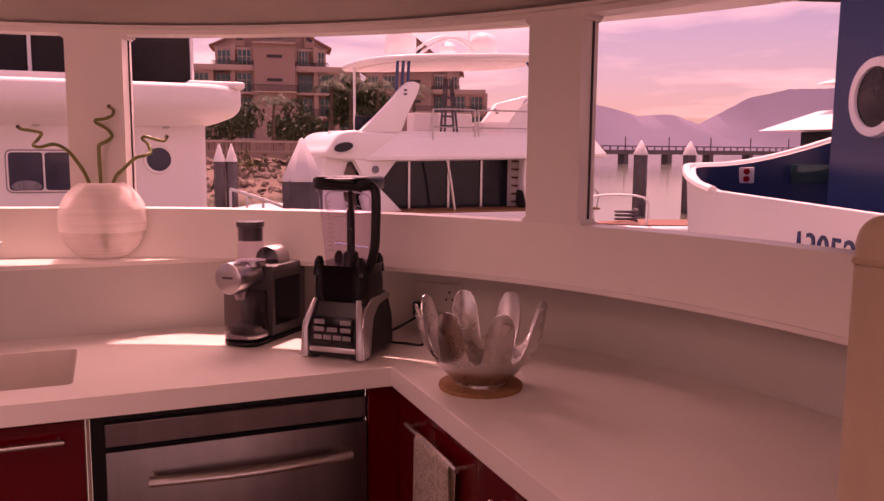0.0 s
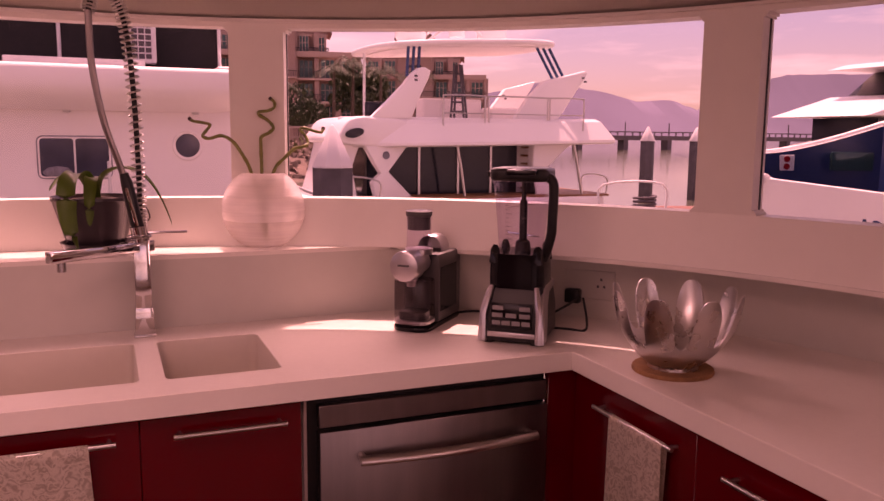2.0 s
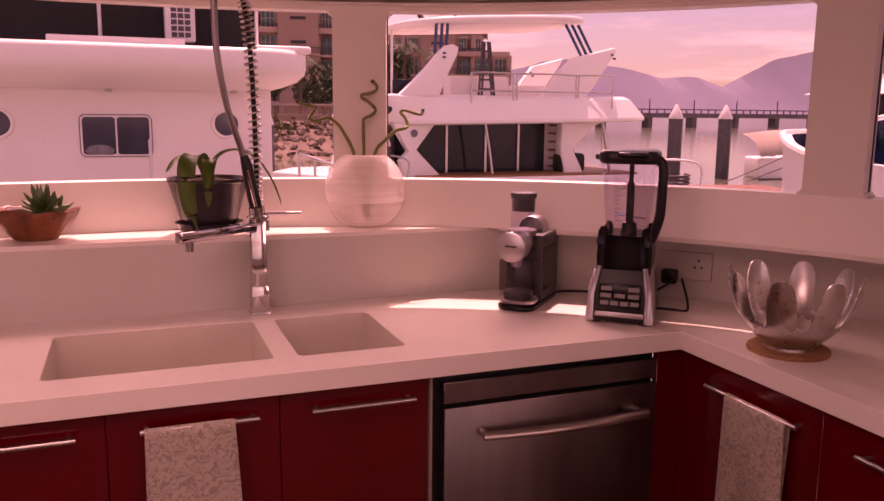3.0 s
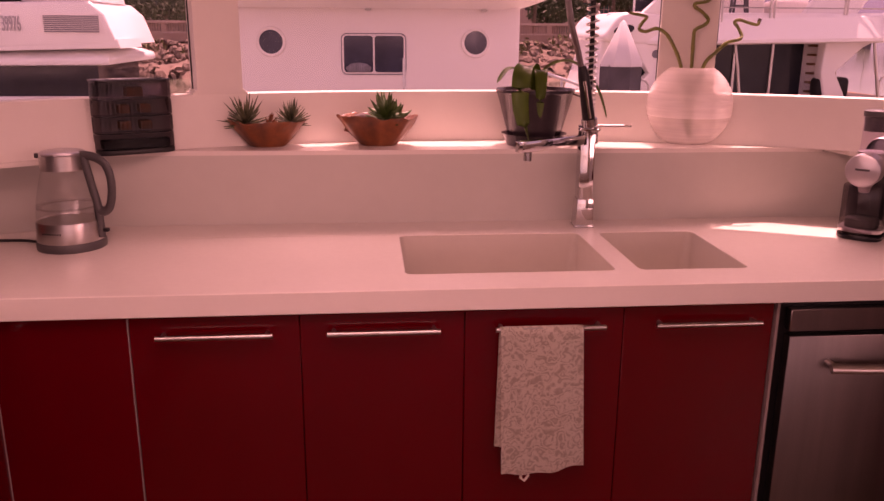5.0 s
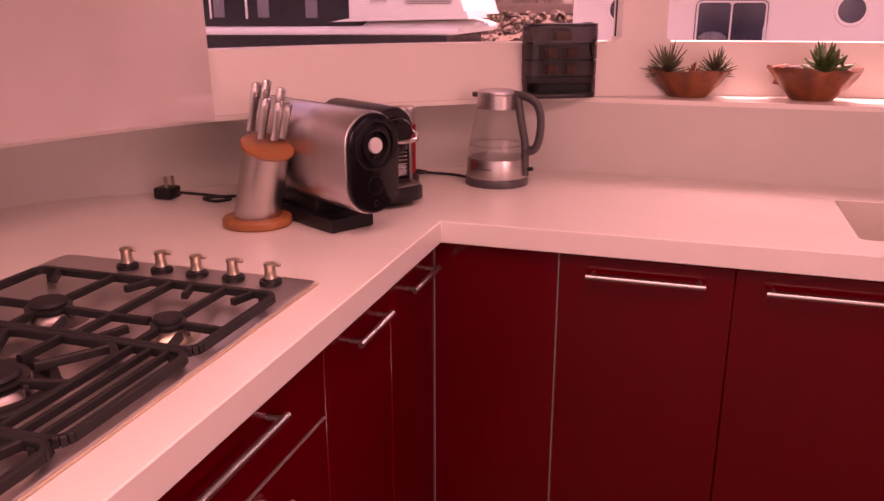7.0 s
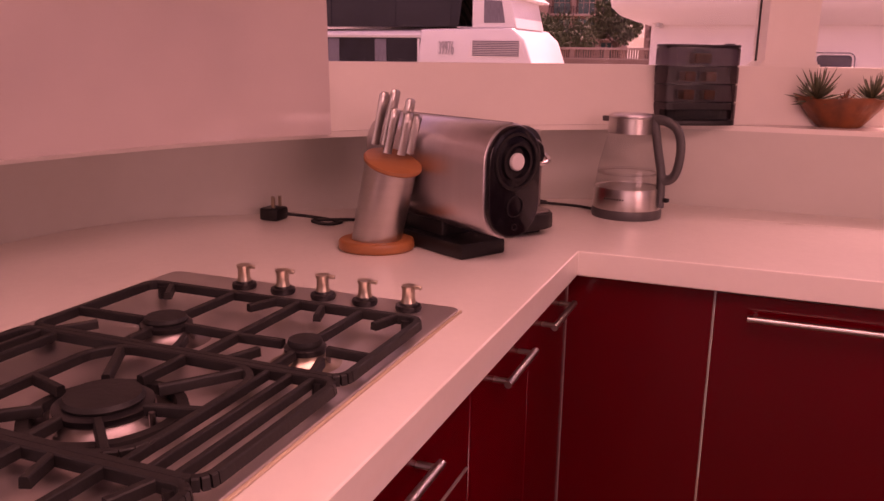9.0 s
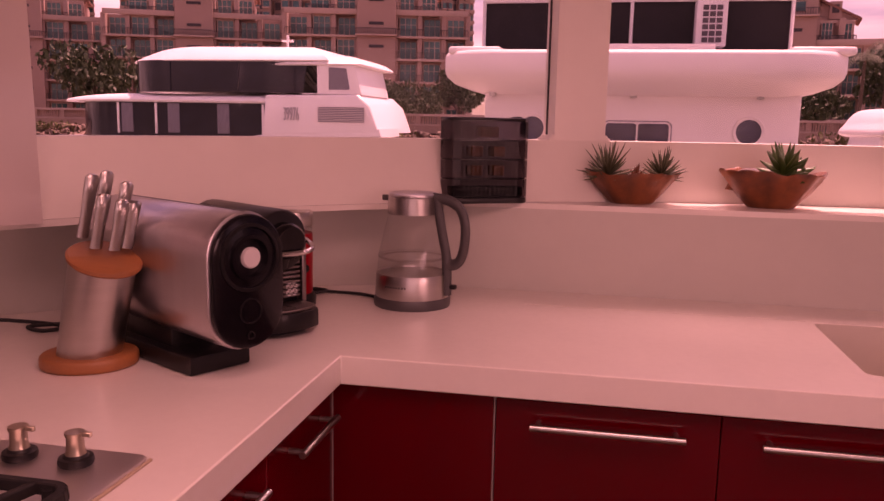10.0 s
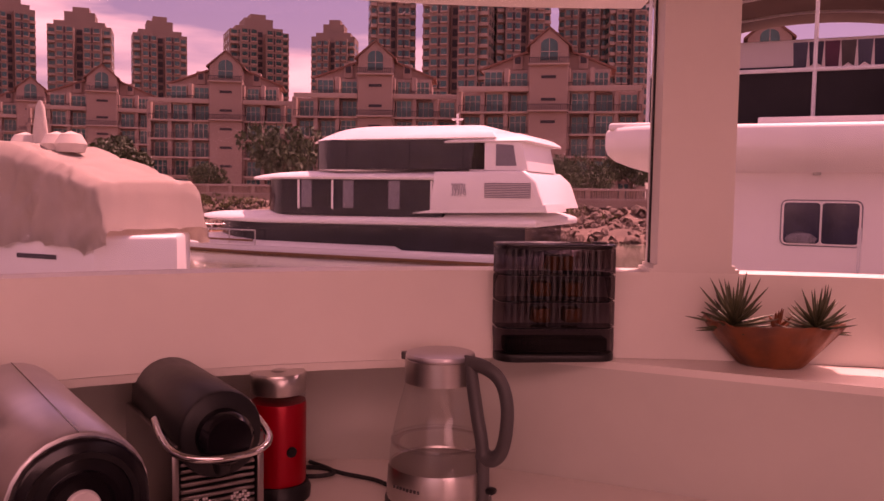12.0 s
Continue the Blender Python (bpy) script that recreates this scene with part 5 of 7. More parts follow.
part("foot_ring", lathe([(0.046, 0), (0.054, 0), (0.053, 0.012), (0.047, 0.012), (0.046, 0)], 40), M_ALU, pb)

# ---------------------------------------------------------------- gas hob
M_HOB = mat("hob_steel", (0.68, 0.63, 0.62), 0.40, 1.0, var=0.03, scale=3, bscale=60, rvar=0.04, stretch=(6, 1, 1))
hob = thing("gas_hob", "steel gas hob with black iron grates and five knobs", "hob", (-1.410, -0.80, COUNTER))
part("steel_plate", prism([(x, y) for x, y in rounded(0.478, 0.76, 0.012, 4)], 0, 0.006, 0.002), M_HOB, hob, "brushed steel top")
for k in range(5):
    x = 0.178 - k * 0.0655
    y = 0.342
    kn = part("knob_skirt", lathe([(0, 0.006), (0.0165, 0.006), (0.018, 0.011), (0.017, 0.016), (0.013, 0.017), (0.0115, 0.020), (0, 0.020)], 24), M_BLACK, hob, "black knob skirt")
    kn.location = (x, y, 0)
    kn.scale = (1.0, 1.0, 0.86)
    part("knob", lathe([(0, 0.018), (0.011, 0.018), (0.009, 0.026), (0.0085, 0.040), (0.010, 0.043), (0.010, 0.047), (0, 0.048)], 20), M_BRASS, kn, "champagne metal knob")
    part("pointer", box((0.0, -0.0025, 0.042), (0.019, 0.0025, 0.048), 0.001, 1), M_BRASS, kn)


def burner(x, y, r):
    cup = part("burner_cup", lathe([(0, 0.006), (r * 1.75, 0.006), (r * 1.5, 0.008), (r * 1.1, 0.016), (r * 1.05, 0.02), (0, 0.02)], 40), M_BRASS if r < 0.03 else M_STEELD, hob, "burner cup")
    cup.location = (x, y, 0)
    part("burner_ring", lathe([(0, 0.02), (r * 1.0, 0.02), (r * 1.02, 0.026), (r * 0.9, 0.028), (0, 0.028)], 40), M_BLACK, cup)
    part("burner_cap", lathe([(0, 0.028), (r * 0.82, 0.028), (r * 0.85, 0.031), (r * 0.78, 0.035), (0, 0.036)], 40), M_IRON, cup, "black burner cap")
    part("igniter", rod((r * 1.25, 0.0, 0.006), (r * 1.25, 0.0, 0.026), 0.003, 8), M_STEELD, cup)


BURN = ((-0.040, 0.122, 0.030), (0.152, 0.120, 0.023), (0.060, -0.082, 0.044), (0.148, -0.282, 0.027), (-0.045, -0.282, 0.027))
for x, y, r in BURN:
    burner(x, y, r)
bm = lathe([(0.062, 0.008), (0.064, 0.018), (0.074, 0.018), (0.076, 0.008)], 40)
part("outer_flame_ring", bm, M_IRON, hob).location = (0.060, -0.082, 0)
GT = 0.0235


def flat_bar(bm, p0, p1, w=0.0078, h=0.010):
    """Cast bar with a flat crown, a little wider at its foot."""
    a, b = Vector(p0), Vector(p1)
    d = (b - a).normalized()
    sd = Vector((-d.y, d.x, 0)).normalized()
    ends = []
    for q in (a, b):
        ends.append([bm.verts.new(q + sd * x + Vector((0, 0, z))) for x, z in ((-w * 0.62, -h / 2), (w * 0.62, -h / 2), (w * 0.5, h * 0.38), (w * 0.36, h / 2), (-w * 0.36, h / 2), (-w * 0.5, h * 0.38))])
    n = len(ends[0])
    for k in range(n):
        bm.faces.new((ends[0][k], ends[0][(k + 1) % n], ends[1][(k + 1) % n], ends[1][k]))
    bm.faces.new(ends[0][::-1])
    bm.faces.new(ends[1])


def flat_ring(bm, pts, w=0.0078, h=0.010):
    for p, q in zip(pts, pts[1:] + pts[:1]):
        flat_bar(bm, p, q, w, h)


for y0, y1, pair in ((0.052, 0.256, True), (-0.166, 0.044, False), (-0.382, -0.174, True)):
    x0, x1 = -0.176, 0.234
    xm, ym = (x0 + x1) / 2, (y0 + y1) / 2
    bm = bmesh.new()
    flat_ring(bm, [(xm + x, ym + y, GT) for x, y in rounded(x1 - x0, y1 - y0, 0.016, 4)], 0.0092, 0.011)
    for cx in (x0 + 0.02, x1 - 0.02):
        for cy in (y0 + 0.004, y1 - 0.004):
            rod((cx, cy, 0.006), (cx, cy, GT), 0.0058, 8, bm)
    if pair:
        xd = 0.062
        flat_bar(bm, (xd, y0, GT), (xd, y1, GT), 0.0085)
        for bx, by, r in BURN:
            if y0 < by < y1:
                xa, xb = (x0, xd) if bx < xd else (xd, x1)
                flat_bar(bm, (bx, y1, GT), (bx, by + 0.026, GT + 0.001))
                flat_bar(bm, (bx, y0, GT), (bx, by - 0.026, GT + 0.001))
                flat_bar(bm, (xa, by, GT), (bx - 0.028, by, GT + 0.001))
                flat_bar(bm, (xb, by, GT), (bx + 0.028, by, GT + 0.001))
                for qx in (xa + 0.034, xb - 0.034):
                    flat_bar(bm, (qx, y1, GT), (qx + (bx - qx) * 0.25, y1 - 0.040, GT))
                    flat_bar(bm, (qx, y0, GT), (qx + (bx - qx) * 0.25, y0 + 0.040, GT))
    else:
        for xa in (x1 - 0.026, x1 - 0.052, x1 - 0.078, x0 + 0.024, x0 + 0.048):
            flat_bar(bm, (xa, y0, GT), (xa, y1, GT), 0.0062, 0.009)
        cx = 0.052
        flat_ring(bm, [(cx + x, ym + y, GT) for x, y in rounded(0.205, y1 - y0 - 0.004, 0.045, 6)], 0.0085)
        for a in (0, 50, 90, 130, 180, 230, 270, 310):
            ca, sa = math.cos(radians(a)), math.sin(radians(a))
            k = min(0.100 / max(abs(ca), 1e-6), 0.100 / max(abs(sa), 1e-6), 0.122)
            flat_bar(bm, (cx + k * ca, ym + k * sa, GT), (cx + 0.05 * ca, ym - 0.015 + 0.05 * sa, GT + 0.001))
    bmesh.ops.recalc_face_normals(bm, faces=bm.faces[:])
    part("grate", bm, M_IRON, hob, "cast iron pan grate", 30)
part("sealant", box((0.2385, -0.38, 0.0), (0.2425, 0.378, 0.0035), 0.001, 1), M_BEIGE, hob, "pale bead of sealant")

# ---------------------------------------------------------------- outside: materials
M_WATER = mat("harbour_water", (0.15, 0.16, 0.12), 0.10, var=0.3, scale=0.08, bump=0.5, bscale=1.1, spec=0.6)
M_GEL = mat("boat_gelcoat", (0.91, 0.87, 0.86), 0.28, var=0.04, scale=0.8, bscale=6, bump=0.01)
M_GELB = mat("houseboat_paint", (0.94, 0.865, 0.84), 0.42, var=0.05, scale=0.9, bscale=8, bump=0.05)
M_DARKGL = mat("dark_boat_glass", (0.012, 0.014, 0.022), 0.08, var=0.3, scale=1.5, spec=0.3)
M_CURTAIN = mat("grey_curtain", (0.20, 0.19, 0.22), 0.6, var=0.4, scale=6, stretch=(6, 6, 0.6))
M_NUMBER = mat("grey_numerals", (0.48, 0.45, 0.47), 0.5)
M_NAVY = mat("navy_paint", (0.018, 0.045, 0.13), 0.2, var=0.15, scale=1.2)
M_FUNNEL = mat("blue_funnel_paint", (0.022, 0.060, 0.16), 0.25, var=0.12, scale=1.0, bump=0.02, bscale=8)
M_CANVAS = mat("black_mesh_canvas", (0.012, 0.011, 0.012), 0.8, var=0.3, scale=3)
M_AWNING = mat("grey_brown_awning", (0.16, 0.12, 0.10), 0.8, var=0.2, scale=1.5, bump=0.2, bscale=20)
M_WHITETUBE = mat("white_tube", (0.76, 0.74, 0.74), 0.35, var=0.05)
M_TARP = mat("tan_boat_cover", (0.64, 0.55, 0.49), 0.8, var=0.12, scale=1.2, bump=0.4, bscale=9)
M_TEAK = mat("teak_edge", (0.28, 0.12, 0.05), 0.5, var=0.2, scale=2)
M_PILE = mat("grey_pile", (0.085, 0.075, 0.085), 0.7, var=0.35, scale=3, bump=0.3, bscale=20)
M_PILECAP = mat("white_pile_cap", (0.74, 0.70, 0.71), 0.45, var=0.08, scale=3)
M_FACADE = mat("salmon_facade", (0.40, 0.275, 0.235), 0.85, var=0.10, scale=0.12, bump=0.1, bscale=2.0)
M_FACADE2 = mat("tower_facade", (0.30, 0.215, 0.185), 0.85, var=0.12, scale=0.10, bump=0.1, bscale=2.0)
M_TRIM = mat("pale_facade_trim", (0.47, 0.345, 0.295), 0.8, var=0.1, scale=0.3)
M_ROOF = mat("terracotta_roof", (0.24, 0.115, 0.085), 0.8, var=0.2, scale=0.5, bump=0.3, bscale=3)
M_TEAL = mat("teal_window_glass", (0.025, 0.115, 0.115), 0.12, 0.2, var=0.45, scale=0.5, bscale=1.5)
M_RAILD = mat("dark_railing", (0.035, 0.03, 0.035), 0.5, var=0.2)
M_SEAWALL = mat("sea_wall", (0.40, 0.27, 0.22), 0.85, var=0.12, scale=0.4, bump=0.3, bscale=3)
M_ROCK = mat("shore_rock", (0.20, 0.14, 0.11), 0.9, var=0.35, scale=0.7, bump=0.5, bscale=5)
M_SCRUB = mat("shore_scrub", (0.10, 0.10, 0.035), 0.8, var=0.4, scale=1.5, bump=0.3, bscale=8)
M_TREE = mat("tree_leaves", (0.035, 0.060, 0.022), 0.6, var=0.5, scale=1.5)
M_BARK = mat("tree_bark", (0.10, 0.07, 0.05), 0.9, var=0.3, scale=3)
M_PIER = mat("pier_concrete", (0.13, 0.11, 0.12), 0.8, var=0.2, scale=0.2)
M_LAND = mat("shore_ground", (0.20, 0.15, 0.11), 0.9, var=0.3, scale=0.2)
M_CLOTH = [mat("cloth_%d" % k, c, 0.8, var=0.2, scale=8) for k, c in enumerate(((0.06, 0.065, 0.09), (0.03, 0.03, 0.05), (0.10, 0.03, 0.05), (0.07, 0.055, 0.05)))]


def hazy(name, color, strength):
    """Distant surface whose haze is put in as colour and a faint glow."""
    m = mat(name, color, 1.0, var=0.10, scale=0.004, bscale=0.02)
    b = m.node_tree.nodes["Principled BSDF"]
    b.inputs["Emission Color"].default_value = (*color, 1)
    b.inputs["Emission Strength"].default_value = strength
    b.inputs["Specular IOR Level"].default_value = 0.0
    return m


M_HILL = hazy("haze_glow_hill", (0.17, 0.165, 0.225), 0.18)

# A grey-blue reflection is put into the base colour of this glass.
M_HBGL = mat("grey_blue_cabin_glass", (0.050, 0.055, 0.085), 0.10, var=0.35, scale=2.5)

SEA = -1.6
setting("water", box((-3500, -3500, SEA - 0.5), (3500, 5200, SEA)), M_WATER, "calm hazy green harbour water", "water")


def text(name, words, size, material, parent, m, depth=0.004):
    cu = bpy.data.curves.new(name, "FONT")
    cu.body, cu.size, cu.extrude = words, size, depth
    tmp = bpy.data.objects.new(name, cu)
    me = bpy.data.meshes.new_from_object(tmp)
    bpy.data.objects.remove(tmp)
    me.transform(m)
    me.materials.append(material)
    ob = new(name, me)
    ob.parent = parent
    return ob


# unseen slabs and strip outside, added to keep sun patches off the counters
bm = arc_block(bmesh.new(), -68, PILLARS[0][1] - 1.0, 1.80, 1.84, 0.07, 0.62, 3.0)
setting("sun_block_port", bm, M_GEL, "unseen white slab added to block sun above the port window", "roof")
bm = arc_block(bmesh.new(), turn_at(-0.90), turn_at(-0.30), 1.765, 1.80, 0.07, 0.125)
setting("sun_block_bow", bm, M_GEL, "unseen white strip added to block sun above the bow windows", "trim")
bm = arc_block(bmesh.new(), turn_at(1.08), turn_at(1.30), 1.80, 1.84, 0.12, 0.62, 3.0)
arc_block(bm, turn_at(1.30), 104, 1.80, 1.84, 0.07, 0.62, 3.0)
setting("sun_block_starboard", bm, M_GEL, "unseen white slabs added to block sun above the starboard window", "roof")

# ---------------------------------------------------------------- white houseboat abeam
hb = thing("houseboat", "white houseboat with portholes and a canvas-sided upper deck", "boat", (-0.3, 10.5, SEA))
Z0 = -SEA


def hz(z):
    return z - SEA


wall = part("cabin_wall", prism([(-2.12, 0.05), (-2.05, 0.0), (2.07, 0.0), (2.14, 0.05), (2.14, 5.0), (-2.12, 5.0)], 0.2, hz(2.0), 0.02), M_GELB, hb, "smooth white cabin side")
part("hull_side", prism([(-3.2, -0.5), (2.9, -0.5), (3.1, 0.2), (3.1, 6), (-3.4, 6), (-3.4, 0.2)], -0.6, hz(-0.55), 0.05), M_GELB, hb)
# overhanging deck with rounded ends
deck = []
for k in range(13):
    a = radians(180 + 90 * k / 12)
    deck.append((-1.95 + 0.75 * math.cos(a), 0.05 + 0.75 * math.sin(a)))
for k in range(13):
    a = radians(270 + 90 * k / 12)
    deck.append((1.90 + 0.75 * math.cos(a), 0.05 + 0.75 * math.sin(a)))
deck += [(2.65, 5.2), (-2.70, 5.2)]
bm = bmesh.new()
rings = []
for z, k in ((1.70, 0.80), (1.76, 0.88), (1.84, 0.955), (1.93, 0.99), (2.02, 1.0), (2.20, 1.0), (2.255, 0.99), (2.27, 0.965)):
    rings.append([bm.verts.new((x * k, 1.6 + (y - 1.6) * (1 - (1 - k) * 1.3), hz(z))) for x, y in deck])
for a, b in zip(rings, rings[1:]):
    for i in range(len(a)):
        j = (i + 1) % len(a)
        bm.faces.new((a[i], a[j], b[j], b[i]))
bm.faces.new(rings[0])
bm.faces.new(rings[-1])
bmesh.ops.recalc_face_normals(bm, faces=bm.faces[:])
part("upper_deck", bm, M_GELB, hb, "white overhanging deck with a flared rounded edge", 60)
for x0, x1 in ((-2.70, -1.85), (1.75, 2.65)):
    part("deck_coaming", box((x0 + 0.12, -0.45, hz(2.22)), (x1, 1.2, hz(2.325)), 0.04, 3), M_GELB, hb)
part("deck_step", box((-0.75, -0.35, hz(2.26)), (0.95, 0.6, hz(2.37)), 0.02), M_GELB, hb)
for cx in (-1.43, 1.49):
    p = lathe([(0.165, 0.02), (0.20, 0.03), (0.215, 0.015), (0.215, 0), (0.165, 0)], 40)
    p.transform(Matrix.Translation((cx, 0, hz(1.235))) @ pose(0, 0, 0, 90))
    ring = part("porthole", p, M_GELB, hb, "round porthole with a dark glass")
    g = lathe([(0, 0.012), (0.172, 0.012), (0.172, 0.0)], 40)
    g.transform(Matrix.Translation((cx, 0, hz(1.235))) @ pose(0, 0, 0, 90))
    part("glass", g, M_HBGL, ring)
fr = prism(rounded(0.905, 0.555, 0.075, 6), 0.0, 0.02, 0.006, 2, Matrix.Translation((0.02, 0, hz(1.07))) @ STAND)
part("window_seal", prism(rounded(0.935, 0.585, 0.085, 6), 0.0, 0.012, 0.002, 1, Matrix.Translation((0.02, 0, hz(1.07))) @ STAND), M_CURTAIN, hb, "grey rubber seal")
wf = part("cabin_window", fr, M_GELB, hb, "sliding cabin window with rounded corners")
for s in (-1, 1):
    g = prism(rounded(0.42, 0.51, 0.05, 5), 0.018, 0.026, 0.0, 1, Matrix.Translation((0.02 + s * 0.217, 0, hz(1.07))) @ STAND)
    part("glass", g, M_HBGL, wf)
part("mullion", box((0.008, -0.032, hz(0.80)), (0.032, -0.018, hz(1.34))), M_WHITETUBE, wf)
part("pillow", lathe([(0, 0), (0.16, 0.01), (0.19, 0.06), (0.12, 0.12), (0, 0.14)], 20, 1.0, 0.15), M_CURTAIN, wf, "pale cushion behind the glass").location = (-0.20, -0.03, hz(0.815))
part("stanchion", rod((0.44, -0.3, hz(-0.55)), (0.44, -0.3, hz(1.03)), 0.022, 10), M_WHITETUBE, hb)
for cx in (-2.0, -0.05, 1.60):
    l = lathe([(0, 0), (0.045, 0.01), (0.055, 0.06), (0.04, 0.11), (0, 0.12)], 16)
    l.transform(Matrix.Translation((cx, -0.06, hz(1.66))))
    lamp = part("deck_light", l, M_STEEL, hb, "small bulkhead light")
    part("bracket", box((cx - 0.07, -0.10, hz(1.77)), (cx + 0.07, 0.0, hz(1.81)), 0.01), M_GELB, lamp)
part("canvas_screen", box((-2.20, 0.46, hz(2.30)), (2.00, 0.48, hz(3.02))), M_CANVAS, hb, "black mesh canvas round the upper deck")
part("top_rail", rod((-2.22, 0.44, hz(3.04)), (2.02, 0.44, hz(3.04)), 0.028, 8), M_WHITETUBE, hb, "white rail")
for x in (-2.22, -0.12, 2.02):
    part("canopy_post", rod((x, 0.44, hz(2.28)), (x, 0.44, hz(4.3)), 0.026, 8), M_WHITETUBE, hb)
bm = bmesh.new()
rows = []
for i in range(17):
    x = -2.3 + 4.4 * i / 16
    zt = hz(4.05) + 0.38 * (1 - ((x + 0.1) / 2.3) ** 2)
    rows.append([bm.verts.new((x, 0.3 + 4.2 * j / 6, zt + 0.05 * math.sin(j))) for j in range(7)])
for a, b in zip(rows, rows[1:]):
    for j in range(6):
        bm.faces.new((a[j], a[j + 1], b[j + 1], b[j]))
bmesh.ops.solidify(bm, geom=bm.faces[:], thickness=0.02)
part("awning", bm, M_AWNING, hb, "stretched brown awning")
for y in (0.5, 1.9, 3.3):
    pts = [(-2.3 + 4.4 * i / 16, y, hz(3.98) + 0.38 * (1 - ((-2.2 + 4.4 * i / 16) / 2.3) ** 2)) for i in range(17)]
    part("awning_bow", tube(pts, 0.022, 6), M_WHITETUBE, hb)
part("inner_cabin", box((-1.9, 2.2, hz(2.27)), (1.7, 4.6, hz(3.75)), 0.05), M_GELB, hb)
part("cabin_lights", box((-1.6, 2.17, hz(3.15)), (-0.3, 2.2, hz(3.35))), M_DARKGL, hb)
ac = part("air_conditioner", box((0.72, 0.02, hz(2.37)), (1.12, 0.34, hz(2.98)), 0.015), M_WHITETUBE, hb, "white air-conditioning unit")
bm = bmesh.new()
for i in range(3):
    for j in range(6):
        add_box(bm, (0.80 + i * 0.09, 0.012, hz(2.42) + j * 0.085), (0.875 + i * 0.09, 0.022, hz(2.485) + j * 0.085))
part("grille", bm, M_PILE, ac)
for k in range(11):
    x = -0.30 + k * 0.19
    rnd = random.Random(k)
    h0 = rnd.uniform(0.28, 0.5)
    o = [(x - 0.09, hz(3.42)), (x + 0.09, hz(3.42)), (x + 0.07, hz(3.42) - h0), (x + 0.0, hz(3.42) - h0 * 0.85), (x - 0.07, hz(3.42) - h0)]
    bm = prism(o, 0, 0.02, 0, 1, Matrix.Translation((0, 0.62, 0)) @ STAND)
    part("hung_cloth", bm, M_CLOTH[k % 4], hb)

# ---------------------------------------------------------------- mooring piles
def pile(x, y, r, ztip, zcap, label):
    p = thing("mooring_pile", label, "pile", (x, y, SEA), 10, "mooring piles")
    part("shaft", prism([(r * math.cos(radians(30 + 60 * k)), r * math.sin(radians(30 + 60 * k))) for k in range(6)], -0.4, zcap - SEA, 0.01), M_PILE, p, "dark grey shaft")
    part("cone_cap", lathe([(0, ztip - SEA), (r * 0.12, ztip - SEA - 0.02), (r * 1.05, zcap - SEA + 0.02), (r * 1.05, zcap - SEA - 0.03), (0, zcap - SEA - 0.03)], 8), M_PILECAP, p, "white conical cap")


pile(2.93, 9.1, 0.27, 1.55, 1.0, "dark hexagonal pile with a white conical cap")
for x in (4.43, 4.88):
    pile(x, 30.0, 0.22, 1.55, 0.9, "slim dark pile with a white conical cap")
for x, y in ((23.6, 30.0), (26.6, 30.2)):
    pile(x, y, 0.33, 1.9, 1.25, "tall dark pile with a pale cap standing in open water")
pf = thing("pontoon_rail", "white tube rail on the pontoon", "railing", (2.05, 9.6, SEA))
for k in range(5):
    part("post", rod((k * 0.22, 0, 0), (k * 0.22, 0, 2.45 - k * 0.10), 0.018, 6), M_WHITETUBE, pf)
part("rail", tube(spline([(0, 0, 2.45), (0.5, 0, 2.28), (0.95, 0, 2.08), (1.1, 0, 1.95), (1.1, 0, 1.7)], 5), 0.022, 8), M_WHITETUBE, pf)

# ---------------------------------------------------------------- flybridge yacht on the quarter
fy = thing("flybridge_yacht", "white flybridge motor yacht with hardtop and radar domes", "yacht", (12.2, 24.0, SEA), 0)


def slab(name, outline, z0, z1, bevel, material, parent, label=""):
    return part(name, prism(outline, hz(z0), hz(z1), bevel, 3), material, parent, label)


part("hull", prism([(-7.5, 4.2), (-5.4, 0.6), (-2.0, -0.4), (4.6, -0.4), (5.2, 0.2), (5.2, 6.2), (-2, 7.2), (-6.5, 6.0)], 0.0, hz(-0.75), 0.1, 3), M_GEL, fy, "white hull")
part("cockpit_deck", box((-3.4, -0.3, hz(-0.76)), (5.1, 5.6, hz(-0.68)), 0.02), M_TEAK, fy)
part("saloon", box((-3.8, 1.2, hz(-0.7)), (2.0, 5.2, hz(1.32))), M_DARKGL, fy, "dark glazed saloon")
for x in (-1.9, -0.4, 0.9):
    part("door_frame", box((x - 0.04, 1.12, hz(-0.7)), (x + 0.04, 1.2, hz(1.3))), M_STEEL, fy)
part("saloon_side", box((2.0, 1.4, hz(-0.7)), (3.4, 5.2, hz(1.32)), 0.05), M_GEL, fy)
for k in range(6):
    part("stair_tread", box((2.25, 1.05 - 0.02 * k, hz(-0.55 + 0.3 * k)), (3.15, 1.38, hz(-0.48 + 0.3 * k)), 0.01), M_TEAK, fy)
wing = [(-4.8, 1.9), (-4.5, 0.4), (-2.6, -0.35), (3.2, -0.5), (5.55, 0.1), (5.1, 3.2), (4.2, 6.0), (-3.0, 6.4), (-4.6, 5.0)]
bm = bmesh.new()
rings = []
for z, k in ((1.05, 0.975), (1.10, 1.0), (1.20, 1.0), (1.84, 0.91), (1.95, 0.87)):
    rings.append([bm.verts.new((0.1 + (x - 0.1) * k, 2.9 + (y - 2.9) * k, hz(z + 0.018 * x))) for x, y in wing])
for a, b in zip(rings, rings[1:]):
    for i in range(len(a)):
        j = (i + 1) % len(a)
        bm.faces.new((a[i], a[j], b[j], b[i]))
bm.faces.new(rings[0])
bm.faces.new(rings[-1])
bmesh.ops.recalc_face_normals(bm, faces=bm.faces[:])
part("fly_deck", bm, M_GEL, fy, "white fly deck with a sloping bulwark and pointed quarter", 25)
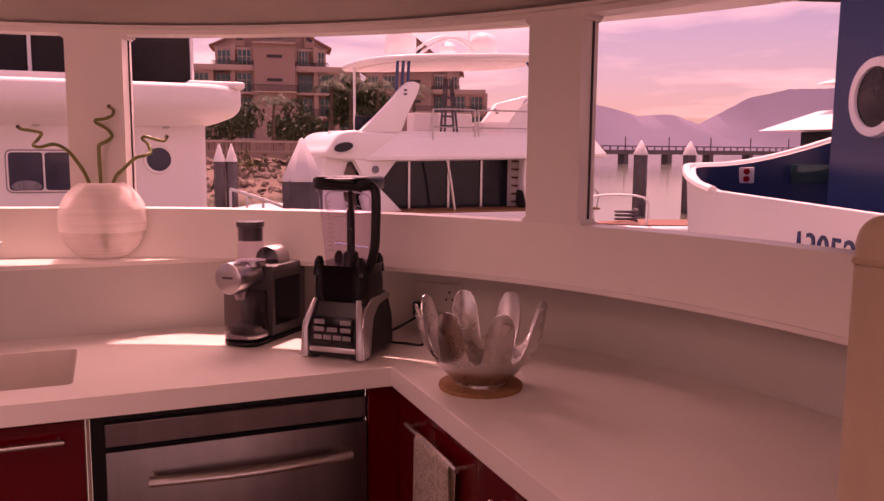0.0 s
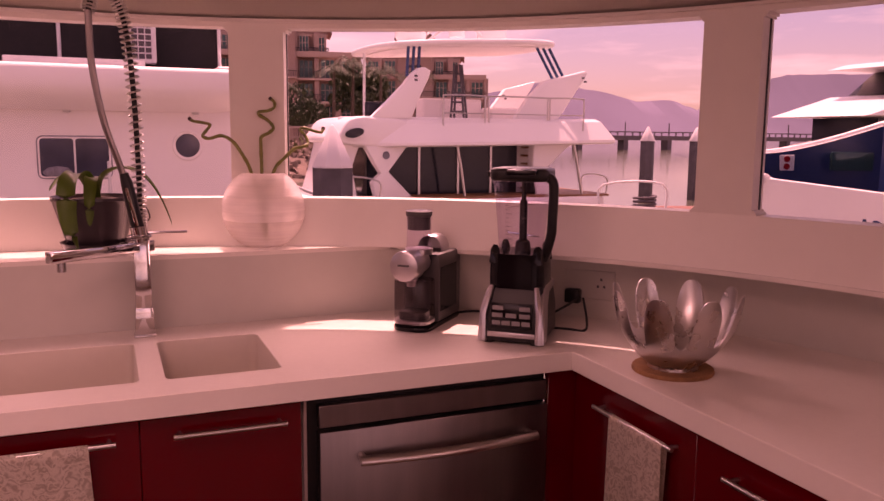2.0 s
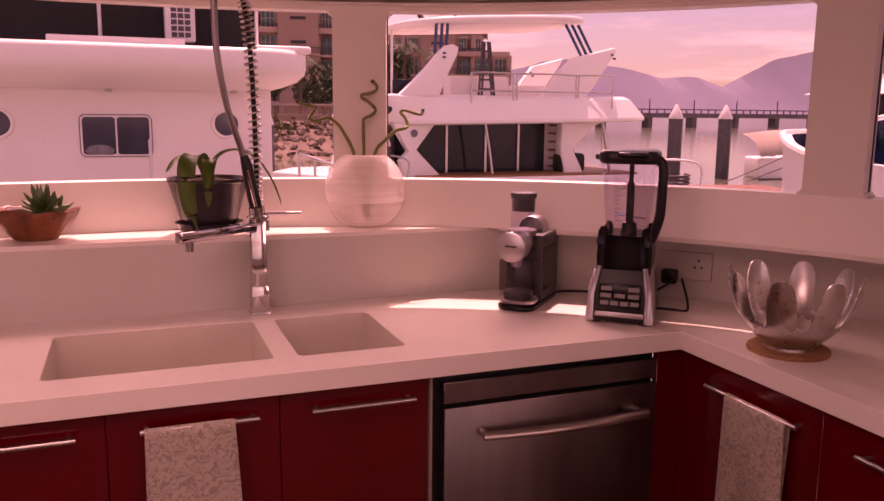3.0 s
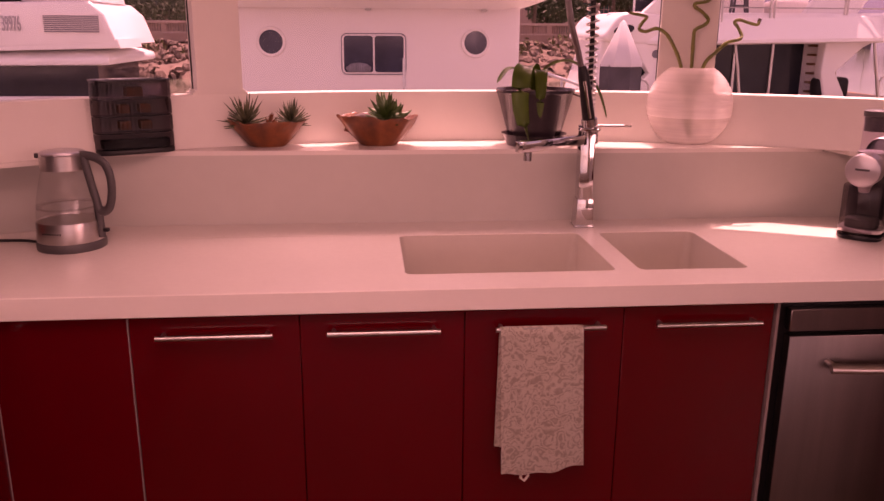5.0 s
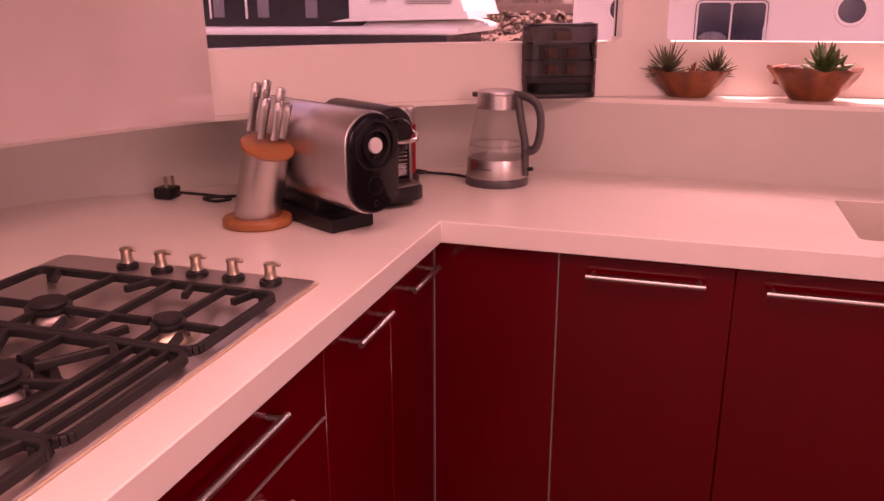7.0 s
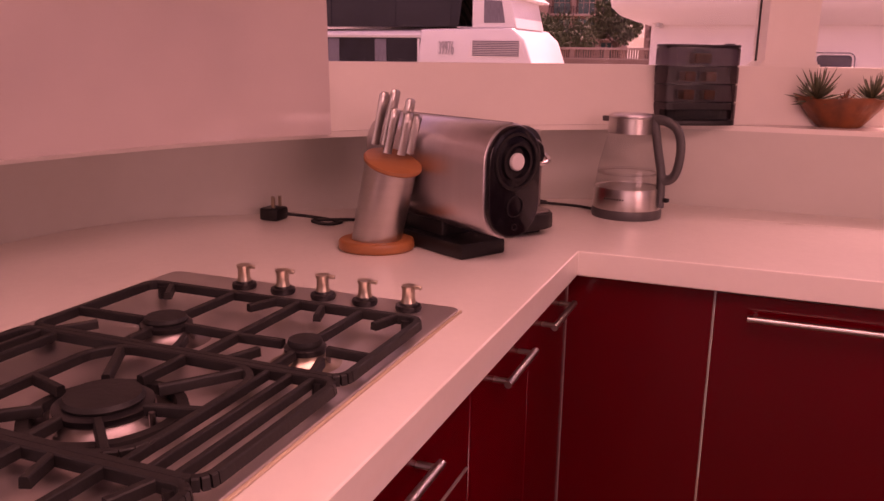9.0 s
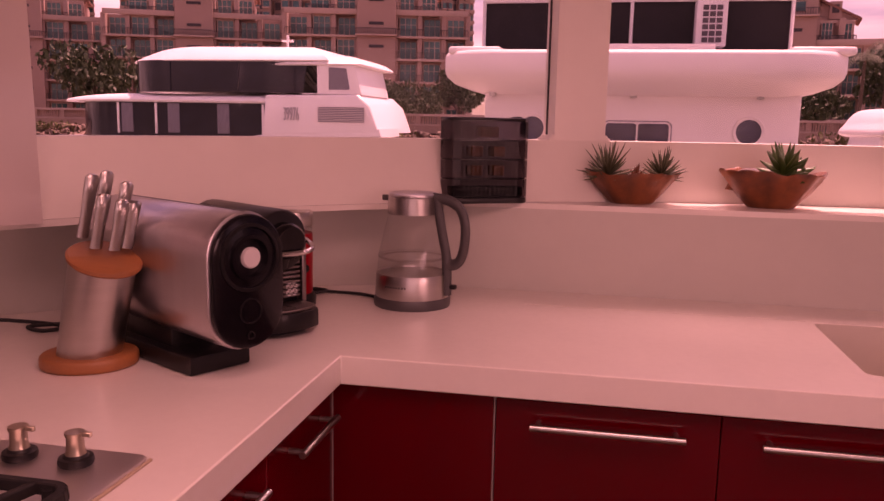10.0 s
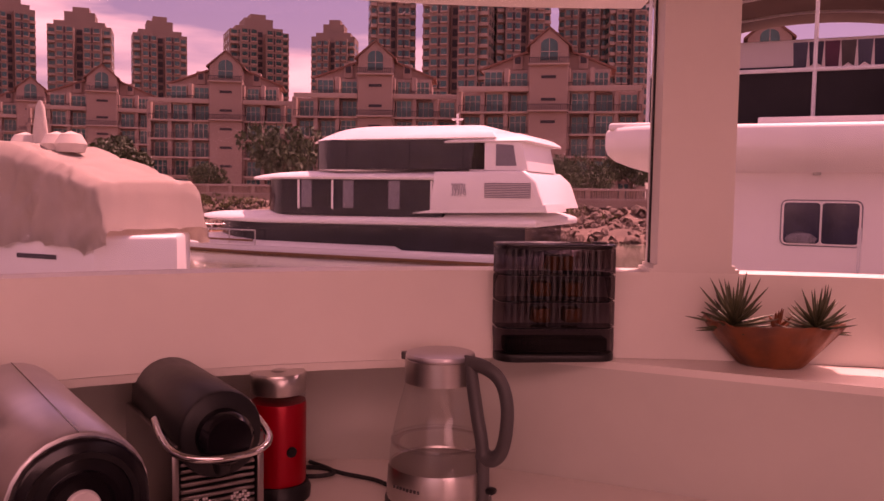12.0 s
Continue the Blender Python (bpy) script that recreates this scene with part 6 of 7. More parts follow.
slab("fly_coaming", [(-4.7, 1.6), (-3.4, 0.25), (3.2, 0.0), (4.3, 0.45), (4.0, 0.7), (3.0, 0.4), (-3.2, 0.65), (-4.4, 1.9)], 1.66, 2.0, 0.08, M_GEL, fy)
# rounded brow with its tinted side light
brow_l = spline([(-5.10, hz(1.12)), (-5.0, hz(1.52)), (-4.70, hz(1.88)), (-4.25, hz(2.0)), (-3.7, hz(1.96)), (-2.7, hz(1.86)), (-2.4, hz(1.3)), (-3.4, hz(1.02))], 5, True)
part("brow", prism([(p[0], p[1]) for p in brow_l], -4.6, -0.1, 0.10, 3, STAND), M_GEL, fy, "rounded white brow")
part("bow_side", prism([(-5.6, hz(-0.75)), (-5.3, hz(0.2)), (-5.05, hz(1.2)), (-4.2, hz(1.15)), (-4.5, hz(0.3)), (-4.3, hz(-0.75))], -3.6, -0.55, 0.08, 3, STAND), M_GEL, fy, "white side below the brow")
lens_l = [(-4.60 + 0.30 * math.cos(a) - 0.10 * math.sin(a), hz(1.45) + 0.13 * math.sin(a) + 0.10 * math.cos(a)) for a in (2 * math.pi * k / 20 for k in range(20))]
part("brow_light", prism(lens_l, 0.05, 0.12, 0.01, 1, STAND), M_DARKGL, fy, "dark oval side light")
for ol, y0 in (([(-4.02, 1.92), (-3.35, 2.55), (-2.86, 3.05), (-2.52, 3.46), (-2.30, 3.62), (-2.06, 3.66), (-1.86, 3.55), (-1.92, 3.30), (-2.20, 2.75), (-2.54, 1.95)], 0.15), ([(1.50, 1.96), (2.05, 2.75), (2.70, 3.38), (4.40, 3.80), (4.50, 3.72), (4.33, 3.42), (3.30, 1.98)], 0.5), ([(2.1, 1.9), (3.2, 3.3), (4.6, 3.65), (4.4, 3.3), (3.4, 1.9)], 4.6)):
    arch = part("arch", prism([(x, hz(z)) for x, z in ol], -y0 - 0.32, -y0, 0.07, 3, STAND), M_GEL, fy, "raked white arch")
    tx, tz = ol[-4] if y0 != 0.15 else ol[4]
    for k in range(2):
        part("arch_light", box((tx - 0.16 + 0.10 * (k if y0 != 0.15 else 0), y0 - 0.02, hz(tz - 0.30 - 0.13 * k)), (tx - 0.04 + 0.10 * (k if y0 != 0.15 else 0), y0 + 0.01, hz(tz - 0.23 - 0.13 * k)), 0.01), M_PILE, arch)
for ol in ([(-4.2, 1.08), (-2.66, 1.06), (-3.35, 0.17), (-2.46, -0.73), (-3.78, -0.72), (-3.92, -0.2), (-3.62, 0.12), (-3.84, 0.45)], [(2.15, 1.15), (3.95, 1.2), (3.45, 0.95), (2.60, 0.18), (3.1, -0.73), (2.3, -0.73), (2.1, 0.2)]):
    part("pillar", prism([(x, hz(z)) for x, z in ol], -0.6, -0.15, 0.06, 3, STAND), M_GEL, fy, "kinked white pillar")
part("pillar_vent", lathe([(0, 0.0), (0.10, 0.0), (0.12, 0.02), (0.13, 0.0)], 20), M_CURTAIN, fy).matrix_local = Matrix.Translation((-3.45, 0.14, hz(0.72))) @ pose(0, 0, 0, 90)
part("cockpit_pole", tube([(-0.95, 0.0, hz(1.1)), (-0.78, 0.0, hz(0.3)), (-0.62, 0.0, hz(-0.75))], 0.05, 10), M_STEEL, fy, "bright steel deck pole")
part("aft_pole", rod((3.62, -0.1, hz(1.2)), (4.05, -0.1, hz(-0.75)), 0.05, 10), M_STEEL, fy)
top = []
for k in range(48):
    a = 2 * math.pi * k / 48
    ca, sa = math.cos(a), math.sin(a)
    top.append((3.62 * math.copysign(abs(ca) ** 0.5, ca), 2.7 + 2.55 * math.copysign(abs(sa) ** 0.6, sa)))


def rising(bm):
    """The hardtop climbs a little towards the stern."""
    for v in bm.verts:
        v.co.z += 0.055 * v.co.x - 0.05 * (v.co.x / 3.6) ** 2
    return bm


part("hardtop", rising(prism(top, hz(4.50), hz(4.70), 0.095, 4)), M_GEL, fy, "white hardtop with rounded edges")
part("hardtop_panel", rising(prism([(x * 0.86, 2.7 + (y - 2.7) * 0.84) for x, y in top], hz(4.455), hz(4.502), 0.01)), M_GELB, fy)
for x in (-2.0, -1.0, 0.0, 1.0, 2.0):
    part("hardtop_seam", rising(box((x - 0.012, 0.7, hz(4.447)), (x + 0.012, 4.7, hz(4.456)))), M_CURTAIN, fy)
for x in (-1.5, 0.5, 2.2):
    lt = lathe([(0, 0), (0.11, 0), (0.12, 0.02), (0, 0.02)], 16)
    part("hardtop_light", lt, M_STEEL, fy).location = (x, 1.7, hz(4.425) + 0.055 * x)
for x, y in ((-2.55, 0.5), (-2.35, 0.5), (-2.15, 0.5), (2.45, 0.7), (2.7, 0.7), (2.95, 0.7)):
    part("strut", rod((x + (0.75 if x > 0 else -0.05), y, hz(3.35)), (x, y, hz(4.55 if x > 0 else 4.35)), 0.055, 8), M_FUNNEL, fy, "blue-grey strut")
part("forward_post", rod((-3.45, 2.6, hz(1.9)), (-3.45, 2.6, hz(4.3)), 0.05, 8), M_WHITETUBE, fy)
for x in (-1.7, 1.55):
    part("radar_dome", lathe([(0, 0), (0.48, 0), (0.56, 0.12), (0.56, 0.62), (0.44, 0.88), (0.2, 1.0), (0, 1.02)], 28), M_GEL, fy, "white satellite dome").location = (x, 2.6, hz(4.75))
part("small_dome", lathe([(0, 0), (0.3, 0.02), (0.3, 0.2), (0.18, 0.34), (0, 0.38)], 24), M_GEL, fy).location = (0.05, 2.4, hz(4.95))
for dx in (0.0, 0.35):
    part("mast_arch", tube([(-1.5 + dx + 3.0 * i / 14, 2.4, hz(4.74) + 0.75 * math.sin(math.pi * i / 14)) for i in range(15)], 0.05, 8), M_WHITETUBE, fy)
part("aerial", rod((0.9, 2.4, hz(4.7)), (0.9, 2.4, hz(7.2)), 0.02, 6), M_WHITETUBE, fy)
for dx in (-0.28, 0.28):
    part("step_ladder", rod((-0.55 + dx, 0.9, hz(1.7)), (-0.32 + dx * 0.35, 1.5, hz(3.9)), 0.045, 8), M_PILE, fy, "folding ladder leg")
    part("step_ladder", rod((0.15 + dx, 2.2, hz(1.7)), (-0.2 + dx * 0.35, 1.6, hz(3.9)), 0.045, 8), M_PILE, fy, "folding ladder leg")
for k in range(6):
    f = k / 6
    part("ladder_step", rod((-0.55 - 0.26 * (1 - f * 0.6) + 0.23 * f, 0.9 + 0.6 * f, hz(1.9 + 2.0 * f)), (-0.55 + 0.26 * (1 - f * 0.6) + 0.23 * f, 0.9 + 0.6 * f, hz(1.9 + 2.0 * f)), 0.035, 6), M_PILE, fy)
part("seat", box((-1.2, 2.6, hz(1.58)), (1.2, 3.4, hz(2.75)), 0.1, 3), M_GELB, fy, "white upholstered seat")
part("seat", box((1.4, 2.2, hz(1.58)), (2.6, 3.2, hz(2.45)), 0.1, 3), M_GELB, fy, "white upholstered seat")
part("helm_screen", box((-3.6, 2.0, hz(1.9)), (-2.5, 2.1, hz(2.55)), 0.05), M_DARKGL, fy)
for x0, x1 in ((-1.5, 0.05), (0.2, 2.5), (2.6, 4.0)):
    pts = spline([(x0, -0.1, hz(1.6)), (x0, -0.1, hz(2.6)), (x0 + 0.12, -0.1, hz(2.74)), (x1 - 0.12, -0.1, hz(2.74)), (x1, -0.1, hz(2.6)), (x1, -0.1, hz(1.6))], 4)
    r = part("guard_rail", tube(pts, 0.032, 7), M_STEEL, fy, "steel guard rail")
    part("mid_rail", rod((x0, -0.1, hz(2.15)), (x1, -0.1, hz(2.15)), 0.022, 6), M_STEEL, r)
for x0, x1, y in ((-5.2, -3.9, -0.4), (4.2, 5.2, 0.1)):
    part("side_rail", tube(spline([(x0, y, hz(-0.75)), (x0, y, hz(0.0)), (x1, y, hz(-0.1)), (x1, y, hz(-0.75))], 5), 0.03, 7), M_STEEL, fy)
part("tender_seat", box((2.1, 0.2, hz(-0.68)), (3.2, 0.8, hz(0.0)), 0.15, 3), M_CANVAS, fy, "dark covered chair")

# bow of a small craft at the pontoon
sc = thing("small_craft", "white bow of a small moored craft with coiled rope", "boat", (10.0, 12.0, SEA), -20)
part("bow", prism([(-0.9, 0), (0.5, -0.6), (2.4, -0.6), (2.4, 1.0), (0.5, 0.9)], 0, 1.55, 0.1, 3), M_GEL, sc)
part("deck_mat", prism([(-0.75, 0), (0.5, -0.5), (2.3, -0.5), (2.3, 0.9), (0.5, 0.8)], 1.552, 1.57), M_ROOF, sc, "terracotta deck mat")
part("rope_coil", tube([(0.2 + 0.22 * math.cos(k * 0.5), 0.1 + 0.22 * math.sin(k * 0.5), 1.6 + 0.006 * k) for k in range(40)], 0.025, 6), M_PILE, sc, "dark coiled rope")
part("bow_rail", tube(spline([(-0.7, 0, 1.5), (-0.7, 0, 2.05), (0.4, -0.4, 2.1), (0.45, -0.4, 1.5)], 5), 0.025, 6), M_WHITETUBE, sc)

# draped craft lying beyond the open-water piles
dc = thing("draped_craft", "moored white craft under a loose pale cover", "boat", (27.6, 29.0, SEA), 0)
part("hull", prism([(0.2, 0), (3.4, -0.5), (6.0, -0.5), (6.0, 2.4), (1.2, 2.2)], 0.0, hz(-0.6), 0.12, 3), M_GEL, dc)
bm = bmesh.new()
rows = []
for i in range(41):
    x = -0.2 + 6.2 * i / 40
    row = []
    for j in range(25):
        f = j / 24
        z = hz(0.55 + 0.12 * x - 0.02 * x * x) - 1.1 * f ** 1.4 * (1 - 0.35 * abs(noise.noise(Vector((x * 1.7, 0, 2)))))
        row.append(bm.verts.new((x, 0.9 - 1.3 * math.sin(f * 1.5) + 0.12 * noise.noise(Vector((x * 2.2, f * 2, 5))) * f, z)))
    rows.append(row)
for a, b in zip(rows, rows[1:]):
    for j in range(24):
        bm.faces.new((a[j], a[j + 1], b[j + 1], b[j]))
bmesh.ops.solidify(bm, geom=bm.faces[:], thickness=0.02)
part("cover", bm, M_TARP, dc, "loose pale canvas cover", 70)
for x, z in ((1.4, -0.45), (2.6, -0.5)):
    part("mooring_line", tube([(x, -0.4, hz(z)), (x - 2.2, -1.0, hz(z - 0.55)), (x - 4.4, -1.4, hz(-1.55))], 0.025, 6), M_PILE, dc)

# ---------------------------------------------------------------- ferry-like boat with a blue funnel
bb = thing("blue_funnel_boat", "white hull with navy bulwarks and a tall blue funnel", "boat", (6.35, 4.45, SEA), -105)
ol_out, ol_in = [], []
for k in range(25):
    a = radians(90 + 180 * k / 24)
    ol_out.append((1.9 + 1.9 * math.cos(a), 0.3 + 1.65 * math.sin(a)))
    ol_in.append((1.9 + 1.83 * math.cos(a), 0.3 + 1.58 * math.sin(a)))
ol_out += [(6.5, -1.5), (6.5, 1.95)]
ol_in += [(6.45, -1.43), (6.45, 1.88)]


def sheer(x, y):
    return hz(1.09) + min(0.19, 0.055 * max(0, 2.8 - x) ** 2) + min(0.35, 0.14 * max(0, y + 0.6) ** 2)


bm = bmesh.new()
n = len(ol_out)
vo0 = [bm.verts.new((x * 0.96 + 0.2, y * 0.9, 0.0)) for x, y in ol_out]
vo1 = [bm.verts.new((x, y, sheer(x, y))) for x, y in ol_out]
vi1 = [bm.verts.new((x, y, sheer(x, y))) for x, y in ol_in]
for i in range(n):
    j = (i + 1) % n
    bm.faces.new((vo0[i], vo0[j], vo1[j], vo1[i]))
    bm.faces.new((vo1[i], vo1[j], vi1[j], vi1[i]))
bmesh.ops.recalc_face_normals(bm, faces=bm.faces[:])
hull_b = part("hull", bm, M_GEL, bb, "white hull with a rounded bow", 50)
part("rim", tube([(x, y, sheer(x, y)) for x, y in ol_out[:-2]], 0.035, 8), M_GEL, hull_b, "rounded white rim")
bm = bmesh.new()
a0 = [bm.verts.new((x * 0.995 + 0.01, y * 0.995, sheer(x, y) - 0.004)) for x, y in ol_in]
a1 = [bm.verts.new((x * 0.98 + 0.04, y * 0.98, hz(0.35))) for x, y in ol_in]
for i in range(n):
    j = (i + 1) % n
    bm.faces.new((a0[i], a0[j], a1[j], a1[i]))
bm.faces.new(a1)
part("bulwark_inside", bm, M_NAVY, bb, "navy inside of the bulwarks", 50)
hp_ = part("lamp_plate", box((0.17, -0.29, hz(1.12)), (0.21, -0.12, hz(1.27)), 0.01), M_WHITETUBE, bb, "white plate with two red lamps")
for z in (1.16, 1.23):
    part("lamp", rod((0.20, -0.205, hz(z)), (0.225, -0.205, hz(z)), 0.030, 14), M_REDMETAL, hp_)
part("inner_window", box((0.14, 0.28, hz(1.12)), (0.18, 0.72, hz(1.30)), 0.01), M_TEAL, bb)
fun = part("funnel", prism([(1.97, -0.5), (1.85, 0.1), (1.97, 0.8), (4.6, 0.9), (4.6, -0.5)], hz(0.35), hz(4.6), 0.08, 3), M_FUNNEL, bb, "tall blue funnel casing")
rg = lathe([(0.20, 0.0), (0.20, 0.04), (0.258, 0.04), (0.268, 0.0)], 44)
rg.transform(Matrix.Translation((2.46, -0.5, hz(1.78))) @ pose(0, 0, 0, 90))
rg = part("porthole_ring", rg, M_GEL, fun, "broad white porthole ring")
gl = lathe([(0, 0.02), (0.225, 0.02), (0.225, 0)], 44)
gl.transform(Matrix.Translation((2.46, -0.5, hz(1.78))) @ pose(0, 0, 0, 90))
part("glass", gl, M_DARKGL, rg)
part("roof_brow", prism([(0.6, -0.6), (2.2, -0.7), (3.0, -0.7), (3.0, 1.9), (0.7, 1.9)], hz(2.72), hz(2.80), 0.03), M_CANVAS, bb, "dark roof edge")
text("hull_number", "130523", 0.25, M_NAVY, hull_b, Matrix.Translation((3.03, -1.385, hz(0.79))) @ pose(0, 0, 0, 86, 0, -1.6), 0.012)

# yachts moored beyond it
ry = thing("moored_yacht", "white motor yacht with a raked black windscreen", "yacht", (21.0, 14.5, SEA), 0)
part("hull", prism([(-3.4, 0.9), (-1.0, -0.6), (5, -1.2), (5, 3), (-2, 2.4)], 0.0, hz(1.10), 0.1, 3), M_GEL, ry)
part("foredeck", prism([(-2.9, hz(1.1)), (0.3, hz(1.7)), (4, hz(1.8)), (4, hz(1.1))], -2.2, 0.4, 0.08, 3, STAND), M_TARP, ry, "pink-tan foredeck cover")
part("saloon_glass", box((-1.6, -0.2, hz(1.3)), (4.0, 2.0, hz(2.0))), M_DARKGL, ry)
part("mid_roof", prism([(-2.9, hz(2.02)), (-0.6, hz(2.65)), (4, hz(2.75)), (4, hz(2.02))], -2.4, 0.9, 0.06, 3, STAND), M_GEL, ry)
part("windscreen", prism([(-0.5, hz(2.68)), (0.5, hz(3.4)), (4, hz(3.4)), (4, hz(2.68))], -1.8, 0.5, 0.02, 1, STAND), M_DARKGL, ry)
part("top_roof", prism([(-1.0, hz(3.42)), (-0.2, hz(3.62)), (4, hz(3.75)), (4, hz(3.42))], -2.2, 0.8, 0.05, 3, STAND), M_GEL, ry)

# ---------------------------------------------------------------- three-deck white yacht
wy = thing("white_yacht", "white three-deck motor yacht with wrap-round dark windows", "yacht", (-17.5, 31.0, SEA), 0)


def bowed(x0, x1, depth, round_=3.0, inset=0.0, n=14):
    """Deck outline with a rounded bow at x0 and a square stern at x1."""
    out = []
    for k in range(n + 1):
        a = radians(90 + 180 * k / n)
        out.append((x0 + round_ + (round_ - inset) * math.cos(a), depth / 2 + (depth / 2 - inset) * math.sin(a)))
    return out + [(x1 - inset, inset), (x1 - inset, depth - inset)]


part("hull", prism(bowed(-15.5, 7.6, 7.0, 9.0), 0.0, hz(-1.15), 0.15, 3), M_GEL, wy, "white hull")
part("rub_strake", prism(bowed(-15.8, 7.7, 7.2, 9.2), hz(-1.62), hz(-1.45), 0.05), M_TEAK, wy, "teak rubbing strake")
def brow(name, x0, x1, depth, round_, z0, lip, crown, slope, label, dip=0.0):
    """Deck edge: a thin lip, sharp at the bow, below a crowned slope that catches the sun."""
    bm = bmesh.new()
    rings = []
    for i, (f, h, inset) in enumerate(((0.0, 0, 0.30), (0.12, 0, 0.04), (0.5, 0, 0.0), (1.0, 0, 0.06), (1.0, 0.55, slope * 0.5), (1.0, 0.9, slope), (1.0, 1.0, slope * 1.6))):
        ring = []
        for x, y in bowed(x0, x1, depth, round_, inset):
            u = min(1.0, max(0.0, (x - x0) / (x1 - x0)))
            full = math.sin(math.pi * min(0.5 + 0.18 * u, 0.06 + u)) ** 0.8
            ring.append(bm.verts.new((x, y, hz(z0 - dip * math.sin(math.pi * u) + lip * f * (0.45 + 0.55 * min(1, u * 2.2)) + crown * h * full))))
        rings.append(ring)
    for a, b in zip(rings, rings[1:]):
        for i in range(len(a)):
            j = (i + 1) % len(a)
            bm.faces.new((a[i], a[j], b[j], b[i]))
    bm.faces.new(rings[0])
    bm.faces.new(rings[-1])
    bmesh.ops.recalc_face_normals(bm, faces=bm.faces[:])
    return part(name, bm, M_GEL, wy, label, 50)


brow("foredeck", -14.2, 1.2, 6.4, 7.0, -1.30, 0.18, 0.42, 1.0, "white foredeck")
part("lower_glass", prism(bowed(-10.6, 7.2, 6.4, 4.4, 0.35), hz(-1.3), hz(0.12), 0.0), M_DARKGL, wy, "wrap-round lower windows")
brow("lower_deck_edge", -11.6, 7.4, 7.0, 5.4, 0.02, 0.34, 0.34, 0.9, "white lower deck edge", 0.20)
part("aft_quarter", prism([(1.8, hz(0.5)), (7.9, hz(0.66)), (7.8, hz(1.0)), (3.2, hz(0.75))], -3.0, 0.1, 0.06, 3, STAND), M_GEL, wy)
part("main_glass", prism(bowed(-7.2, 3.4, 5.8, 3.0, 0.2), hz(0.3), hz(2.0), 0.0), M_DARKGL, wy, "wrap-round main windows")
for x in (-3.9, -1.7, 0.6):
    part("curtain", box((x, 0.165, hz(0.66)), (x + 0.55, 0.21, hz(1.9)), 0.01), M_CURTAIN, wy, "pale curtain behind the glass")
for x in (-4.1, -2.3, 2.62):
    part("window_post", box((x, 0.14, hz(0.6)), (x + 0.10, 0.22, hz(1.92)), 0.02), M_GEL, wy)
for x in (-1.5, 1.6, 4.1):
    part("window_post", box((x, 0.07, hz(2.4)), (x + 0.05, 0.12, hz(3.7)), 0.01), M_DARKGL, wy)
mb = part("main_block", prism([(2.7, hz(0.6)), (7.8, hz(0.8)), (7.4, hz(1.9)), (6.9, hz(2.35)), (2.9, hz(2.3))], -5.6, 0.12, 0.12, 3, STAND), M_GEL, wy, "white superstructure block")
part("louvre", prism([(5.0, hz(1.2)), (7.45, hz(1.18)), (7.2, hz(1.92)), (5.2, hz(1.9))], 0.10, 0.15, 0.0, 1, STAND), M_GELB, mb)
bm = bmesh.new()
for k in range(9):
    add_box(bm, (5.22, -0.19, hz(1.24) + 0.07 * k), (7.2, -0.15, hz(1.272) + 0.07 * k))
part("louvre_slats", bm, M_CURTAIN, mb)
text("side_number", "39976", 0.78, M_NUMBER, mb, Matrix.Translation((3.7, -0.16, hz(1.28))) @ pose(0, 0, 0, 90) @ Matrix.Diagonal((0.36, 1, 1, 1)), 0.02)
brow("mid_deck_edge", -8.2, 6.6, 6.6, 4.0, 1.93, 0.26, 0.22, 0.7, "white mid deck edge")
part("upper_glass", prism(bowed(-4.2, 5.2, 5.0, 2.6, 0.1), hz(2.4), hz(3.72), 0.0), M_DARKGL, wy, "wrap-round upper windows")
ub = part("upper_block", prism([(4.4, hz(2.35)), (7.0, hz(2.35)), (6.7, hz(3.55)), (4.6, hz(3.78))], -4.4, -0.1, 0.08, 3, STAND), M_GEL, wy)
part("side_light", prism([(5.6, hz(2.55)), (6.5, hz(2.55)), (6.35, hz(3.4)), (5.6, hz(3.45))], -0.12, -0.08, 0, 1, STAND), M_CURTAIN, ub, "grey side window")
brow("roof", -4.5, 5.6, 6.0, 3.6, 3.66, 0.14, 0.62, 0.9, "white upper roof")
brow("roof_cap", 1.6, 7.0, 5.2, 2.2, 3.50, 0.14, 0.34, 0.6, "white aft roof cap")
part("horn_mast", rod((3.0, 2.2, hz(4.2)), (3.0, 2.2, hz(4.95)), 0.06, 8), M_WHITETUBE, wy)
part("radar_bar", box((2.75, 2.1, hz(4.66)), (3.25, 2.3, hz(4.74)), 0.02), M_WHITETUBE, wy)
part("rail_cap", tube([(p[0], p[1], hz(-0.98)) for p in bowed(-15.6, 3.0, 7.1, 9.1)[2:15]], 0.05, 6), M_TEAK, wy, "varnished rail cap")
part("deck_rail", tube([(p[0] + 0.15, p[1], hz(-0.5)) for p in bowed(-13.5, 0.0, 6.4, 7.0)[3:15]], 0.04, 6), M_STEEL, wy)
for p in bowed(-13.5, 0.0, 6.4, 7.0)[3:15]:
    part("rail_post", rod((p[0] + 0.15, p[1], hz(-1.2)), (p[0] + 0.15, p[1], hz(-0.5)), 0.03, 6), M_STEEL, wy)

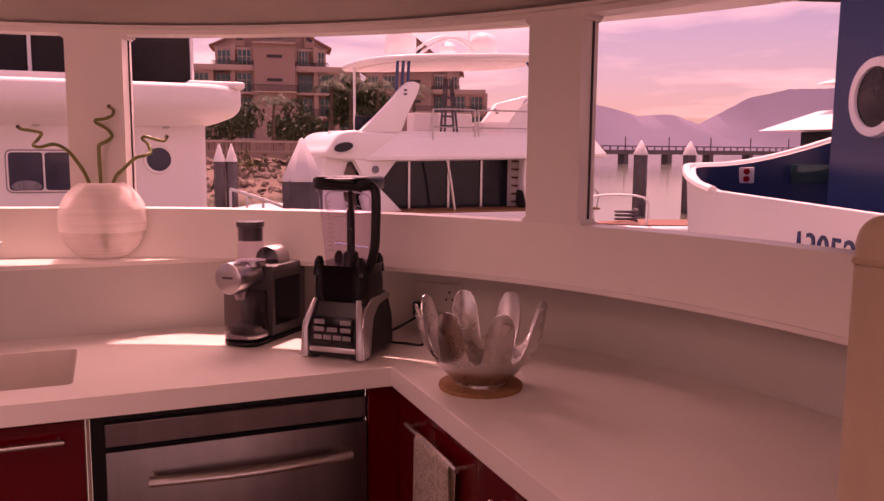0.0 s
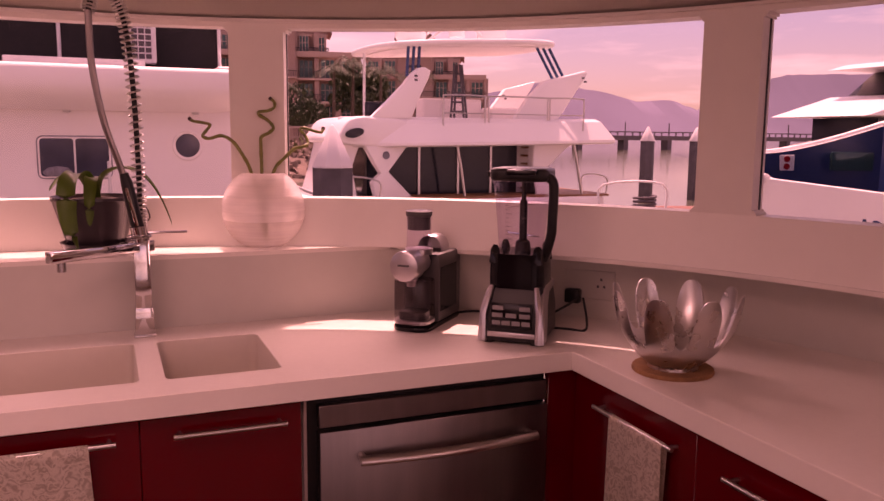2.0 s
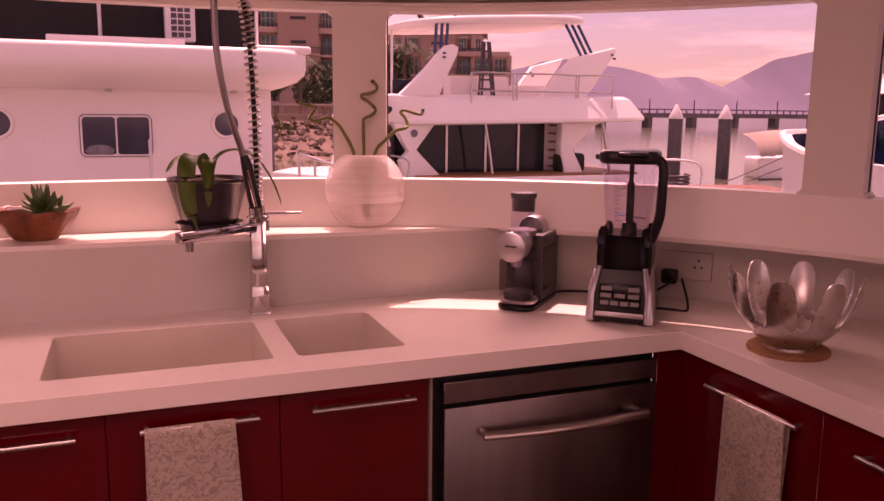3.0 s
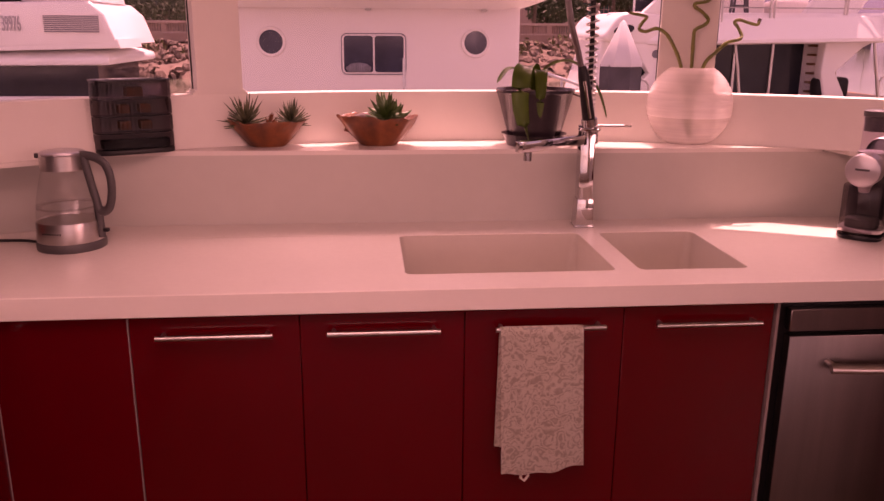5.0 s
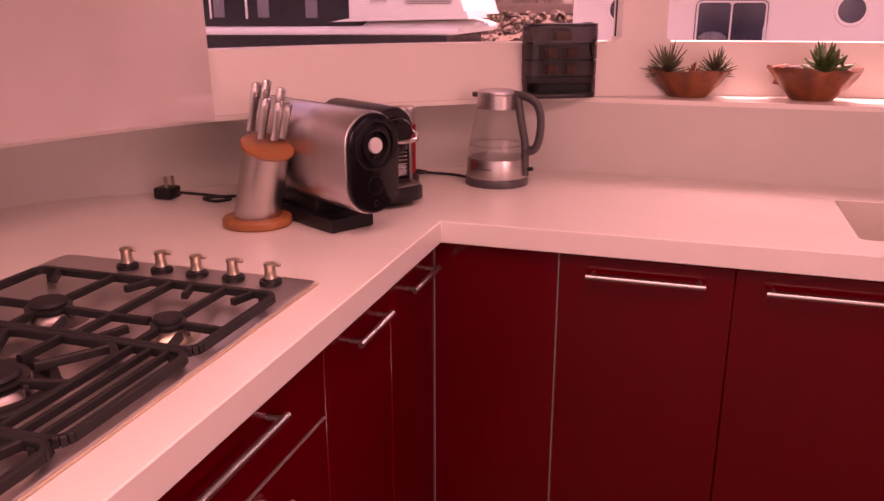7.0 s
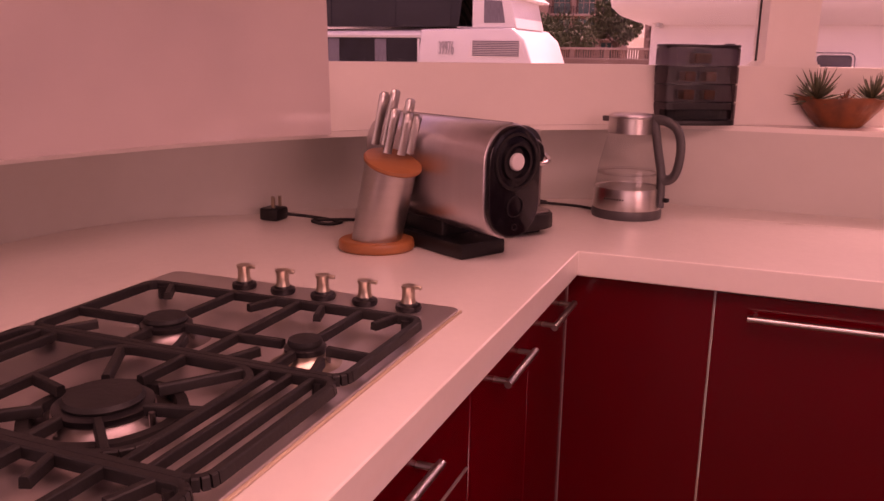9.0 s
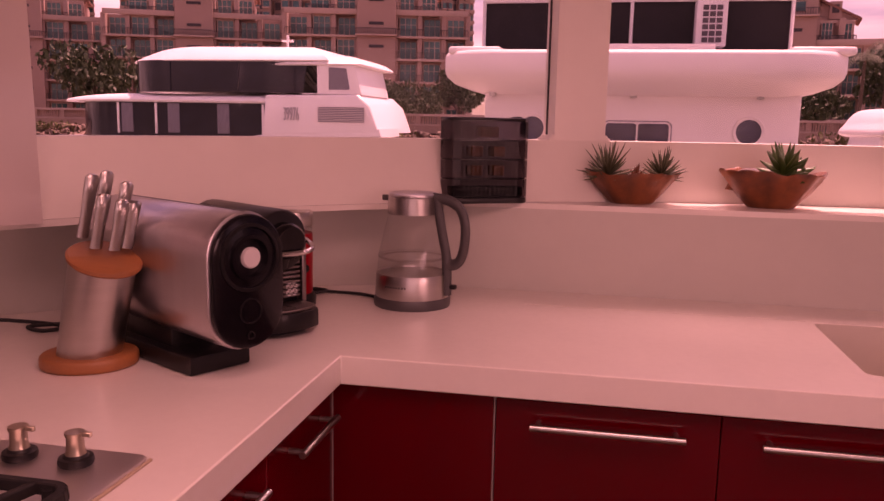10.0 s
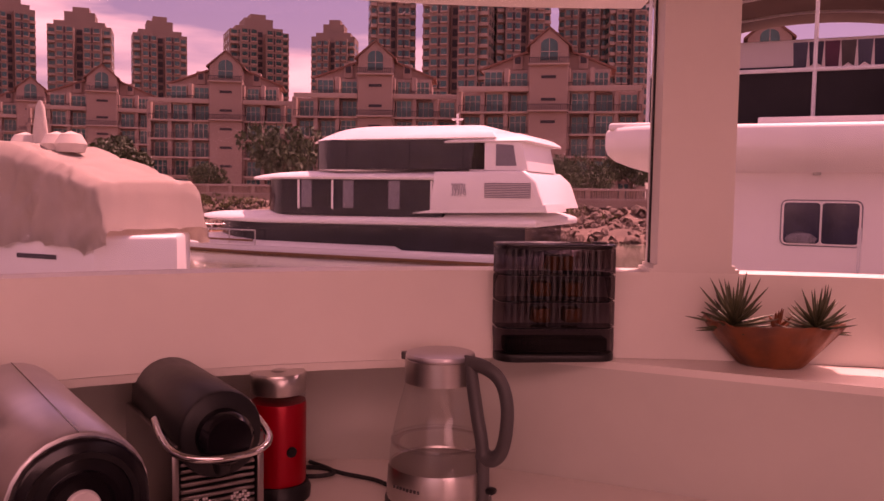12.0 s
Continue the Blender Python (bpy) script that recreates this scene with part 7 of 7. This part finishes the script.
# ---------------------------------------------------------------- boat under a tan cover
cv = thing("covered_boat", "moored boat wrapped in a creased tan canvas cover", "boat", (-16.8, 12.2, SEA), 0)
part("hull", prism([(-4.5, 0), (2.6, 0), (3.6, 1.4), (2.6, 3), (-4.5, 3)], 0.0, hz(0.35), 0.1, 3), M_GEL, cv)
part("hull_vent", box((0.3, -0.02, hz(-0.2)), (1.5, 0.02, hz(-0.1))), M_PILE, cv)
bm = bmesh.new()
rows = []
nx, ny = 150, 60
for i in range(nx + 1):
    x = -4.6 + 7.6 * i / nx
    ridge = 2.42 if x < -0.3 else 2.42 - 0.85 * min(1, (x + 0.3) / 2.9) - 1.1 * max(0, (x - 2.78) / 0.22)
    row = []
    for j in range(ny + 1):
        s = j / ny * 2 - 1
        drop = max(0.0, (abs(s) - 0.42) / 0.58) ** 1.15
        z = ridge - (ridge - 0.15 - 0.08 * math.sin(x * 2.1) - 0.03 * math.sin(x * 6.3)) * drop - 0.10 * max(0, 1 - abs(abs(noise.noise(Vector((x * 0.9 + s * 1.4, s * 1.6, 7)))) / 0.12)) * (0.3 + abs(s)) + 0.06 * noise.noise(Vector((x * 1.5, s * 3, 1))) * (0.4 + abs(s)) + 0.02 * math.sin(x * 5 + 2 * s) * abs(s)
        y = 1.5 + 1.55 * math.copysign(min(1, abs(s) * 1.9) ** 0.8 * (1 + 0.06 * abs(s)), s)
        row.append(bm.verts.new((x + 0.06 * noise.noise(Vector((x, z, 4))), y + 0.07 * noise.noise(Vector((x * 1.3 + z, z * 0.7, 9))) + 0.22 * abs(noise.noise(Vector((x * 1.5 - z * 1.2, z * 0.8, 3)))) + 0.10 * abs(noise.noise(Vector((x * 3.2 + z, z * 1.9, 6)))), hz(z))))
    rows.append(row)
for a, b in zip(rows, rows[1:]):
    for j in range(ny):
        bm.faces.new((a[j], a[j + 1], b[j + 1], b[j]))
bmesh.ops.solidify(bm, geom=bm.faces[:], thickness=0.02)
part("canvas_cover", bm, M_TARP, cv, "creased tan canvas", 70)
part("covered_mast", lathe([(0.26, 0), (0.2, 0.5), (0.13, 1.0), (0.05, 1.15), (0, 1.16)], 14, 1.0, 0.6), M_TARP, cv).location = (-0.55, 1.4, hz(2.3))
for x in (-0.95, 0.1, 0.55):
    part("covered_gear", lathe([(0.3, 0), (0.36, 0.2), (0.24, 0.42), (0, 0.5)], 14), M_TARP, cv).location = (x, 1.3, hz(2.2))

# ---------------------------------------------------------------- shore: rocks, wall, trees
bm = bmesh.new()
rows = []
for i in range(121):
    x = -150 + 176 * i / 120
    rows.append([bm.verts.new((x, y + 0.8 * noise.noise(Vector((x * 0.2, y, 0))), z + 0.3 * noise.noise(Vector((x * 0.3, y, 3))))) for y, z in ((49.5, SEA - 0.3), (51.5, -0.9), (53.5, -0.1), (55.6, 0.5))])
for a, b in zip(rows, rows[1:]):
    for j in range(3):
        bm.faces.new((a[j], b[j], b[j + 1], a[j + 1]))
setting("shore_bank", bm, M_ROCK, "rubble shore bank below the promenade", "ground")
setting("ground_far", prism([(-400, 56), (26, 56), (75, 130), (75, 420), (-400, 420)], SEA, 0.55), M_LAND, "promenade ground behind the sea wall", "ground")
rnd = random.Random(5)
verts, faces = [], []
ico = [(0, 0, 1), (0.9, 0, 0.4), (0.28, 0.85, 0.4), (-0.72, 0.52, 0.4), (-0.72, -0.52, 0.4), (0.28, -0.85, 0.4), (0.6, 0.4, -0.5), (-0.3, 0.7, -0.5), (-0.75, 0, -0.5), (-0.3, -0.7, -0.5), (0.6, -0.4, -0.5)]
icf = [(0, 1, 2), (0, 2, 3), (0, 3, 4), (0, 4, 5), (0, 5, 1), (1, 6, 2), (2, 7, 3), (3, 8, 4), (4, 9, 5), (5, 10, 1), (2, 6, 7), (3, 7, 8), (4, 8, 9), (5, 9, 10), (1, 10, 6)]
for k in range(2600):
    x, f = rnd.uniform(-75, 26), rnd.random()
    y, z, s = 50 + 5 * f, SEA + 2.1 * f, rnd.uniform(0.12, 0.48)
    o = len(verts)
    m3 = Euler((rnd.uniform(0, 6), rnd.uniform(0, 6), rnd.uniform(0, 6))).to_matrix()
    for v in ico:
        q = m3 @ Vector((v[0] * s * rnd.uniform(0.8, 1.3), v[1] * s, v[2] * s * 0.7))
        verts.append((x + q.x, y + q.y, z + q.z))
    faces += [tuple(o + i for i in t) for t in icf]
me = bpy.data.meshes.new("shore_rocks")
me.from_pydata(verts, [], faces)
me.materials.append(M_ROCK)
tagged(new("shore_rocks", me), "tumbled brown rocks along the shore", "rocks", "", "stuff")
sw = thing("sea_wall", "pink promenade wall with a pierced balustrade", "wall", (0, 56, 0.3), 0, "", "structure")
part("wall_base", box((-200, 0, 0), (26, 0.4, 0.85)), M_SEAWALL, sw)
part("coping", box((-200, -0.1, 1.45), (26, 0.5, 1.6)), M_TRIM, sw)
part("plinth_band", box((-200, -0.08, 0.78), (26, 0.45, 0.88)), M_TRIM, sw)
bm = bmesh.new()
for k in range(682):
    x = -90 + 0.17 * k
    if k % 14 == 0:
        add_box(bm, (x - 0.18, 0, 0.85), (x + 0.18, 0.4, 1.6))
    else:
        add_box(bm, (x - 0.045, 0.12, 0.85), (x + 0.045, 0.28, 1.46))
tagged(part("balusters", bm, M_SEAWALL, sw, "", 0), "", "", "", "stuff")


def foliage(bm_v, bm_f, centre, r, count, size, seed, squash=0.8):
    rnd = random.Random(seed)
    for _ in range(count):
        d = Vector((rnd.gauss(0, 1), rnd.gauss(0, 1), rnd.gauss(0, 1))).normalized() * r * rnd.uniform(0.45, 1.0) ** 0.6
        p = Vector(centre) + Vector((d.x, d.y, d.z * squash))
        m3 = Euler((rnd.uniform(0, 6), rnd.uniform(0, 6), rnd.uniform(0, 6))).to_matrix()
        s = size * rnd.uniform(0.6, 1.4)
        o = len(bm_v)
        for q in ((-s, 0, 0), (0, -0.45 * s, 0.1 * s), (s, 0, 0), (0, 0.45 * s, 0.1 * s)):
            v = p + m3 @ Vector(q)
            bm_v.append(tuple(v))
        bm_f.append((o, o + 1, o + 2, o + 3))


def tree(x, y, h, r, seed, label="dense dark green shore tree"):
    rnd = random.Random(seed)
    t = thing("tree", label, "tree", (x, y, 0.5), 0, "trees on the promenade")
    tr = tube([(0, 0, 0), (0.1, 0, h * 0.3), (0.0, 0.1, h * 0.6)], [0.04 * h, 0.03 * h, 0.015 * h], 7)
    tops = []
    for k in range(7):
        a = k * 0.9
        e = (r * 0.6 * math.cos(a), r * 0.6 * math.sin(a), h * rnd.uniform(0.45, 0.85))
        tube([(0, 0, h * 0.3), (e[0] * 0.5, e[1] * 0.5, (h * 0.3 + e[2]) / 2), e], [0.018 * h, 0.012 * h, 0.005 * h], 5, tr)
        tops.append(e)
    part("trunk", tr, M_BARK, t)
    v, f = [], []
    for k, e in enumerate(tops + [(0, 0, h * 0.85)]):
        foliage(v, f, e, r * rnd.uniform(0.42, 0.62), 260, 0.045 * h, seed * 31 + k)
    me = bpy.data.meshes.new("crown")
    me.from_pydata(v, [], f)
    me.materials.append(M_TREE)
    c = new("crown", me)
    c.parent = t


for k, (x, y, h, r) in enumerate(((-64, 92, 9.0, 5.4), (-93, 92, 8.5, 4.4), (-70, 84, 4.0, 2.6), (-24, 86, 5.0, 2.6), (-20, 80, 4.2, 3.4), (16.5, 72, 5.0, 2.6), (11.0, 74, 4.6, 2.6), (-97, 82, 6.4, 4.0), (24.0, 78, 7.5, 3.0), (-32, 84, 4.0, 2.2), (-18, 96, 7.0, 3.0))):
    tree(x, y, h, r, 40 + k)


def palm(x, y, h, seed):
    t = thing("palm_tree", "tall palm with a drooping crown", "tree", (x, y, 0.5), 0, "palms on the promenade")
    rnd = random.Random(seed)
    part("trunk", tube([(0, 0, 0), (0.1, 0, h * 0.5), (0.15, 0, h)], [0.2, 0.14, 0.11], 7), M_BARK, t)
    v, f = [], []
    for k in range(18):
        a = k * 2.4
        up = rnd.uniform(0.1, 1.0)
        pts = spline([(0.15, 0, h), (0.15 + math.cos(a) * 0.9, math.sin(a) * 0.9, h + up * 0.9), (0.15 + math.cos(a) * 1.9, math.sin(a) * 1.9, h + up * 0.7 - 0.6)], 7)
        sd = Vector((-math.sin(a), math.cos(a), 0))
        for i in range(1, len(pts) - 1):
            for s in (-1, 1):
                o = len(v)
                d = (pts[i + 1] - pts[i]) * 0.9
                v += [tuple(pts[i]), tuple(pts[i] + d * 0.5), tuple(pts[i] + sd * s * 0.42 + d - Vector((0, 0, 0.22)))]
                f.append((o, o + 1, o + 2))
    me = bpy.data.meshes.new("crown")
    me.from_pydata(v, [], f)
    me.materials.append(M_TREE)
    c = new("crown", me)
    c.parent = t


for k, (x, y, h) in enumerate(((18.6, 68, 6.2), (20.6, 69, 7.0), (22.2, 66, 6.0), (13.2, 66, 4.6), (27, 70, 6.0))):
    palm(x, y, h, 70 + k)
v, f = [], []
for k in range(70):
    rr_ = random.Random(900 + k)
    foliage(v, f, (rr_.uniform(-60, 25), rr_.uniform(52.5, 55.5), rr_.uniform(-0.2, 0.7)), rr_.uniform(0.5, 1.3), 60, 0.16, 500 + k, 0.5)
me = bpy.data.meshes.new("shore_scrub")
me.from_pydata(v, [], f)
me.materials.append(M_SCRUB)
tagged(new("shore_scrub", me), "dry green scrub growing among the rocks", "bushes", "", "stuff")

# ---------------------------------------------------------------- apartment blocks
def apartment(w=25.0, floors=6, fh=3.05):
    """Block with recessed balconies either side of a gabled stair tower."""
    b = thing("apartment_block", "salmon apartment block with balconies and a gabled tower", "building", (0, 0, 0), 0, "waterfront apartment blocks")
    H, tw, back = floors * fh, 5.2, 1.5
    part("wall", box((-w / 2, back, 0), (w / 2, 14, (floors - 1) * fh), 0.05), M_FACADE, b)
    part("wall", box((-w / 2 + 3.2, back + 0.4, (floors - 1) * fh), (w / 2 - 4.2, 13, H), 0.05), M_FACADE, b)
    for s in (-1, 1):
        step = 3.0 if s < 0 else 4.0
        for k in range(floors):
            z = k * fh
            cut = step if k == floors - 1 else 0.0
            xa, xb = sorted((s * tw / 2, s * (w / 2 - cut)))
            # slab, parapet and railing of the balcony
            bal = part("balcony", box((xa, -0.55, z - 0.16), (xb, back, z + 0.14), 0.02), M_TRIM, b)
            bm = bmesh.new()
            add_box(bm, (xa, -0.50, z + 0.98), (xb, -0.43, z + 1.06))
            nb = 30
            for i in range(nb + 1):
                x = xa + (xb - xa) * i / nb
                add_box(bm, (x - 0.035, -0.49, z + 0.12), (x + 0.035, -0.44, z + 1.0))
            part("railing", bm, M_RAILD, bal, "", 0)
            n_bay = 3 if cut == 0 else 2
            for i in range(n_bay):
                x0 = xa + (xb - xa) * i / n_bay
                x1 = xa + (xb - xa) * (i + 1) / n_bay
                solid = (i + k + (s > 0)) % 4 == 1
                yw = 0.15 if solid else back - 0.05      # some bays are glazed out to the front
                zt = z + fh - 0.5
                win = part("window", box((x0 + 0.55, yw, z + 0.20), (x1 - 0.45, yw + 0.08, zt)), M_TEAL, b)
                bm = bmesh.new()
                for q in range(4):
                    x = x0 + 0.55 + (x1 - x0 - 1.0) * q / 3
                    add_box(bm, (x - 0.05, yw - 0.07, z + 0.20), (x + 0.05, yw + 0.02, zt))
                add_box(bm, (x0 + 0.5, yw - 0.06, z + 1.65), (x1 - 0.4, yw + 0.02, z + 1.73))
                if solid:
                    add_box(bm, (x0 + 0.1, 0.16, z + 0.14), (x1 - 0.05, back, z + 0.95))
                    add_box(bm, (x0 + 0.1, 0.22, zt), (x1 - 0.05, back, z + fh - 0.15))
                part("window_frame", bm, M_TRIM, win, "", 0)
        for i in range(4):
            x = s * (tw / 2 + (w / 2 - tw / 2) * i / 3)
            part("pier", box((x - 0.32, -0.25, 0), (x + 0.32, back, (floors - (1 if i > 1 else 0)) * fh), 0.03), M_FACADE, b)
        part("parapet", box((min(s * tw / 2, s * w / 2), -0.62, (floors - 1) * fh - 0.2), (max(s * tw / 2, s * w / 2), -0.40, (floors - 1) * fh + 0.55), 0.03), M_TRIM, b)
        # tiled half-roof stepping down from the tower
        run = s * (w / 2 - step + 0.6)
        part("roof", prism([(s * 1.8, H + 3.3), (run, H + 0.35), (run, H + 0.05), (s * 1.8, H + 2.95)], -9.0, -2.4, 0, 1, STAND), M_ROOF, b, "terracotta tiled roof")
        part("roof_house", prism([(s * 1.8, H), (run - s * 0.5, H), (run - s * 0.5, H + 0.3), (s * 1.8, H + 2.9)], -8.6, -2.9, 0, 1, STAND), M_FACADE, b)
        part("dormer", box((s * 4.6 - 0.7, 2.5, H + 0.2), (s * 4.6 + 0.7, 4.2, H + 2.4), 0.04), M_FACADE, b)
        part("dormer_light", box((s * 4.6 - 0.42, 2.42, H + 1.0), (s * 4.6 + 0.42, 2.5, H + 2.0)), M_RAILD, b)
    # gabled stair tower
    part("tower", prism([(-tw / 2, 0), (tw / 2, 0), (tw / 2, H + 2.9), (0, H + 5.2), (-tw / 2, H + 2.9)], -4.0, 1.1, 0.05, 1, STAND), M_FACADE, b)
    for s in (-1, 1):
        bm = prism([(0, H + 5.45), (s * (tw / 2 + 0.5), H + 2.85), (s * (tw / 2 + 0.5), H + 2.55), (0, H + 5.15)], -5.0, 1.4, 0, 1, STAND)
        part("roof", bm, M_ROOF, b, "terracotta gable roof")
    arch = [(-1.15, H + 0.9), (1.15, H + 0.9)] + [(1.15 * math.cos(radians(a)), H + 2.9 + 0.95 * math.sin(radians(a))) for a in range(0, 181, 20)]
    g = part("tower_window", prism(arch, 1.06, 1.16, 0, 1, STAND), M_TEAL, b)
    bm = box((-0.05, -1.22, H + 0.9), (0.05, -1.10, H + 3.8))
    add_box(bm, (-1.15, -1.22, H + 2.0), (1.15, -1.10, H + 2.1))
    part("glazing_bar", bm, M_TRIM, g, "", 0)
    for k in range(1, floors):
        part("tower_slot", box((-1.0, -1.17, k * fh + 1.5), (1.0, -1.08, k * fh + 1.9)), M_RAILD, b)
    for z in (H + 0.2, H - 2 * fh):
        led = part("tower_balcony", box((-tw / 2 - 0.2, -1.75, z), (tw / 2 + 0.2, -1.05, z + 0.22), 0.02), M_TRIM, b)
        bm = bmesh.new()
        add_box(bm, (-tw / 2 - 0.1, -1.70, z + 0.95), (tw / 2 + 0.1, -1.62, z + 1.03))
        for i in range(19):
            x = -tw / 2 + tw * i / 18
            add_box(bm, (x - 0.035, -1.69, z + 0.2), (x + 0.035, -1.64, z + 0.97))
        part("railing", bm, M_RAILD, led, "", 0)
    return b


ap = apartment()
ap.matrix_world = pose(-87.5, 110, 0.6, 0, 0, 30)
for x, y, rz in ((-59.5, 110, 22), (-32.0, 109, 13), (-4.0, 112, 4), (-119, 114, 40), (-147, 122, 44)):
    copy_thing(ap, pose(x, y, 0.6, 0, 0, rz))
ap2 = apartment(22.0, 5)
ap2.matrix_world = pose(21.5, 108, -0.6, 0, 0, -12)
copy_thing(ap2, pose(45, 118, -2.2, 0, 0, -24))


def tower(h, w=15.0):
    """Cross-shaped high-rise: bays, a stair slot, sills and balconies on every floor, a stepped crown."""
    t = thing("residential_tower", "tall pinkish residential tower with rows of bay windows", "building", (0, 0, 0), 0, "towers behind the waterfront")
    bm = box((-w * 0.5, w * 0.18, 0), (w * 0.5, w * 0.82, h))
    add_box(bm, (-w * 0.36, 0, 0), (-w * 0.07, w, h - 1.5))
    add_box(bm, (w * 0.07, 0, 0), (w * 0.36, w, h - 1.5))
    add_box(bm, (-w * 0.40, w * 0.2, h), (w * 0.40, w * 0.8, h + 1.6))
    add_box(bm, (-w * 0.24, w * 0.25, h + 1.6), (w * 0.24, w * 0.75, h + 5.2))
    add_box(bm, (-w * 0.12, w * 0.35, h + 5.2), (w * 0.14, w * 0.65, h + 7.4))
    part("wall", bm, M_FACADE2, t, "", 0)
    v, f = {"glass": [], "sill": [], "dark": []}, {"glass": [], "sill": [], "dark": []}

    def put(kind, lo, hi):
        o = len(v[kind])
        v[kind] += [(x, y, z) for z in (lo[2], hi[2]) for x, y in ((lo[0], lo[1]), (hi[0], lo[1]), (hi[0], hi[1]), (lo[0], hi[1]))]
        f[kind] += [tuple(o + i for i in q) for q in ((0, 3, 2, 1), (4, 5, 6, 7), (0, 1, 5, 4), (1, 2, 6, 5), (2, 3, 7, 6), (3, 0, 4, 7))]

    for k in range(int(h / 3.0)):
        z = k * 3.0
        for s in (-1, 1):
            for u, ww in ((0.135, 0.085), (0.285, 0.085)):
                x = s * u * w
                put("glass", (x - ww * w / 2, -0.12, z + 0.9), (x + ww * w / 2, 0.05, z + 2.5))
                put("sill", (x - ww * w / 2 - 0.2, -0.75, z + 0.55), (x + ww * w / 2 + 0.2, 0.0, z + 0.88))
            put("dark", (s * 0.21 * w - 0.35, -0.05, z + 0.3), (s * 0.21 * w + 0.35, 0.06, z + 2.6))
            x = s * w * 0.43
            put("glass", (x - w * 0.045, w * 0.18 - 0.12, z + 0.7), (x + w * 0.045, w * 0.18 + 0.05, z + 2.5))
            put("sill", (x - w * 0.065, w * 0.18 - 1.3, z), (x + w * 0.065, w * 0.18, z + 0.95))
            for q in (0.3, 0.5, 0.7):
                put("glass", (s * w * 0.5 - 0.1, w * q - 0.9, z + 0.8), (s * w * 0.5 + 0.1, w * q + 0.9, z + 2.4))
            put("glass", (s * w * 0.36 - 0.1, w * 0.05, z + 0.8), (s * w * 0.36 + 0.1, w * 0.14, z + 2.4))
        put("dark", (-w * 0.045, w * 0.18 - 0.1, z + 0.5), (w * 0.045, w * 0.18 + 0.05, z + 2.5))
    for nm, kind, m in (("window_rows", "glass", M_TEAL), ("sill_rows", "sill", M_TRIM), ("slot_rows", "dark", M_RAILD)):
        me = bpy.data.meshes.new(nm)
        me.from_pydata(v[kind], [], f[kind])
        me.materials.append(m)
        ob = new(nm, me)
        ob.parent = t
        tagged(ob, "", "", "", "stuff")
    return t


# each tower by its bearing, its distance, its height and width
for bearing, far, h, w, twist in ((-51.1, 330, 65, 17, 8), (-47.3, 330, 61, 22, -6), (-42.3, 335, 61, 20, 5), (-35.8, 340, 66, 24, 12), (-31.1, 340, 65, 18, -10), (-26.8, 235, 104, 13, 6), (-22.7, 230, 110, 19, -12), (-17.7, 240, 106, 16, 10), (-13.8, 250, 112, 15, -8), (-10.5, 245, 102, 12, 14)):
    t = tower(h, w)
    a = radians(bearing)
    t.matrix_world = pose(-0.6 + far * math.sin(a), -0.7 + far * math.cos(a), 0.5, 0, 0, -bearing + twist)

# ---------------------------------------------------------------- pier and hills across the bay
pr = thing("far_pier", "long low pier with lamp posts across the bay", "pier", (60, 152, SEA))
part("deck", box((0, 0, 2.2), (190, 3, 3.2)), M_PIER, pr)
part("parapet", box((0, -0.1, 3.9), (190, 0.1, 4.15)), M_PIER, pr)
bm = bmesh.new()
for k in range(96):
    add_box(bm, (k * 2.0, -0.1, 3.2), (k * 2.0 + 0.25, 0.1, 3.95))
    if k % 6 == 0:
        add_box(bm, (k * 2.0, -0.1, 3.9), (k * 2.0 + 0.18, 0.1, 6.2))
        add_box(bm, (k * 2.0, 0.2, 0), (k * 2.0 + 1.2, 2.6, 2.2))
part("posts", bm, M_PIER, pr, "", 0)


def ridge(name, y, knots, material, label):
    bm = bmesh.new()
    rows = []
    xs = [p[0] for p in knots]
    for i in range(221):
        x = xs[0] + (xs[-1] - xs[0]) * i / 220
        z = 0.93 * float(np.interp(x, xs, [p[1] for p in knots]))
        z += (7 * noise.noise(Vector((x * 0.006, 0, 2))) + 3 * noise.noise(Vector((x * 0.03, 0, 5)))) * (y / 2500)
        rows.append([bm.verts.new((x, y + d, zz)) for d, zz in ((-300, SEA), (-120, z * 0.55), (0, z), (200, SEA))])
    for a, b in zip(rows, rows[1:]):
        for j in range(3):
            bm.faces.new((a[j], a[j + 1], b[j + 1], b[j]))
    setting(name, bm, material, label, "hill", 60)


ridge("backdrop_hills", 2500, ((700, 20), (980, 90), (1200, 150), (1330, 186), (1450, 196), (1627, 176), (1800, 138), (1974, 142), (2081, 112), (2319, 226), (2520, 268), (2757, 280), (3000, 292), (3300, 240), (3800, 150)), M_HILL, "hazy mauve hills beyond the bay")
